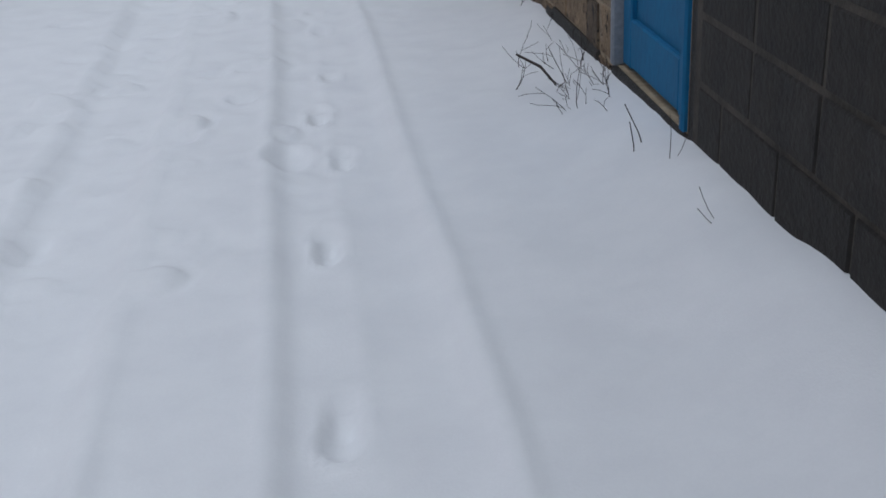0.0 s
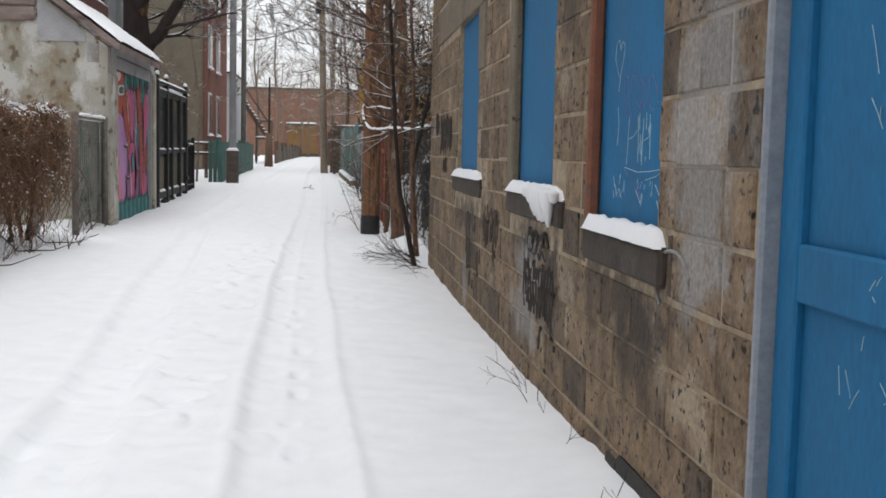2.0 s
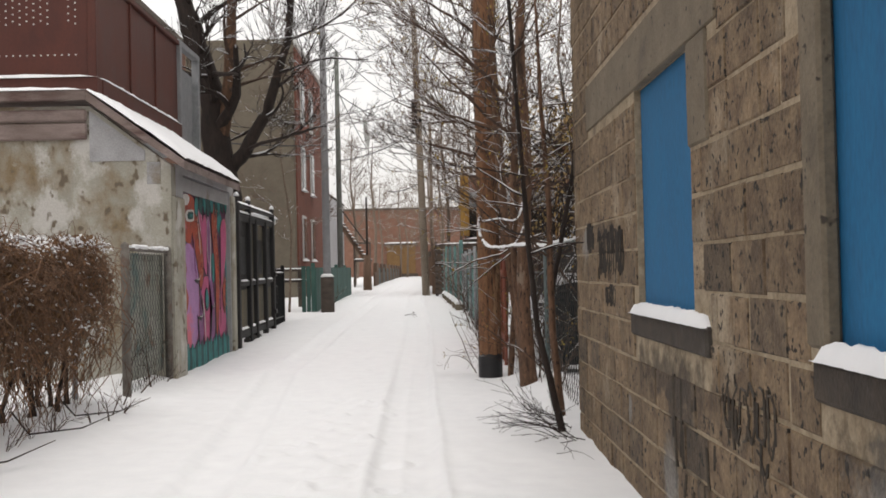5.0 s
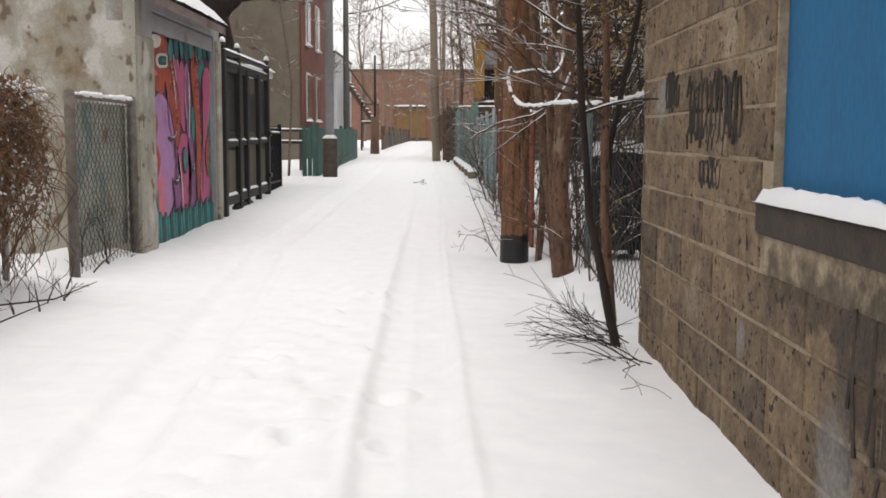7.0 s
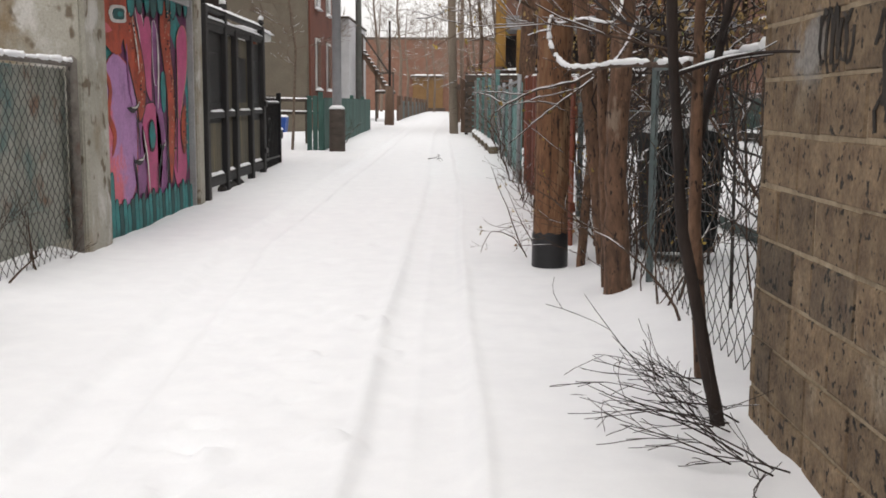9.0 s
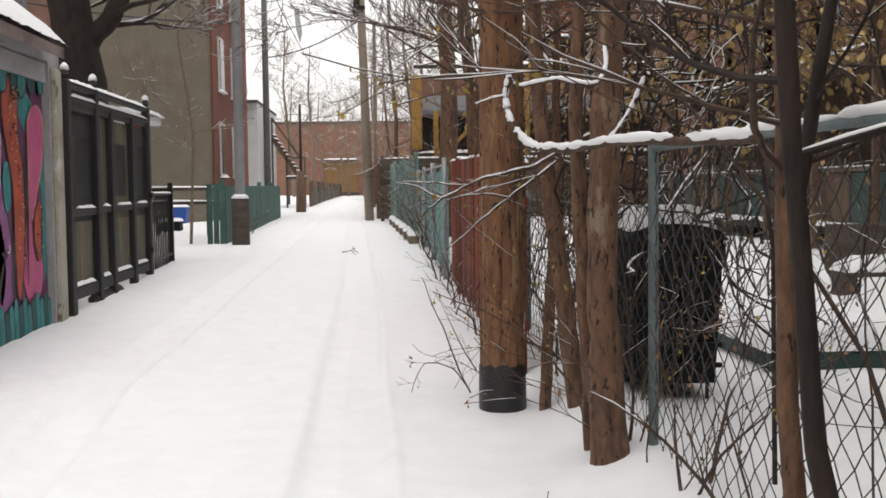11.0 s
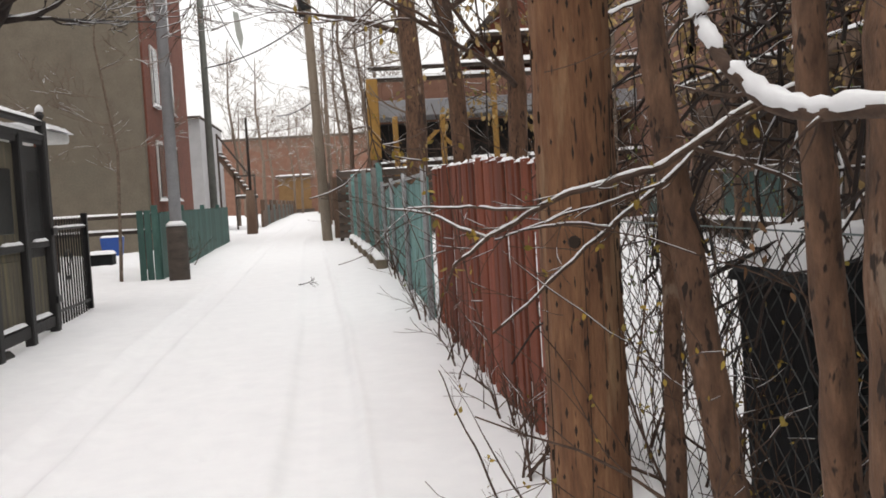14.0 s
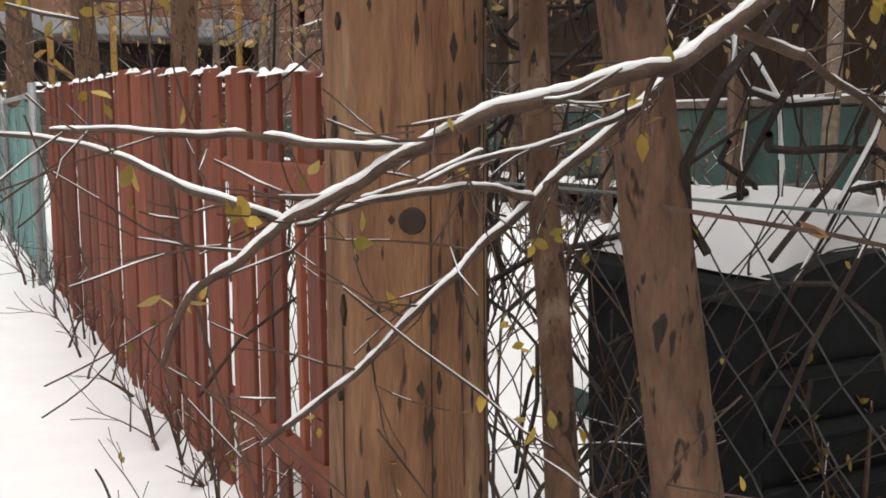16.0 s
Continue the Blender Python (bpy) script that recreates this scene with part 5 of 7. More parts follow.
bough("snowy_shoot", [
    ([(0.25, 16.5, -0.02), (0.12, 16.45, 0.3), (0.02, 16.4, 0.55), (-0.06, 16.3, 0.75)], 0.006, 0.002),
    ([(0.25, 16.5, 0.0), (0.1, 16.35, 0.2), (-0.05, 16.2, 0.24), (-0.14, 16.1, 0.1)], 0.005, 0.002),
    ([(0.3, 16.7, 0.1), (0.15, 16.8, 0.4), (0.05, 17.0, 0.6)], 0.005, 0.002)], "scrubby bare shoots at the foot of the red fence", 0.7, YELLOWLEAF, 7, (0.25, 16.5, 0))
shrub = thing("bare_shrub", (0.74, 12.0, 0), "low bare shrub spreading over the snow at the wall corner", "shrub")
sw, ss, sr0 = Mesh(), Mesh(), random.Random(9)
for k in range(19):
    x, y = sr0.uniform(0.62, 0.84), sr0.uniform(11.3, 12.6)
    twigs(sr0, sw, ss, (x, y, 0.02), (-1.0 + sr0.gauss(0, 0.35), sr0.gauss(-0.15, 0.5), sr0.uniform(0.15, 0.7)), sr0.uniform(0.32, 0.62), 0.0045, 2, 0.5, -0.06, 0.0016, (1, 3), 0.15, 4)
tagged(part("stem", sw, BARKDARK, shrub), kind="stuff")
tagged(part("snow", ss, SNOW, shrub, "", True), kind="stuff")


def thicket(name, x0, x1, y0, y1, n, h, label, seed, leaf=None, snow_on=0.6):
    r = random.Random(seed)
    t = thing(name, ((x0 + x1) / 2, (y0 + y1) / 2, 0), label, "shrub")
    wood, snow, lv = Mesh(), Mesh(), Mesh()
    for k in range(n):
        x, y = r.uniform(x0, x1), r.uniform(y0, y1)
        twigs(r, wood, snow, (x, y, rise(y) - 0.02), (r.gauss(0, 0.3), r.gauss(0, 0.3), 1), h * r.uniform(0.5, 1.1), r.uniform(0.005, 0.012), 2, 0.6, 0.2, 0.0018, (2, 3), snow_on, 4, lv if leaf else None)
    tagged(part("brush", wood, TWIG, t), kind="stuff")
    tagged(part("snow", snow, SNOW, t, "", True), kind="stuff")
    if leaf:
        tagged(part("foliage", lv, leaf, t), kind="stuff")
    return t


thicket("scrub", 0.8, 1.0, 12.4, 14.8, 9, 0.9, "bare scrub stems tangled in the chain-link fence", 71, DEADLEAF)
thicket("scrub", 0.75, 1.15, 15.3, 17.4, 22, 1.1, "tangled scrub with a few leaves around the fence", 72, YELLOWLEAF)
thicket("scrub", 0.4, 0.58, 17.2, 23.5, 34, 0.42, "bare thorny shoots along the red fence", 73)
thicket("scrub", 1.25, 1.9, 17.2, 20, 16, 1.7, "dense dark scrub tangled behind the fence", 86, GREENLEAF)
thicket("scrub", 1.2, 3.5, 17.5, 24, 40, 2.2, "snowy bare shrubs in the yard behind the fence", 74, DEADLEAF)
thicket("scrub", -3.6, -3.2, 13.8, 16.2, 12, 0.5, "dry shoots at the foot of the fence", 75, None, 0.2)
thicket("scrub", -3.35, -2.95, 6.0, 13.5, 30, 0.3, "dry shoots at the foot of the hedge", 76, None, 0.1)
thicket("scrub", 0.4, 0.7, 24.2, 29, 26, 1.3, "vine-tangled shoots on the teal fence", 77)
thicket("scrub", 1.0, 4.0, 26, 40, 40, 2.6, "snowy thicket in the far yards", 78)
thicket("scrub", 1.3, 2.6, 12.6, 15.6, 15, 2.2, "yard shrubs with withered yellow leaves", 79, YELLOWLEAF)

# vines hanging in the fence and trees beside the pole
tangle = thing("vine_tangle", (1.2, 16, 0), "tangle of dark vines with yellow-green leaves and snow over the fence", "vines")
tv, tl, tg, ts, tr_ = Mesh(), Mesh(), Mesh(), Mesh(), random.Random(55)
for k in range(320):
    c = Vector((tr_.uniform(0.95, 1.7), tr_.uniform(14.9, 17.4), 0.8 + 2.2 * tr_.random() ** 0.7))
    c.x -= 0.03
    d = Vector((tr_.gauss(0, 0.6), tr_.gauss(0, 1), tr_.gauss(-0.3, 0.8))).normalized() * tr_.uniform(0.25, 0.9)
    ph, am = tr_.uniform(0, 6), tr_.uniform(0.04, 0.12)
    pts = [c + d * u + Vector((am * math.sin(ph + 7 * u), am * math.cos(ph + 6 * u), -0.25 * u * u + am * math.sin(ph + 5 * u))) for u in (0, 0.14, 0.28, 0.42, 0.56, 0.7, 0.85, 1)]
    if min(q.z for q in pts) < 0.08:
        continue
    rad = tr_.choice((0.002, 0.0025, 0.003, 0.005, 0.008))
    tv.tube([tuple(q) for q in pts], rad, 4, False)
    if tr_.random() < 0.28:
        snow_line(tr_, ts, [(q + Vector((0, 0, rad * 0.8)), rad * 0.9) for q in pts[tr_.randint(0, 3):tr_.randint(5, 8)]])
    for q in pts[2:]:
        if tr_.random() < 0.16:
            leaf_at(tr_, tl if tr_.random() < 0.55 else tg, q, tr_.uniform(0.012, 0.024))
tagged(part("vine", tv, BARKDARK, tangle), kind="stuff")
tagged(part("yellow_leaf", tl, YELLOWLEAF, tangle), kind="stuff")
tagged(part("green_leaf", tg, GREENLEAF, tangle), kind="stuff")
tagged(part("snow", ts, SNOW, tangle, "", True), kind="stuff")

# dry leaves still hanging in the yard trees
TANLEAF = mat("dry_tan_leaf", (0.27, 0.175, 0.07), (0.46, 0.33, 0.14), 0.9, 15, 0.2, vary=0.35, island=True)


def leafy_crown(x0, x1, y0, y1, z0, z1, n, label, seed):
    r = random.Random(seed)
    t = thing("hanging_vine", ((x0 + x1) / 2, (y0 + y1) / 2, 0), label, "vines")
    wood, lv, snow = Mesh(), Mesh(), Mesh()
    for k in range(n):
        c = Vector((r.uniform(x0, x1), r.uniform(y0, y1), z0 + (z1 - z0) * r.random() ** 0.7))
        d = Vector((r.gauss(0, 0.7), r.gauss(0, 0.7), r.gauss(-0.2, 0.5))).normalized() * r.uniform(0.3, 0.9)
        pts = [c + d * (q / 5) + Vector((r.gauss(0, 0.03), r.gauss(0, 0.03), -0.15 * (q / 5) ** 2)) for q in range(6)]
        rad = r.choice((0.003, 0.004, 0.007))
        wood.tube([tuple(q) for q in pts], [rad * (1 - 0.12 * q) for q in range(6)], 4, False)
        if r.random() < 0.15:
            snow_line(r, snow, [(q + Vector((0, 0, rad * 0.9)), rad) for q in pts[:4]])
        for q in pts[1:]:
            for _ in range(r.randint(1, 5)):
                leaf_at(r, lv, q + Vector((r.gauss(0, 0.05), r.gauss(0, 0.05), r.gauss(-0.03, 0.05))), r.uniform(0.026, 0.052))
    for k in range(5):
        x, y = x0 + (x1 - x0) * (k + 0.5) / 5, r.uniform(y0, y1)
        wood.tube([(x, y, -0.05), (x + r.gauss(0, 0.1), y, z0 * 0.6), (x + r.gauss(0, 0.2), y + 0.1, z1)], [0.012, 0.01, 0.005], 6)
    tagged(part("vine", wood, BARKDARK, t), kind="stuff")
    tagged(part("dry_leaf", lv, TANLEAF, t, "dry tan leaves"), kind="stuff")
    tagged(part("snow", snow, SNOW, t, "", True), kind="stuff")


leafy_crown(1.5, 4.6, 16.5, 20.5, 1.9, 4.0, 210, "yard vines holding dry tan leaves above the fence", 301)
leafy_crown(1.2, 2.6, 14.0, 16.2, 1.7, 3.2, 110, "dry tan leaves hanging over the chain-link fence", 302)
leafy_crown(0.9, 1.8, 18.5, 24.0, 1.8, 3.8, 80, "thin leafy shoots rising behind the red fence", 303)

# weeds at the wall foot
weeds = thing("wall_weeds", (0.75, 3.5, 0), "dry dark weed stalks poking through snow at the wall foot", "weeds")
ww, ws = Mesh(), Mesh()
wr = random.Random(81)
for k in range(46):
    y = wr.choice((wr.uniform(2.9, 4.0), wr.uniform(2.6, 3.6), wr.uniform(1.0, 7.5)))
    x = 0.86 - abs(wr.gauss(0, 0.08 + 0.06 * (2.7 < y < 3.9)))
    twigs(wr, ww, ws, (x, y, 0.02), (wr.gauss(-0.3, 0.5), wr.gauss(0, 0.6), 0.7), wr.uniform(0.06, 0.24), 0.0022, 1, 0.8, 0.1, 0.0011, (1, 3), 0.1, 3)
ww.tube([(0.55, 3.55, 0.13), (0.6, 3.3, 0.14), (0.62, 3.12, 0.12)], [0.005, 0.006, 0.004], 6)
ww.tube([(0.78, 2.45, 0.02), (0.76, 2.5, 0.12), (0.73, 2.56, 0.2)], 0.002, 5)
ww.tube([(0.72, 2.4, 0.02), (0.73, 2.45, 0.1), (0.73, 2.5, 0.16)], 0.0018, 5)
part("stalk", ww, BARKDARK, weeds)
part("snow", ws, SNOW, weeds, "", True)
stick = thing("fallen_stick", (-0.6, 27.4, 0.24), "fallen forked twig on the snow", "stick")
fs = Mesh()
twigs(random.Random(83), fs, None, (-0.9, 27.2, snow_at(-0.9, 27.2) + 0.02), (1, 0.3, -0.02), 0.3, 0.008, 2, 0.5, -0.05, 0.004, (2, 3), 0)
part("wood", fs, BARKDARK, stick)

# ---------- utility pole ----------
pole = thing("utility_pole", (0.39, 16.0, 0), "brown treated wooden utility pole with a black collar, cracked and stapled", "utility pole")
pr = random.Random(91)
pm, npz, nps = Mesh(), 60, 28
for k in range(npz + 1):
    z = -0.2 + 9.2 * k / npz
    for q in range(nps):
        a = 2 * math.pi * q / nps
        rad = (0.132 - 0.0025 * z) * (1 + 0.012 * math.sin(5 * a + 1) + 0.01 * math.sin(11 * a + 0.4 * z) - (0.025 if q in (4, 15, 21, 9) else 0))
        pm.v.append((0.39 + 0.004 * z + rad * math.cos(a), 16.0 + rad * math.sin(a), z))
for k in range(npz):
    for q in range(nps):
        pm.f.append((k * nps + q, k * nps + (q + 1) % nps, (k + 1) * nps + (q + 1) % nps, (k + 1) * nps + q))
part("shaft", pm, POLEWOOD, pole, "cracked reddish-brown timber", True)
cm = Mesh()
for z, rr in ((-0.2, 0.1395), (0.1, 0.139), (0.24, 0.1375), (0.262, 0.132)):
    for q in range(28):
        a = 2 * math.pi * q / 28
        rad = rr * (1 + 0.012 * math.sin(5 * a + 1))
        cm.v.append((0.39 + rad * math.cos(a), 16.0 + rad * math.sin(a), z + (pr.uniform(-0.03, 0.03) if z > 0.2 else 0)))
for k in range(3):
    for q in range(28):
        cm.f.append((k * 28 + q, k * 28 + (q + 1) % 28, k * 28 + 28 + (q + 1) % 28, k * 28 + 28 + q))
part("collar", cm, TAR, pole, "black tarred band at the foot", True)
slits = Mesh()
for k in range(230):
    a, z = pr.uniform(2.6, 6.2), pr.uniform(0.35, 3.2)
    rad = 0.1315 - 0.0025 * z
    w, h = pr.uniform(0.002, 0.006), pr.uniform(0.006, 0.026)
    c = Vector((0.39 + 0.004 * z + rad * math.cos(a), 16.0 + rad * math.sin(a), z))
    u, n = Vector((-math.sin(a), math.cos(a), 0)), Vector((math.cos(a), math.sin(a), 0))
    slits.slab([c + u * w + n * 0.003, c + Vector((0, 0, h)) + n * 0.003, c - u * w + n * 0.003, c - Vector((0, 0, h)) + n * 0.003], -n * 0.006)
tagged(part("spur_slit", slits, PITDARK, pole, "dark climbing-spur slits"), kind="stuff")
cr_ = Mesh()
for a0 in (3.4, 4.1, 4.5, 5.0, 5.5):
    z = pr.uniform(0.3, 0.8)
    pts = []
    a = a0
    while z < 3.4:
        rad = 0.1312 - 0.0025 * z
        pts.append((0.39 + 0.004 * z + rad * math.cos(a), 16.0 + rad * math.sin(a), z))
        z += 0.1
        a += pr.gauss(0, 0.012)
    cr_.tube(pts[:pr.randint(6, 12)], 0.0014, 4)
part("cracks", cr_, PITDARK, pole, "long drying cracks")
ka, kz = 4.35, 1.19
part("knot", Mesh().tube([(0.394 + 0.12 * math.cos(ka), 16 + 0.12 * math.sin(ka), kz), (0.394 + 0.1315 * math.cos(ka), 16 + 0.1315 * math.sin(ka), kz)], [0.024, 0.018], 14), PITDARK, pole, "dark round knot")

# ---------- red board fence ----------
red = thing("red_fence", (0.58, 20.3, 0), "red stained vertical board fence with snow along its top", "fence")
ry0, ry1, nb = 16.75, 22.6, 39
for k in range(nb):
    y = ry0 + (ry1 - ry0) * k / nb
    x = float(np.interp(y, [16.7, 19, 23.6], [0.64, 0.6, 0.57]))
    top = float(np.interp(y, [16.7, 17.1, 19.3, 22.6], [1.46, 1.48, 1.58, 1.62])) + pr.uniform(-0.012, 0.012)
    z0 = rise(y) - 0.03
    part("board", Mesh().box(x - 0.009, x + 0.009, y + pr.uniform(0, 0.012), y + (0.095 if k in (2, 4, 7) else 0.118) + pr.uniform(0, 0.012), z0 + pr.uniform(0, 0.05), top, 0.003, Matrix.Translation((x, y, 0)) @ Matrix.Rotation(pr.gauss(0.0, 0.1), 4, "Z") @ Matrix.Translation((-x, -y, 0))), REDFENCE, red)
for z in (0.35, 1.15):
    part("cross_rail", Mesh().box(0.615, 0.66, 16.75, 20.2, z, z + 0.08, 0.006).box(0.59, 0.63, 20.2, 22.6, z + 0.05, z + 0.13, 0.006), REDFENCE, red)
m = Mesh()
for k in range(14):
    ya = ry0 + 5.85 * k / 14
    yb = ya + (0.41 if k % 3 else 0.3)
    zt = float(np.interp(ya, [16.7, 17.1, 19.3, 22.6], [1.46, 1.48, 1.58, 1.62]))
    xx = float(np.interp(ya, [16.7, 19, 23.6], [0.64, 0.6, 0.56]))
    snow_cap(m, xx - 0.02, xx + 0.03, ya, yb, zt - 0.004, 0.022, k, 0.8)
tagged(part("top_snow", m, SNOW, red, "", True), kind="stuff")

# ---------- teal slatted chain-link fence and grey posts ----------
teal = thing("teal_fence", (0.55, 27.3, 0.2), "pale teal slatted wire fence overgrown with dry vines", "fence")
for k in range(60):
    y = 22.75 + 7.9 * k / 60
    part("slat", Mesh().box(0.54, 0.55, y, y + 0.1, rise(y) + 0.02, 1.55 + 0.12 * math.sin(k * 0.3) * 0.3, 0.003), TEALMESH, teal)
for y in (22.72, 25.4, 28.1, 30.7):
    part("post", Mesh().tube([(0.5, y, 0.1), (0.5, y, 1.66)], 0.03, 8), ZINC, teal, "", True)
part("top_rail", Mesh().tube([(0.51, 22.72, 1.58), (0.51, 30.7, 1.6)], 0.02, 8), ZINC, teal)
grey_f = thing("post_fence", (0.35, 34, 0.3), "grey metal posts and teal panels along the yards", "fence")
for k in range(9):
    y = 30.9 + 1.15 * k
    x = 0.47 - 0.05 * k
    part("post", Mesh().box(x - 0.05, x + 0.05, y - 0.05, y + 0.05, 0.1, 2.0 - 0.05 * (k % 3), 0.01), POLEGREY if k % 2 else TEALMESH, grey_f)
    part("panel", Mesh().box(x + 0.02, x + 0.05, y + 0.05, y + 1.1, 0.35, 1.75, 0.01), TEALWOOD if k % 3 == 1 else GREYWOOD, grey_f)
kerb = thing("kerb", (0.3, 33, 0.25), "low concrete kerb capped with snow", "kerb")
for k in range(6):
    y = 29.4 + 1.6 * k
    x = 0.36 - 0.05 * k
    part("stone", Mesh().box(x - 0.09, x + 0.09, y, y + 1.55, 0.1, rise(y) + 0.15, 0.02), CONCRETE, kerb)
    part("snow_cap", snow_cap(Mesh(), x - 0.1, x + 0.1, y, y + 1.55, rise(y) + 0.15, 0.07, k), SNOW, kerb, "", True)

# ---------- black wheeled bin behind the fence ----------
bin_ = thing("wheeled_bin", (1.43, 16.3, 0), "black plastic wheeled bin with a thick cap of snow", "bin")
m = Mesh().slab([(1.18, 16.02, 0.12), (1.66, 16.02, 0.12), (1.7, 15.98, 0.98), (1.14, 15.98, 0.98)], (0, 0.6, 0))
part("body", m, BINBLACK, bin_)
m = Mesh().slab([(1.42 - 0.3 * math.cos(math.pi * k / 10), 15.95, 0.97 + 0.1 * math.sin(math.pi * k / 10)) for k in range(11)], (0, 0.68, 0))
part("lid", m, BINBLACK, bin_, "domed lid")
for z in (0.22, 0.34, 0.46, 0.58, 0.7, 0.82):
    part("rib", Mesh().box(1.15, 1.69, 15.965, 15.99, z, z + 0.03, 0.006), BINBLACK, bin_)
for x in (1.22, 1.62):
    part("wheel", Mesh().tube([(x - 0.03, 16.55, 0.12), (x + 0.03, 16.55, 0.12)], 0.11, 16), BINBLACK, bin_)
part("lid_snow", snow_cap(Mesh(), 1.16, 1.68, 16.0, 16.6, 1.03, 0.15, 12, 0.06), SNOW, bin_, "rounded snow cap", True)

# ---------- yard: raised gallery with green panels, brick house ----------
deck = thing("yard_gallery", (7.2, 24, 0), "raised rear gallery with dark green panels and snowy rails", "gallery")
part("platform", Mesh().box(6.6, 8.0, 13, 36, 0.5, 0.64, 0.02), GREYWOOD, deck)
part("platform_snow", snow_cap(Mesh(), 6.5, 6.75, 13, 36, 0.64, 0.07, 3), SNOW, deck, "", True)
for k in range(16):
    y = 13.05 + 1.5 * k
    part("post", Mesh().box(6.62, 6.7, y, y + 0.08, 0.0, 1.6, 0.01), GREYWOOD, deck)
    if k < 15:
        part("panel", Mesh().box(6.64, 6.67, y + 0.08, y + 1.5, 0.66, 1.45, 0.01), DARKGREEN if k % 4 else BROWNWOOD, deck, "dark green panel")
part("rail", Mesh().box(6.6, 6.72, 13, 36, 1.46, 1.53, 0.01), GREYWOOD, deck)
part("rail_snow", snow_cap(Mesh(), 6.62, 6.7, 13, 36, 1.53, 0.025, 4), SNOW, deck, "", True)
tarp = thing("covered_mound", (3.2, 17.5, 0), "snow-covered mound with a green tarp edge in the yard", "snow mound")
part("snow_mound", snow_cap(Mesh(), 2.2, 4.4, 16.6, 18.4, 0.2, 0.2, 8, 0.15), SNOW, tarp, "", True)
part("tarp_edge", Mesh().box(2.25, 4.35, 16.62, 18.35, 0.0, 0.22, 0.04), DARKGREEN, tarp, "dark green tarp")
table = thing("garden_bench", (4.6, 19.5, 0), "grey timber garden bench under snow", "bench")
part("seat", Mesh().box(4.0, 5.4, 19.4, 19.85, 0.42, 0.47, 0.01), GREYWOOD, table)
part("backrest", Mesh().box(4.0, 5.4, 19.85, 19.9, 0.47, 0.9, 0.01), GREYWOOD, table)
for x in (4.05, 5.28):
    part("leg", Mesh().box(x, x + 0.07, 19.42, 19.85, 0.0, 0.42, 0.01), GREYWOOD, table)
part("seat_snow", snow_cap(Mesh(), 4.0, 5.4, 19.38, 19.84, 0.47, 0.14, 2), SNOW, table, "", True)
house = thing("brick_house", (9, 24, 0), "red brick rear house with galleries and dark windows behind the yards", "house")
part("wall", Mesh().box(8.0, 16, 12.6, 44, 0, 9.0, 0.02), BRICKHAZE, house)
for i, y in enumerate((14.5, 18.0, 21.5, 25, 28.5, 32)):
    for z in (1.2, 4.2, 7.0):
        w = part("window", Mesh().box(7.93, 8.0, y, y + 1.1, z, z + 1.6, 0.02), WHITEPAINT, house)
        part("pane", Mesh().box(7.9, 7.93, y + 0.1, y + 0.5, z + 0.1, z + 1.5, 0.01).box(7.9, 7.93, y + 0.6, y + 1.0, z + 0.1, z + 1.5, 0.01), GLASS, w)
# panel added to darken the recess under the gallery, shade given as colour
part("porch_recess", Mesh().box(7.85, 7.98, 13.5, 36, 0.7, 2.95, 0.02), BROWNWOOD, house, "brown panel added as the dark of the gallery recess")
for z in (3.0, 5.9):
    part("gallery", Mesh().box(6.4, 8.0, 14, 34, z, z + 0.18, 0.02), BROWNWOOD, house, "timber gallery")
    part("gallery_snow", snow_cap(Mesh(), 6.35, 6.6, 14, 34, z + 0.18, 0.06, int(z)), SNOW, house, "", True)
    for k in range(11):
        part("gallery_post", Mesh().box(6.45, 6.56, 14 + 2 * k, 14.1 + 2 * k, z - 2.8, z + 1.1, 0.01), BROWNWOOD, house)
    part("gallery_rail", Mesh().box(6.45, 6.5, 14, 34, z + 1.0, z + 1.08, 0.01).box(6.45, 6.5, 14, 34, z + 0.5, z + 0.55, 0.01), BROWNWOOD, house)

# yellow timber gallery house further on
yh = thing("gallery_house", (3, 41, 0.3), "rear house with yellow timber gallery posts and snowy decks", "house")
part("wall", Mesh().box(1.0, 9.0, 42.5, 46, 0.2, 4.7, 0.02), BRICKHAZE, yh)
# black sheet: the shade below the gallery is put in as colour
part("porch_back", Mesh().box(1.0, 9.0, 42.2, 42.5, 2.2, 3.45, 0.02), IRONSHADE, yh, "black sheet standing in for the shade under the gallery")
part("upper_band", Mesh().box(0.9, 9.0, 40.6, 42.2, 3.5, 3.95, 0.03), mat("pale_grey_siding", (0.3, 0.31, 0.33), (0.38, 0.39, 0.41), 0.8, 2, 0.2), yh, "pale grey siding")
for z in (2.2, 4.42, 4.72):
    part("deck", Mesh().box(0.8, 9.0, 40.4, 40.55, z, z + 0.1, 0.02), GREYWOOD, yh)
    part("deck_snow", snow_cap(Mesh(), 0.8, 9.0, 40.35, 40.6, z + 0.1, 0.09, int(z * 10)), SNOW, yh, "", True)
for k, (x, z0, z1) in enumerate(((0.72, 2.4, 4.5), (1.35, 0.3, 3.5), (2.6, 2.0, 3.5), (4.0, 2.0, 4.7), (5.5, 2.0, 4.7), (7, 2, 4.7))):
    part("post", Mesh().box(x, x + (0.3 if k == 0 else 0.14), 40.3, 40.44, z0, z1, 0.02), YELLOWWOOD, yh, "yellow timber post")
part("brace", Mesh().slab([(1.5, 40.3, 2.2), (1.65, 40.3, 2.2), (2.6, 40.3, 3.1), (2.45, 40.3, 3.1)], (0, 0.08, 0)).slab([(2.6, 40.3, 2.9), (2.75, 40.3, 2.9), (3.4, 40.3, 2.3), (3.25, 40.3, 2.3)], (0, 0.08, 0)), YELLOWWOOD, yh)
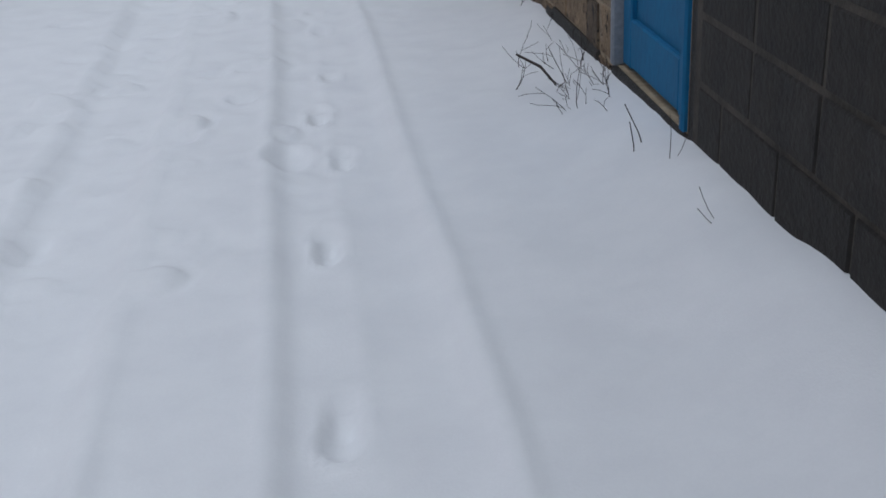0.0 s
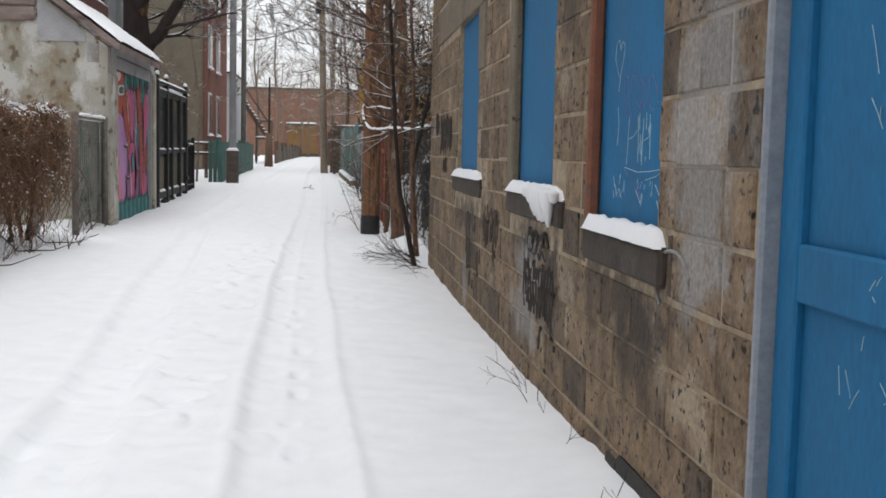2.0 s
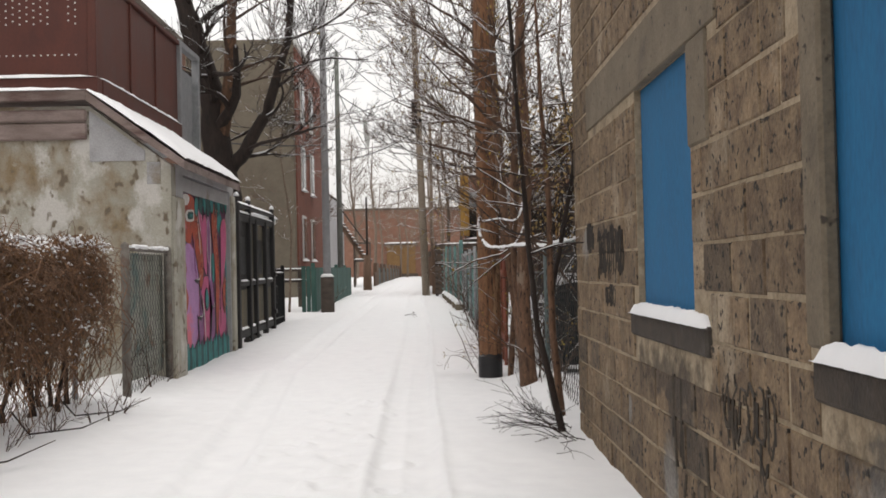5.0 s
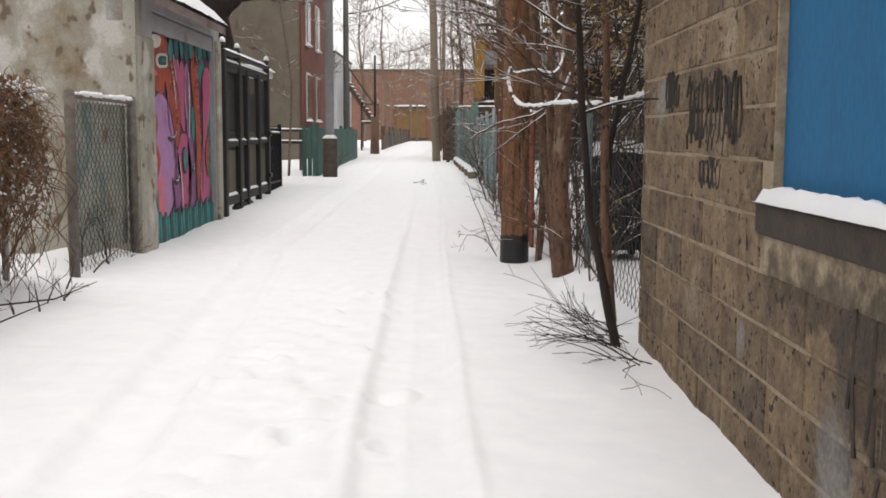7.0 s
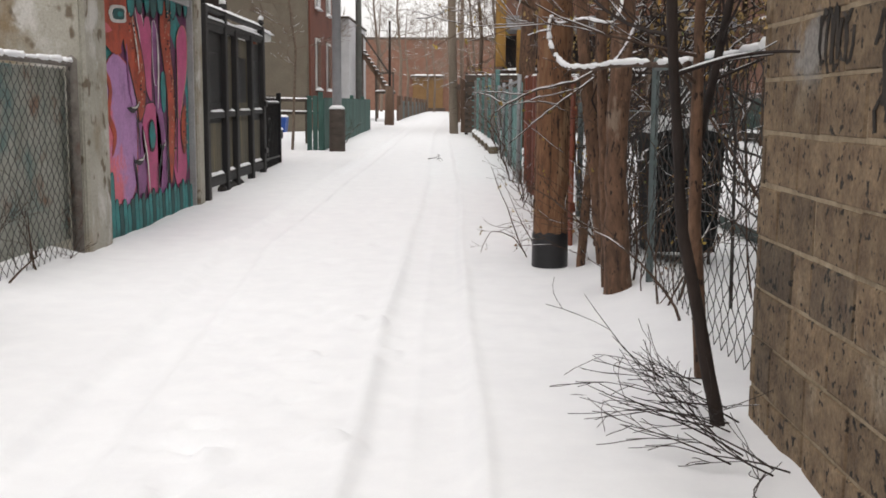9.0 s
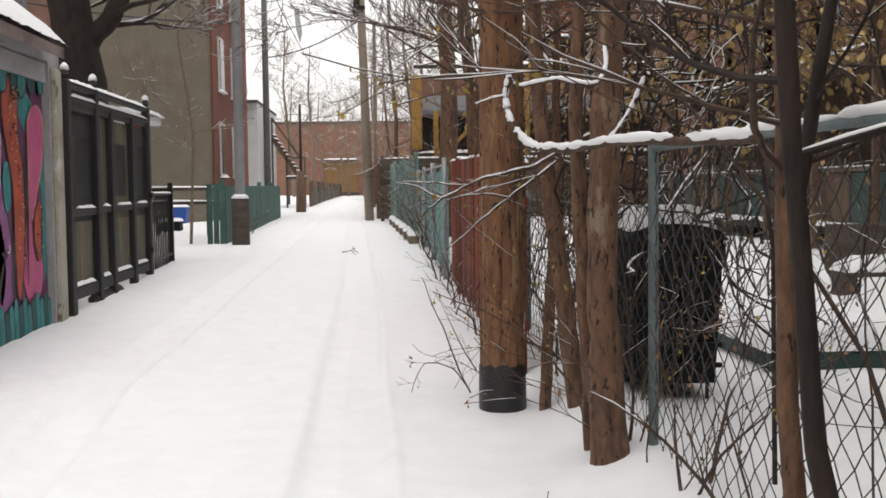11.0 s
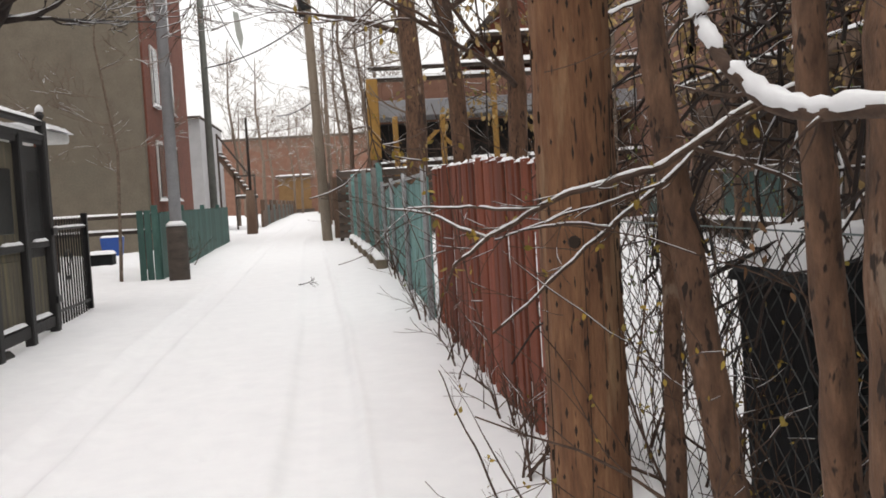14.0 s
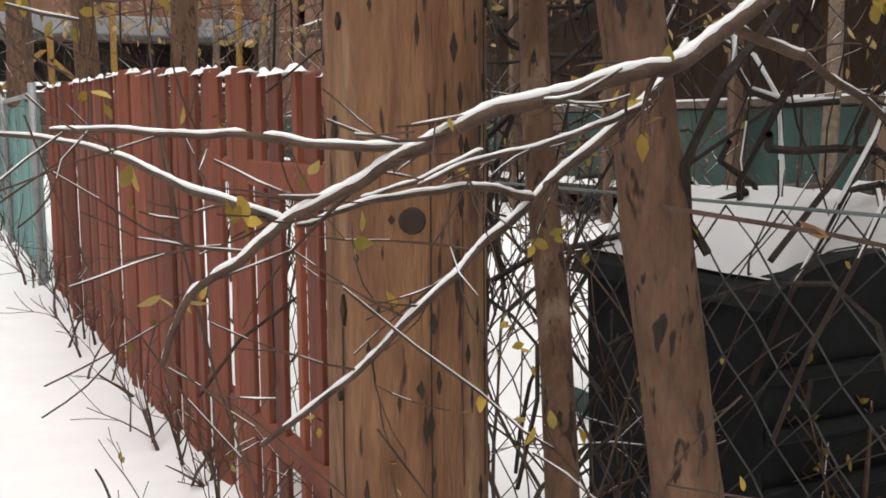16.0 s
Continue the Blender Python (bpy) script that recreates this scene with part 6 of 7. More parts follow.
part("upper_house", Mesh().slab([(3.9, 46, 0.2), (3.9, 46, 5.4), (6.2, 46, 8.0), (12, 46, 8.0), (12, 46, 0.2)], (0, 8, 0)), BRICK, yh)
part("upper_roof", Mesh().slab([(3.6, 45.7, 5.3), (3.6, 45.7, 5.5), (6.2, 45.7, 8.3), (12, 45.7, 8.3), (12, 45.7, 8.05), (6.25, 45.7, 8.05)], (0, 8.4, 0)), GREYWOOD, yh)
part("roof_snow", snow_cap(Mesh(), 6.2, 12, 45.6, 47, 8.3, 0.12, 4), SNOW, yh, "", True)
for z in (5.3, 6.1):
    part("balcony", Mesh().box(4.2, 9.0, 44.6, 46.0, z, z + 0.12, 0.02), GREYWOOD, yh, "grey timber balcony")
    part("deck_snow", snow_cap(Mesh(), 4.2, 9.0, 44.55, 44.9, z + 0.12, 0.08, int(z * 7)), SNOW, yh, "", True)
sf = thing("slat_fence", (1.2, 39.5, 0.3), "grey horizontal slat fence in front of the gallery", "fence")
for k in range(9):
    part("slat", Mesh().box(-0.2, 6.5, 39.4, 39.44, 0.45 + 0.19 * k, 0.6 + 0.19 * k, 0.006), GREYWOOD, sf)
for x in (-0.2, 1.4, 3.0, 4.6, 6.2):
    part("post", Mesh().box(x, x + 0.1, 39.45, 39.55, 0.2, 2.2, 0.01), GREYWOOD, sf)
part("top_snow", snow_cap(Mesh(), -0.2, 6.5, 39.38, 39.5, 2.13, 0.04, 3), SNOW, sf, "", True)
sh = thing("board_wall", (-0.1, 43, 0.3), "brown board fence wall beside the far pole", "fence")
for k in range(16):
    part("board", Mesh().box(-0.32 + 0.002 * k, -0.28, 41.9 + 0.8 * k, 42.65 + 0.8 * k, 0.25, 2.1, 0.01), BROWNWOOD, sh)
part("end_board", Mesh().box(-0.3, 0.45, 41.85, 41.9, 0.25, 2.05, 0.01), BROWNWOOD, sh)

# ---------- far poles and cables ----------
def line_pole(at, r, h, label, material=POLEGREY, lean=0.0):
    x, y, z = at
    p = thing("line_pole", at, label, "utility pole", "line poles")
    part("shaft", Mesh().tube([(x, y, z - 0.2), (x + lean * 0.5, y, z + h * 0.5), (x + lean, y, z + h)], [r, r * 0.88, r * 0.72], 14), material, p, "", True)
    return p


lp = line_pole((-2.88, 30.0, 0.25), 0.1, 9, "grey steel lamp pole standing in a concrete footing", mat("grey_steel_pole", (0.24, 0.24, 0.25), (0.33, 0.33, 0.34), 0.6, 5, 0.15))
part("footing", Mesh().tube([(-2.88, 30, 0.0), (-2.88, 30, 1.1), (-2.88, 30, 1.16)], [0.17, 0.165, 0.14], 20), GREYWOOD, lp, "rough dark pole footing", True)
part("footing_snow", Mesh().tube([(-2.88, 30, 1.14), (-2.88, 30, 1.18), (-2.88, 30, 1.22)], [0.17, 0.15, 0.1], 20), SNOW, lp, "", True)
line_pole((-3.87, 45.0, 0.33), 0.115, 9.5, "slim grey-green cable pole", mat("green_grey_pole", (0.13, 0.14, 0.125), (0.2, 0.21, 0.19), 0.8, 5, 0.2))
fp = line_pole((-0.52, 40.6, 0.33), 0.135, 10, "pale wooden cable pole with a dark transformer bracket", mat("pale_pole_wood", (0.24, 0.19, 0.14), (0.34, 0.28, 0.22), 0.85, 5, 0.4, stretch=(1, 1, 0.2)), -0.25)
part("bracket", Mesh().tube([(-0.8, 40.5, 6.2), (-0.8, 40.5, 7.2)], 0.1, 10).box(-0.8, -0.55, 40.4, 40.5, 6.4, 6.5, 0.01), IRONSHADE, fp, "dark equipment box")
line_pole((-3.2, 51, 0.37), 0.06, 4.2, "thin dark pole by the far fence", BARKDARK)
line_pole((-3.15, 50, 0.37), 0.2, 1.6, "stout brown post at the far fence", BROWNWOOD)
line_pole((-0.3, 62, 0.4), 0.11, 9, "further wooden cable pole", HAZEBARK)


def cable(a, b, sag, r=0.014):
    a, b = Vector(a), Vector(b)
    c = thing("cable", a, "thin dark overhead cable between poles", "cable", "overhead cables")
    part("line", Mesh().tube([tuple(a.lerp(b, k / 14) - Vector((0, 0, sag * 4 * (k / 14) * (1 - k / 14)))) for k in range(15)], r, 4), CABLE, c)


cable((-2.93, 30, 6.0), (-0.75, 40.6, 6.3), 0.3)
cable((-2.93, 30, 7.2), (-0.75, 40.6, 7.0), 0.35)
cable((-3.87, 45, 5.6), (-0.75, 40.6, 6.1), 0.2, 0.02)
cable((-3.87, 45, 7.4), (-0.75, 40.6, 7.6), 0.2)
cable((-3.87, 45, 6.4), (-6.0, 38, 6.6), 0.2)
cable((-0.75, 40.6, 7.9), (0.42, 16, 8.3), 0.5)
cable((-0.75, 40.6, 8.4), (0.42, 16, 8.7), 0.5)
cable((-2.93, 30, 4.4), (-9, 24, 4.8), 0.3)
cable((-3.4, 80, 7), (-0.3, 62, 6.5), 0.3, 0.03)
cable((-3.87, 45, 8.4), (-3.4, 80, 8.4), 0.6, 0.02)
rag = thing("hanging_rag", (-2.6, 42.5, 6.6), "pale rag hanging from an overhead cable", "rag")
part("cloth", Mesh().slab([(-2.75, 42.8, 6.85), (-2.6, 42.8, 6.8), (-2.5, 42.8, 6.1), (-2.58, 42.8, 5.75), (-2.7, 42.8, 6.2)], (0, 0.03, 0)), mat("pale_cloth", (0.45, 0.48, 0.45), (0.58, 0.6, 0.57), 0.9, 6, 0.3), rag)

# ---------- far left: stucco and brick building, green fence ----------
tall = thing("apartment_building", (-9, 46, 0), "tall building with a blank grey-brown stucco flank and red brick rear", "building")
part("flank", Mesh().box(-16, -4.93, 40, 40.3, 0, 9.3, 0.02), STUCCO, tall, "blank stucco flank wall")
part("rear_wall", Mesh().box(-5.3, -4.88, 40.3, 48.3, 0, 9.1, 0.02), BRICK, tall, "red brick rear wall")
part("body", Mesh().box(-16, -5.3, 40.3, 48.3, 0, 9.1, 0.02), STUCCO, tall)
part("parapet", Mesh().box(-5.4, -4.8, 40.32, 48.3, 9.1, 9.35, 0.02), WHITEPAINT, tall)
for y in (41.3, 44.0):
    for z in (1.7, 4.2, 6.6):
        w = part("window", Mesh().box(-4.88, -4.82, y, y + 0.95, z, z + 1.6, 0.02), WHITEPAINT, tall, "white window with a snowy sill")
        part("pane", Mesh().box(-4.82, -4.8, y + 0.08, y + 0.87, z + 0.08, z + 1.5, 0.01), GLASS, w)
        part("window_snow", snow_cap(Mesh(), -4.88, -4.73, y - 0.05, y + 1.0, z - 0.02, 0.08, int(z)), SNOW, w, "", True)
white_h = thing("white_house", (-5, 58, 0.4), "small pale grey house behind the poles", "house")
part("wall", Mesh().box(-9, -5.15, 54, 62, 0.3, 4.9, 0.02), mat("pale_siding", (0.45, 0.45, 0.46), (0.55, 0.55, 0.56), 0.8, 2, 0.2), white_h)
part("roof", Mesh().box(-9.2, -5.1, 53.8, 62.2, 4.9, 4.98, 0.02), GREYWOOD, white_h)
part("roof_snow", snow_cap(Mesh(), -9.2, -5.1, 53.8, 62.2, 4.98, 0.08, 5), SNOW, white_h, "", True)
stair = thing("outdoor_stair", (-3.9, 60, 0.4), "dark timber outdoor stair with snowy treads", "stair")
for k in range(10):
    x, z = -4.75 + 0.11 * k, 3.6 - 0.17 * k
    part("tread", Mesh().box(x, x + 0.13, 56, 57, z, z + 0.05, 0.01), GREYWOOD, stair)
    part("tread_snow", snow_cap(Mesh(), x, x + 0.13, 55.97, 57, z + 0.05, 0.04, k), SNOW, stair, "", True)
for dy in (0.0, 0.95):
    part("side", Mesh().slab([(-4.8, 56 + dy, 3.4), (-4.8, 56 + dy, 3.62), (-3.6, 56 + dy, 1.9), (-3.6, 56 + dy, 1.65)], (0, 0.05, 0)), BROWNWOOD, stair)
    part("handrail", Mesh().slab([(-4.8, 56 + dy, 4.35), (-4.8, 56 + dy, 4.42), (-3.6, 56 + dy, 2.7), (-3.6, 56 + dy, 2.63)], (0, 0.05, 0)), GREYWOOD, stair)
part("landing", Mesh().box(-4.2, -3.35, 56, 57.2, 1.75, 1.86, 0.02), GREYWOOD, stair)
part("landing_snow", snow_cap(Mesh(), -4.2, -3.35, 55.97, 57.2, 1.86, 0.06, 3), SNOW, stair, "", True)
part("landing_rail", Mesh().box(-4.2, -3.35, 56, 56.06, 2.62, 2.7, 0.01), GREYWOOD, stair)
for x in (-4.8, -4.2, -3.42):
    part("post", Mesh().box(x, x + 0.08, 56, 56.08, 0.3, 2.7 if x > -4.5 else 4.4, 0.01), GREYWOOD, stair)

gf = thing("green_fence", (-3.5, 38, 0.3), "green painted board fence along the far alley", "fence")
for k in range(64):
    y = 30.4 + 14.0 * k / 64
    part("board", Mesh().box(-3.22 - 0.016 * k * 0.22, -3.195 - 0.016 * k * 0.22, y, y + 0.19, rise(y) - 0.05, 1.28 + 0.02 * (k % 2) + rise(y) * 0.3, 0.004), TEALWOOD, gf)
for k in range(3):
    x = -3.56 + 0.12 * k
    part("board", Mesh().box(x, x + 0.105, 30.36, 30.385, 0.2, 1.42, 0.004), TEALWOOD, gf)
for y in (30.4, 34, 38, 42):
    part("post", Mesh().box(-3.33 - 0.016 * (y - 30.4), -3.23 - 0.016 * (y - 30.4), y, y + 0.09, 0.1, 1.5, 0.01), TEALWOOD, gf)
bush = thicket("scrub", -3.4, -3.1, 31.5, 34, 26, 0.6, "dry grass clump at the green fence", 85)
yr = thing("yard_railing", (-6, 33, 0.3), "long snowy grey yard railing", "railing")
for z in (1.0, 1.3):
    part("rail", Mesh().box(-12, -3.6, 33.0, 33.06, z, z + 0.07, 0.01), GREYWOOD, yr)
    part("rail_snow", snow_cap(Mesh(), -12, -3.6, 32.98, 33.08, z + 0.07, 0.045, int(z * 10)), SNOW, yr, "", True)
for k in range(6):
    part("post", Mesh().box(-12 + 1.6 * k, -11.9 + 1.6 * k, 33.06, 33.14, 0.2, 1.45, 0.01), GREYWOOD, yr)
bb = thing("recycling_bin", (-5.2, 36, 0.3), "blue plastic recycling bin in the snowy yard", "bin")
part("body", Mesh().slab([(-5.32, 36, 0.5), (-4.98, 36, 0.5), (-4.93, 36, 0.9), (-5.37, 36, 0.9)], (0, 0.45, 0)), BLUEPLASTIC, bb)
part("snow_cap", snow_cap(Mesh(), -5.37, -4.93, 36, 36.45, 0.9, 0.06, 3), SNOW, bb, "", True)
cr2 = thing("black_crate", (-5.1, 34.6, 0.3), "black crate topped with snow in the yard", "crate")
part("body", Mesh().box(-5.35, -4.85, 34.6, 35.0, 0.25, 0.6, 0.02), BINBLACK, cr2)
part("snow_cap", snow_cap(Mesh(), -5.37, -4.83, 34.58, 35.02, 0.6, 0.07, 4), SNOW, cr2, "", True)

# far fences and end building
ff = thing("far_fence", (-3.3, 68, 0.4), "brown board fences and sheds along the far alley", "fence")
for k in range(24):
    y = 58 + 1.7 * k
    h = 0.8 + 0.5 * ((k * 5) % 3) / 2
    part("panel", Mesh().box(-3.35 - 0.1 * (k % 2), -3.25, y, y + 1.85, 0.3, 0.4 + h, 0.02), (BROWNWOOD, BROWNWOOD, DARKGREEN)[k % 3], ff)
ff2 = thing("far_fence", (-0.3, 75, 0.4), "weathered brown board fences lining the far alley", "fence")
for k in range(20):
    y = 55 + 2.0 * k
    part("panel", Mesh().box(-0.5 - 0.02 * k, -0.35 - 0.02 * k, y, y + 1.95, 0.3, 1.9 + 0.3 * (k % 2), 0.02), (BROWNWOOD, GREYWOOD)[k % 2], ff2)
endb = thing("end_building", (-3.5, 100, 0.5), "low brick building closing the alley, with an ochre boarded entrance", "building")
part("wall", Mesh().box(-16, 8, 100, 110, 0, 6.8, 0.03), BRICKHAZE, endb)
part("coping", Mesh().box(-16, 8, 99.9, 100.2, 6.8, 7.0, 0.03), GREYWOOD, endb)
part("boarded_entrance", Mesh().box(-4.5, -1.9, 99.85, 100.0, 0.4, 3.6, 0.02), ORANGEDOOR, endb, "ochre boarded entrance")
part("entrance_base", Mesh().box(-4.7, -1.7, 99.7, 99.85, 0.4, 1.0, 0.02), GREYWOOD, endb)
part("canopy", Mesh().box(-4.7, -1.7, 99.3, 100.0, 3.6, 3.75, 0.02), GREYWOOD, endb)
part("canopy_snow", snow_cap(Mesh(), -4.7, -1.7, 99.3, 100.0, 3.75, 0.12, 3), SNOW, endb, "", True)
lh = thing("rear_house", (-11, 28, 0), "orange brick rear house behind the terrace", "house")
part("wall", Mesh().box(-16, -7.2, 24, 34, 0, 7.6, 0.03), BRICKHAZE, lh)
part("roof", Mesh().box(-16.2, -7.0, 23.8, 34.2, 7.6, 7.8, 0.03), GREYWOOD, lh)
for x in (-9.0, -11.5):
    w = part("window", Mesh().box(x, x + 1.1, 23.95, 24.0, 5.2, 6.8, 0.02), WHITEPAINT, lh)
    part("pane", Mesh().box(x + 0.1, x + 1.0, 23.92, 23.95, 5.3, 6.7, 0.01), GLASS, w)
bw = thing("rear_house", (-8, -8, 0), "plain brick house closing the alley behind", "house")
part("wall", Mesh().box(-16, 8, -22, -16, 0, 7, 0.03), BRICKHAZE, bw)
lw = thing("rear_house", (-12, 5, 0), "brick house beyond the hedge", "house")
part("wall", Mesh().box(-18, -11, -14, 14, 0, 7, 0.03), BRICKHAZE, lw)

# ---------- scrawls on the wall and boards ----------
def scrawl(name, strokes, material, parent, width=0.006, label=""):
    m = Mesh()
    for pts in strokes:
        m.tube(pts, width, 4)
    return part(name, m, material, parent, label)


sr = random.Random(101)


def loops(y, z, w, h, n, x, wild=0.4):
    out = []
    for k in range(n):
        y0 = y - w * (k + 0.5) / n
        a0, pts = sr.uniform(0, 6), []
        for q in range(9):
            a = a0 + q * sr.uniform(0.5, 0.8)
            pts.append((x, y0 + w / n * 0.6 * math.cos(a) * sr.uniform(0.6, 1.2), z + h * 0.5 * math.sin(a) * sr.uniform(0.7, 1.1)))
        out.append(pts)
    return out


def ticks(y, z, w, h, n, x, lean=0.9):
    """Short rubbed strokes."""
    out = []
    for k in range(n):
        y0, z0, ln = y - w * sr.random(), z + h * sr.uniform(-0.5, 0.5), h * sr.uniform(0.15, 0.5)
        ln, le = ln * sr.choice((0.5, 1.0, 1.0)), sr.gauss(0, lean)
        out.append([(x, y0, z0), (x, y0 - ln * le * 0.45, z0 + ln * 0.5), (x, y0 - ln * le, z0 + ln)])
    return out


XB = WX + 0.0415
def line(pts, x):
    return [(x, y, z) for y, z in pts]


heart = [(4.78, 1.45), (4.84, 1.52), (4.83, 1.58), (4.79, 1.59), (4.77, 1.55), (4.75, 1.58), (4.72, 1.57), (4.72, 1.53), (4.76, 1.46), (4.78, 1.4)]
scrawl("chalk_marks", [line(heart, XB), line([(4.62, 1.3), (4.63, 1.21), (4.64, 1.13)], XB), line([(4.62, 1.22), (4.56, 1.23), (4.52, 1.25)], XB), line([(4.51, 1.3), (4.5, 1.22), (4.5, 1.14)], XB),
                       line([(4.44, 1.29), (4.45, 1.2), (4.45, 1.13)], XB), line([(4.46, 1.21), (4.4, 1.22), (4.36, 1.23)], XB), line([(4.37, 1.3), (4.36, 1.21), (4.36, 1.15)], XB),
                       line([(4.66, 1.12), (4.5, 1.105), (4.36, 1.11), (4.2, 1.12), (4.28, 1.095), (4.4, 1.08)], XB), line([(4.78, 1.34), (4.76, 1.28), (4.775, 1.2)], XB)]
       + ticks(4.5, 1.21, 0.06, 0.14, 8, XB, 0.15) + ticks(4.42, 1.21, 0.07, 0.14, 8, XB, 0.15) + ticks(4.8, 1.04, 0.16, 0.1, 12, XB) + ticks(4.5, 1.03, 0.28, 0.09, 16, XB) + ticks(4.8, 2.0, 0.4, 0.16, 8, XB, 0.1), CHALK, w1, 0.0016, "pale chalk scrawl with a heart")
PINKCHALK = mat("pink_chalk", (0.12, 0.16, 0.36), (0.2, 0.2, 0.4), 0.95, 30, 0.1)
scrawl("chalk_marks", loops(4.72, 1.38, 0.5, 0.14, 6, XB) + ticks(4.65, 1.06, 0.2, 0.1, 6, XB), PINKCHALK, w1, 0.0014, "faint pink chalk scrawl")
scrawl("chalk_marks", ticks(3.05, 1.7, 0.4, 0.2, 12, WX + 0.044) + ticks(3.0, 0.72, 0.4, 0.16, 12, WX + 0.044) + ticks(2.85, 0.9, 0.2, 0.06, 5, WX + 0.0215) + ticks(2.9, 1.25, 0.3, 0.2, 6, WX + 0.044), CHALK, door, 0.0014, "pale chalk scrawl")
XW = WX - 0.001
SPRAYBLACK = mat("black_spray_scrawl", (0.022, 0.019, 0.017), (0.06, 0.05, 0.042), 0.8, 12, 0.1)
low = loops(6.38, 0.5, 0.75, 0.26, 11, XW) + loops(6.3, 0.72, 0.5, 0.14, 4, XW)
scrawl("graffiti", low + ticks(6.2, 0.3, 0.7, 0.2, 8, XW, 0.2), SPRAYBLACK, block_wall, 0.0075, "dark unreadable spray scrawl")
high = loops(11.02, 1.34, 0.95, 0.34, 12, XW) + ticks(11.0, 1.25, 0.9, 0.4, 7, XW, 0.6) + loops(10.72, 1.06, 0.36, 0.14, 5, XW) + loops(11.5, 1.45, 0.3, 0.2, 5, XW)
scrawl("graffiti", high, SPRAYBLACK, block_wall, 0.0065)
scrawl("graffiti", loops(7.95, 0.7, 0.6, 0.24, 6, XW) + ticks(8.0, 0.6, 0.6, 0.3, 10, XW, 0.3), SPRAYDARK, block_wall, 0.006)
scrawl("graffiti", ticks(8.9, 0.4, 0.9, 0.45, 8, XW, 0.12) + [line([(8.83, 0.73), (8.83, 0.5), (8.8, 0.3)], XW), line([(8.68, 0.72), (8.69, 0.5), (8.72, 0.36)], XW)], SPRAYDARK, block_wall, 0.007)
scrawl("graffiti", [[(XW, 3.95 - 0.16 * math.cos(a / 3), 0.78 + 0.1 * math.sin(a / 3)) for a in range(13)]] + loops(6.3, 0.62, 0.4, 0.25, 3, XW), SPRAYGREY, block_wall, 0.006, "grey spray loop")

# ---------- the blocks of the wall, one by one ----------
block_meshes = {}


def block_mesh(w, h, k):
    """A chamfered block face, a little uneven; alike blocks share it."""
    w = round(w * 50) / 50
    key = (w, h, k)
    if key not in block_meshes:
        r = random.Random(k * 97 + int(w * 50))
        m = Mesh()
        vs = []
        for d, inset in ((0.0, 0.007), (0.007, 0.0), (0.03, 0.0)):
            for y, z in ((0, 0), (w, 0), (w, h), (0, h)):
                j = lambda: r.uniform(-0.003, 0.003) if d < 0.02 else 0
                vs.append((d + (r.uniform(-0.002, 0.002) if d == 0 else 0), y + (inset if y == 0 else -inset) + j(), z + (inset if z == 0 else -inset) + j()))
        fs = [(0, 3, 2, 1)]
        for a in (0, 4):
            fs += [(a + i, a + (i + 1) % 4, a + 4 + (i + 1) % 4, a + 4 + i) for i in range(4)]
        m.add(vs, fs)
        block_meshes[key] = m.data("block", BLOCK_DAMP if k >= 10 else BLOCK)
    return block_meshes[key]


BLOCKED = [(o[0], o[1], o[2] - 0.16, o[3]) for o in OPEN]
BLOCKED[0] = (2.38, 3.32, -0.3, 2.16)
for i, o in enumerate(OPEN[1:]):
    BLOCKED[i + 1] = (o[0] - 0.0, o[1] + 0.0, o[2] - 0.02, o[3])
EXTRA = [(LINT[1][0], LINT[1][1], 2.09, 2.39), (LINT[2][0], LINT[2][1], 2.11, 2.39), (LINT[3][0], LINT[3][1], 2.215, 2.525), (6.88, 7.0, 0.985, 2.11), (8.1, 8.42, 1.75, 2.215),
         *[(a, b, o[2] - 0.15, o[2]) for (a, b), o in zip(SILLS, OPEN[1:])]]
far, dark = Mesh(), Mesh()
br = random.Random(7)
count = 0
JOINT = 0.012
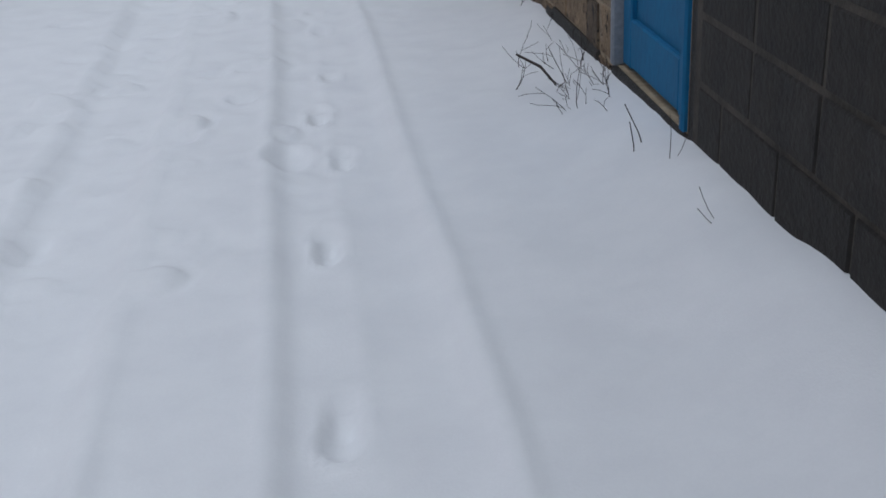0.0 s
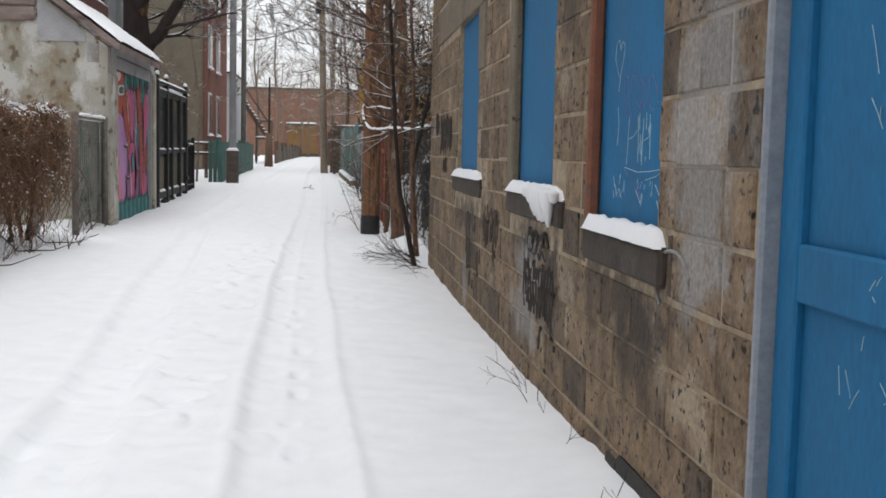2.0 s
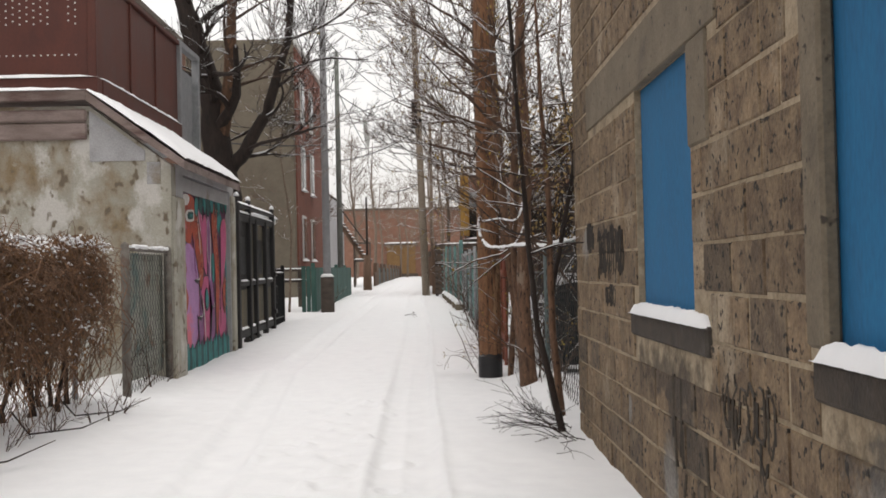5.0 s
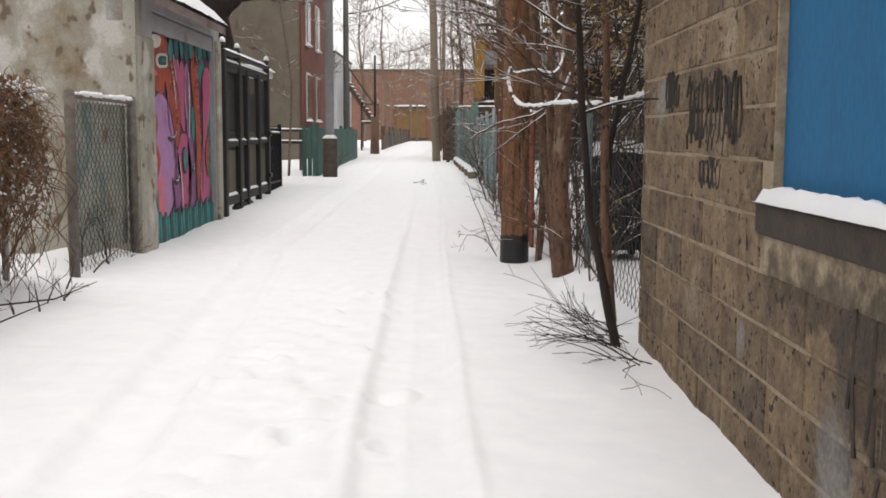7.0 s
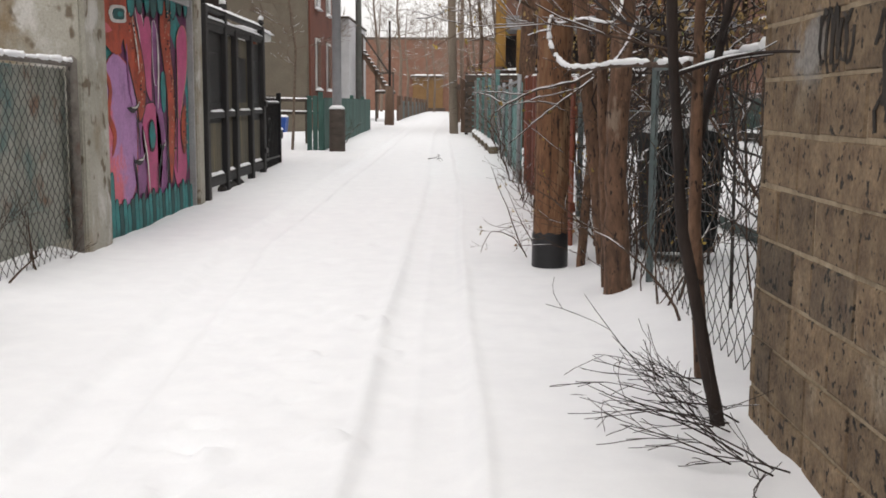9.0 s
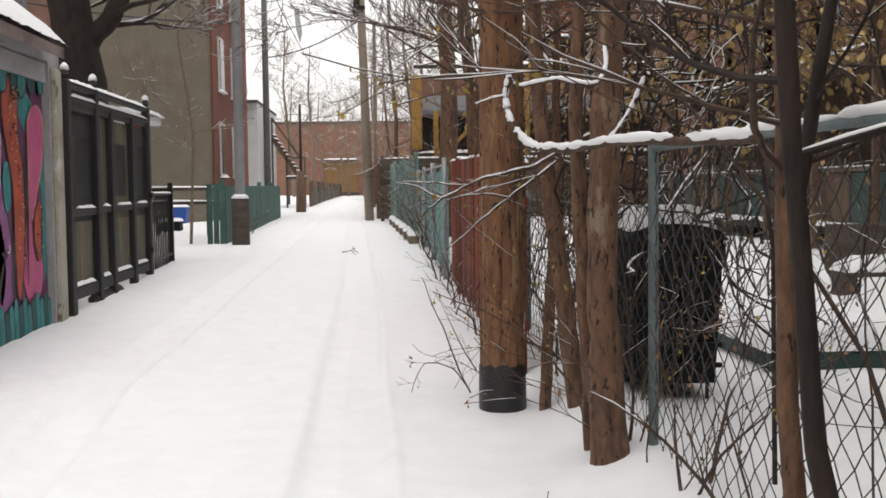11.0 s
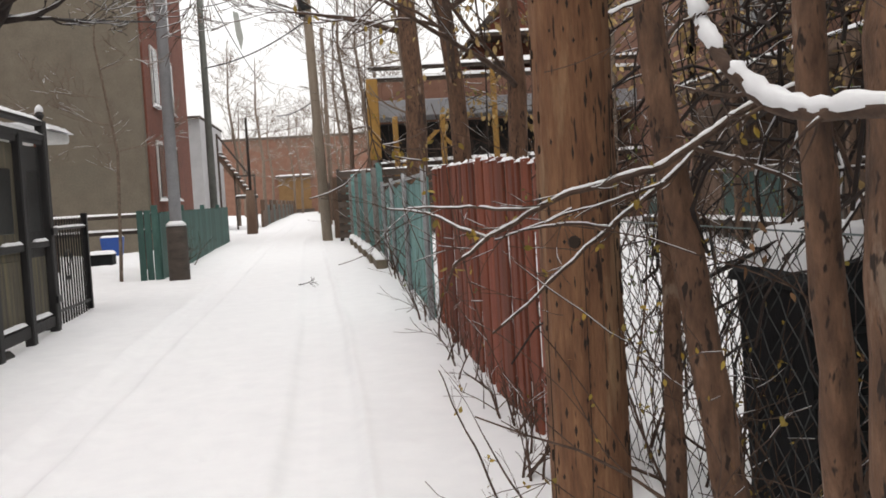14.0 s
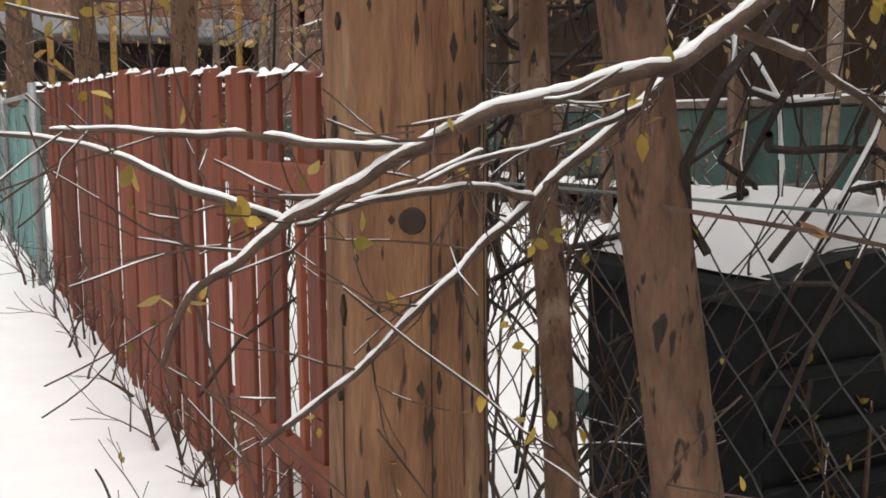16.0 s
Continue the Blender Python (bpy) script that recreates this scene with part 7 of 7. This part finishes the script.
for row in range(-1, 19):
    z0, z1 = 0.112 + row * COURSE, 0.112 + (row + 1) * COURSE
    z1 = min(z1, ROOF)
    y = -7.0 + (BLEN / 2 if row % 2 else 0)
    edges = []
    while y < CORNER:
        step = BLEN * (0.5 if br.random() < 0.13 else 1)
        edges.append((max(y, -7.0), min(y + step, CORNER)))
        y += step
    for a, b in edges:
        spans = [(a, b)]
        for h in BLOCKED + EXTRA:
            if h[3] > z0 + 0.03 and h[2] < z1 - 0.03:
                nxt = []
                for s, e in spans:
                    if h[1] <= s or h[0] >= e:
                        nxt.append((s, e))
                    else:
                        if h[0] - s > 0.05:
                            nxt.append((s, h[0]))
                        if e - h[1] > 0.05:
                            nxt.append((h[1], e))
                spans = nxt
        for s, e in spans:
            w, h = e - s - JOINT, round(z1 - z0 - JOINT, 3)
            if w < 0.04:
                continue
            if row >= 0 and 2.2 < s and z1 < 2.4 and count < 300:
                ob = new("block", block_mesh(w, h, br.randint(0, 5) + (10 if br.random() < (0.4, 0.2, 0.06)[min(row, 2)] else 0)))
                ob.matrix_basis = Matrix.Translation((WX + br.uniform(-0.003, 0.004), s + JOINT / 2 + br.uniform(-0.003, 0.003), z0 + JOINT / 2 + br.uniform(-0.004, 0.004)))
                ob.parent = block_wall
                count += 1
            else:
                x = WX + br.uniform(-0.003, 0.004)
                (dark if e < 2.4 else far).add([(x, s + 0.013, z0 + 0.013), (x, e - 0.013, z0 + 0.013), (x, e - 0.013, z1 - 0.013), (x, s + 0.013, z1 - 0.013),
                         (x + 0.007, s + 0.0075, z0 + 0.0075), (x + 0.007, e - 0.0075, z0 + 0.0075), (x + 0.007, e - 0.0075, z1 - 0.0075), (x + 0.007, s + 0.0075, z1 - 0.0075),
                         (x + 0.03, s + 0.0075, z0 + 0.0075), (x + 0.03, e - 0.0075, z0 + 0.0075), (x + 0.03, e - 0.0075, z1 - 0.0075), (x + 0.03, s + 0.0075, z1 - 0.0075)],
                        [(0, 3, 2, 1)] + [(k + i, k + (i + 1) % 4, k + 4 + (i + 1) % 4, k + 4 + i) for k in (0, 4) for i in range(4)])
tagged(part("blocks", far, BLOCK_FAR, block_wall), "", "", "", "stuff")
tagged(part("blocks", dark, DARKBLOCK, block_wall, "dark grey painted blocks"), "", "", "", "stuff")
far2 = Mesh()
for row in range(-1, 19):
    z0, z1 = 0.112 + row * COURSE, min(0.112 + (row + 1) * COURSE, ROOF)
    x = WX - 0.2 + (BLEN / 2 if row % 2 else 0)
    while x < 9:
        a, b = max(x, WX + 0.012), min(x + BLEN, 9.0)
        if b - a > 0.05:
            far2.box(a + 0.004, b - 0.004, CORNER - 0.02, CORNER + br.uniform(-0.003, 0.003), z0 + 0.004, z1 - 0.004, 0.006)
        x += BLEN
tagged(part("blocks", far2, BLOCK_FAR, end_wall), "", "", "", "stuff")
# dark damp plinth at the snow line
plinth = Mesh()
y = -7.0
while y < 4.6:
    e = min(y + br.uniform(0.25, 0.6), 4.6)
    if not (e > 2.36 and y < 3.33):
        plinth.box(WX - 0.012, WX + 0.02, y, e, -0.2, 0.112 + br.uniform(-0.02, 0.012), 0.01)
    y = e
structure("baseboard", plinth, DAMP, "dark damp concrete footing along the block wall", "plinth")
part("pointing", Mesh().box(WX + 0.0065, WX + 0.03, -6.99, 2.378, 0.1, ROOF - 0.01, 0.001), mat("grey_pointing", (0.035, 0.03, 0.025), (0.09, 0.078, 0.064), 0.95, 9, 0.5, blotch=(0.05, 0.04, 0.033), blotch_scale=3), block_wall, "grey weathered pointing")
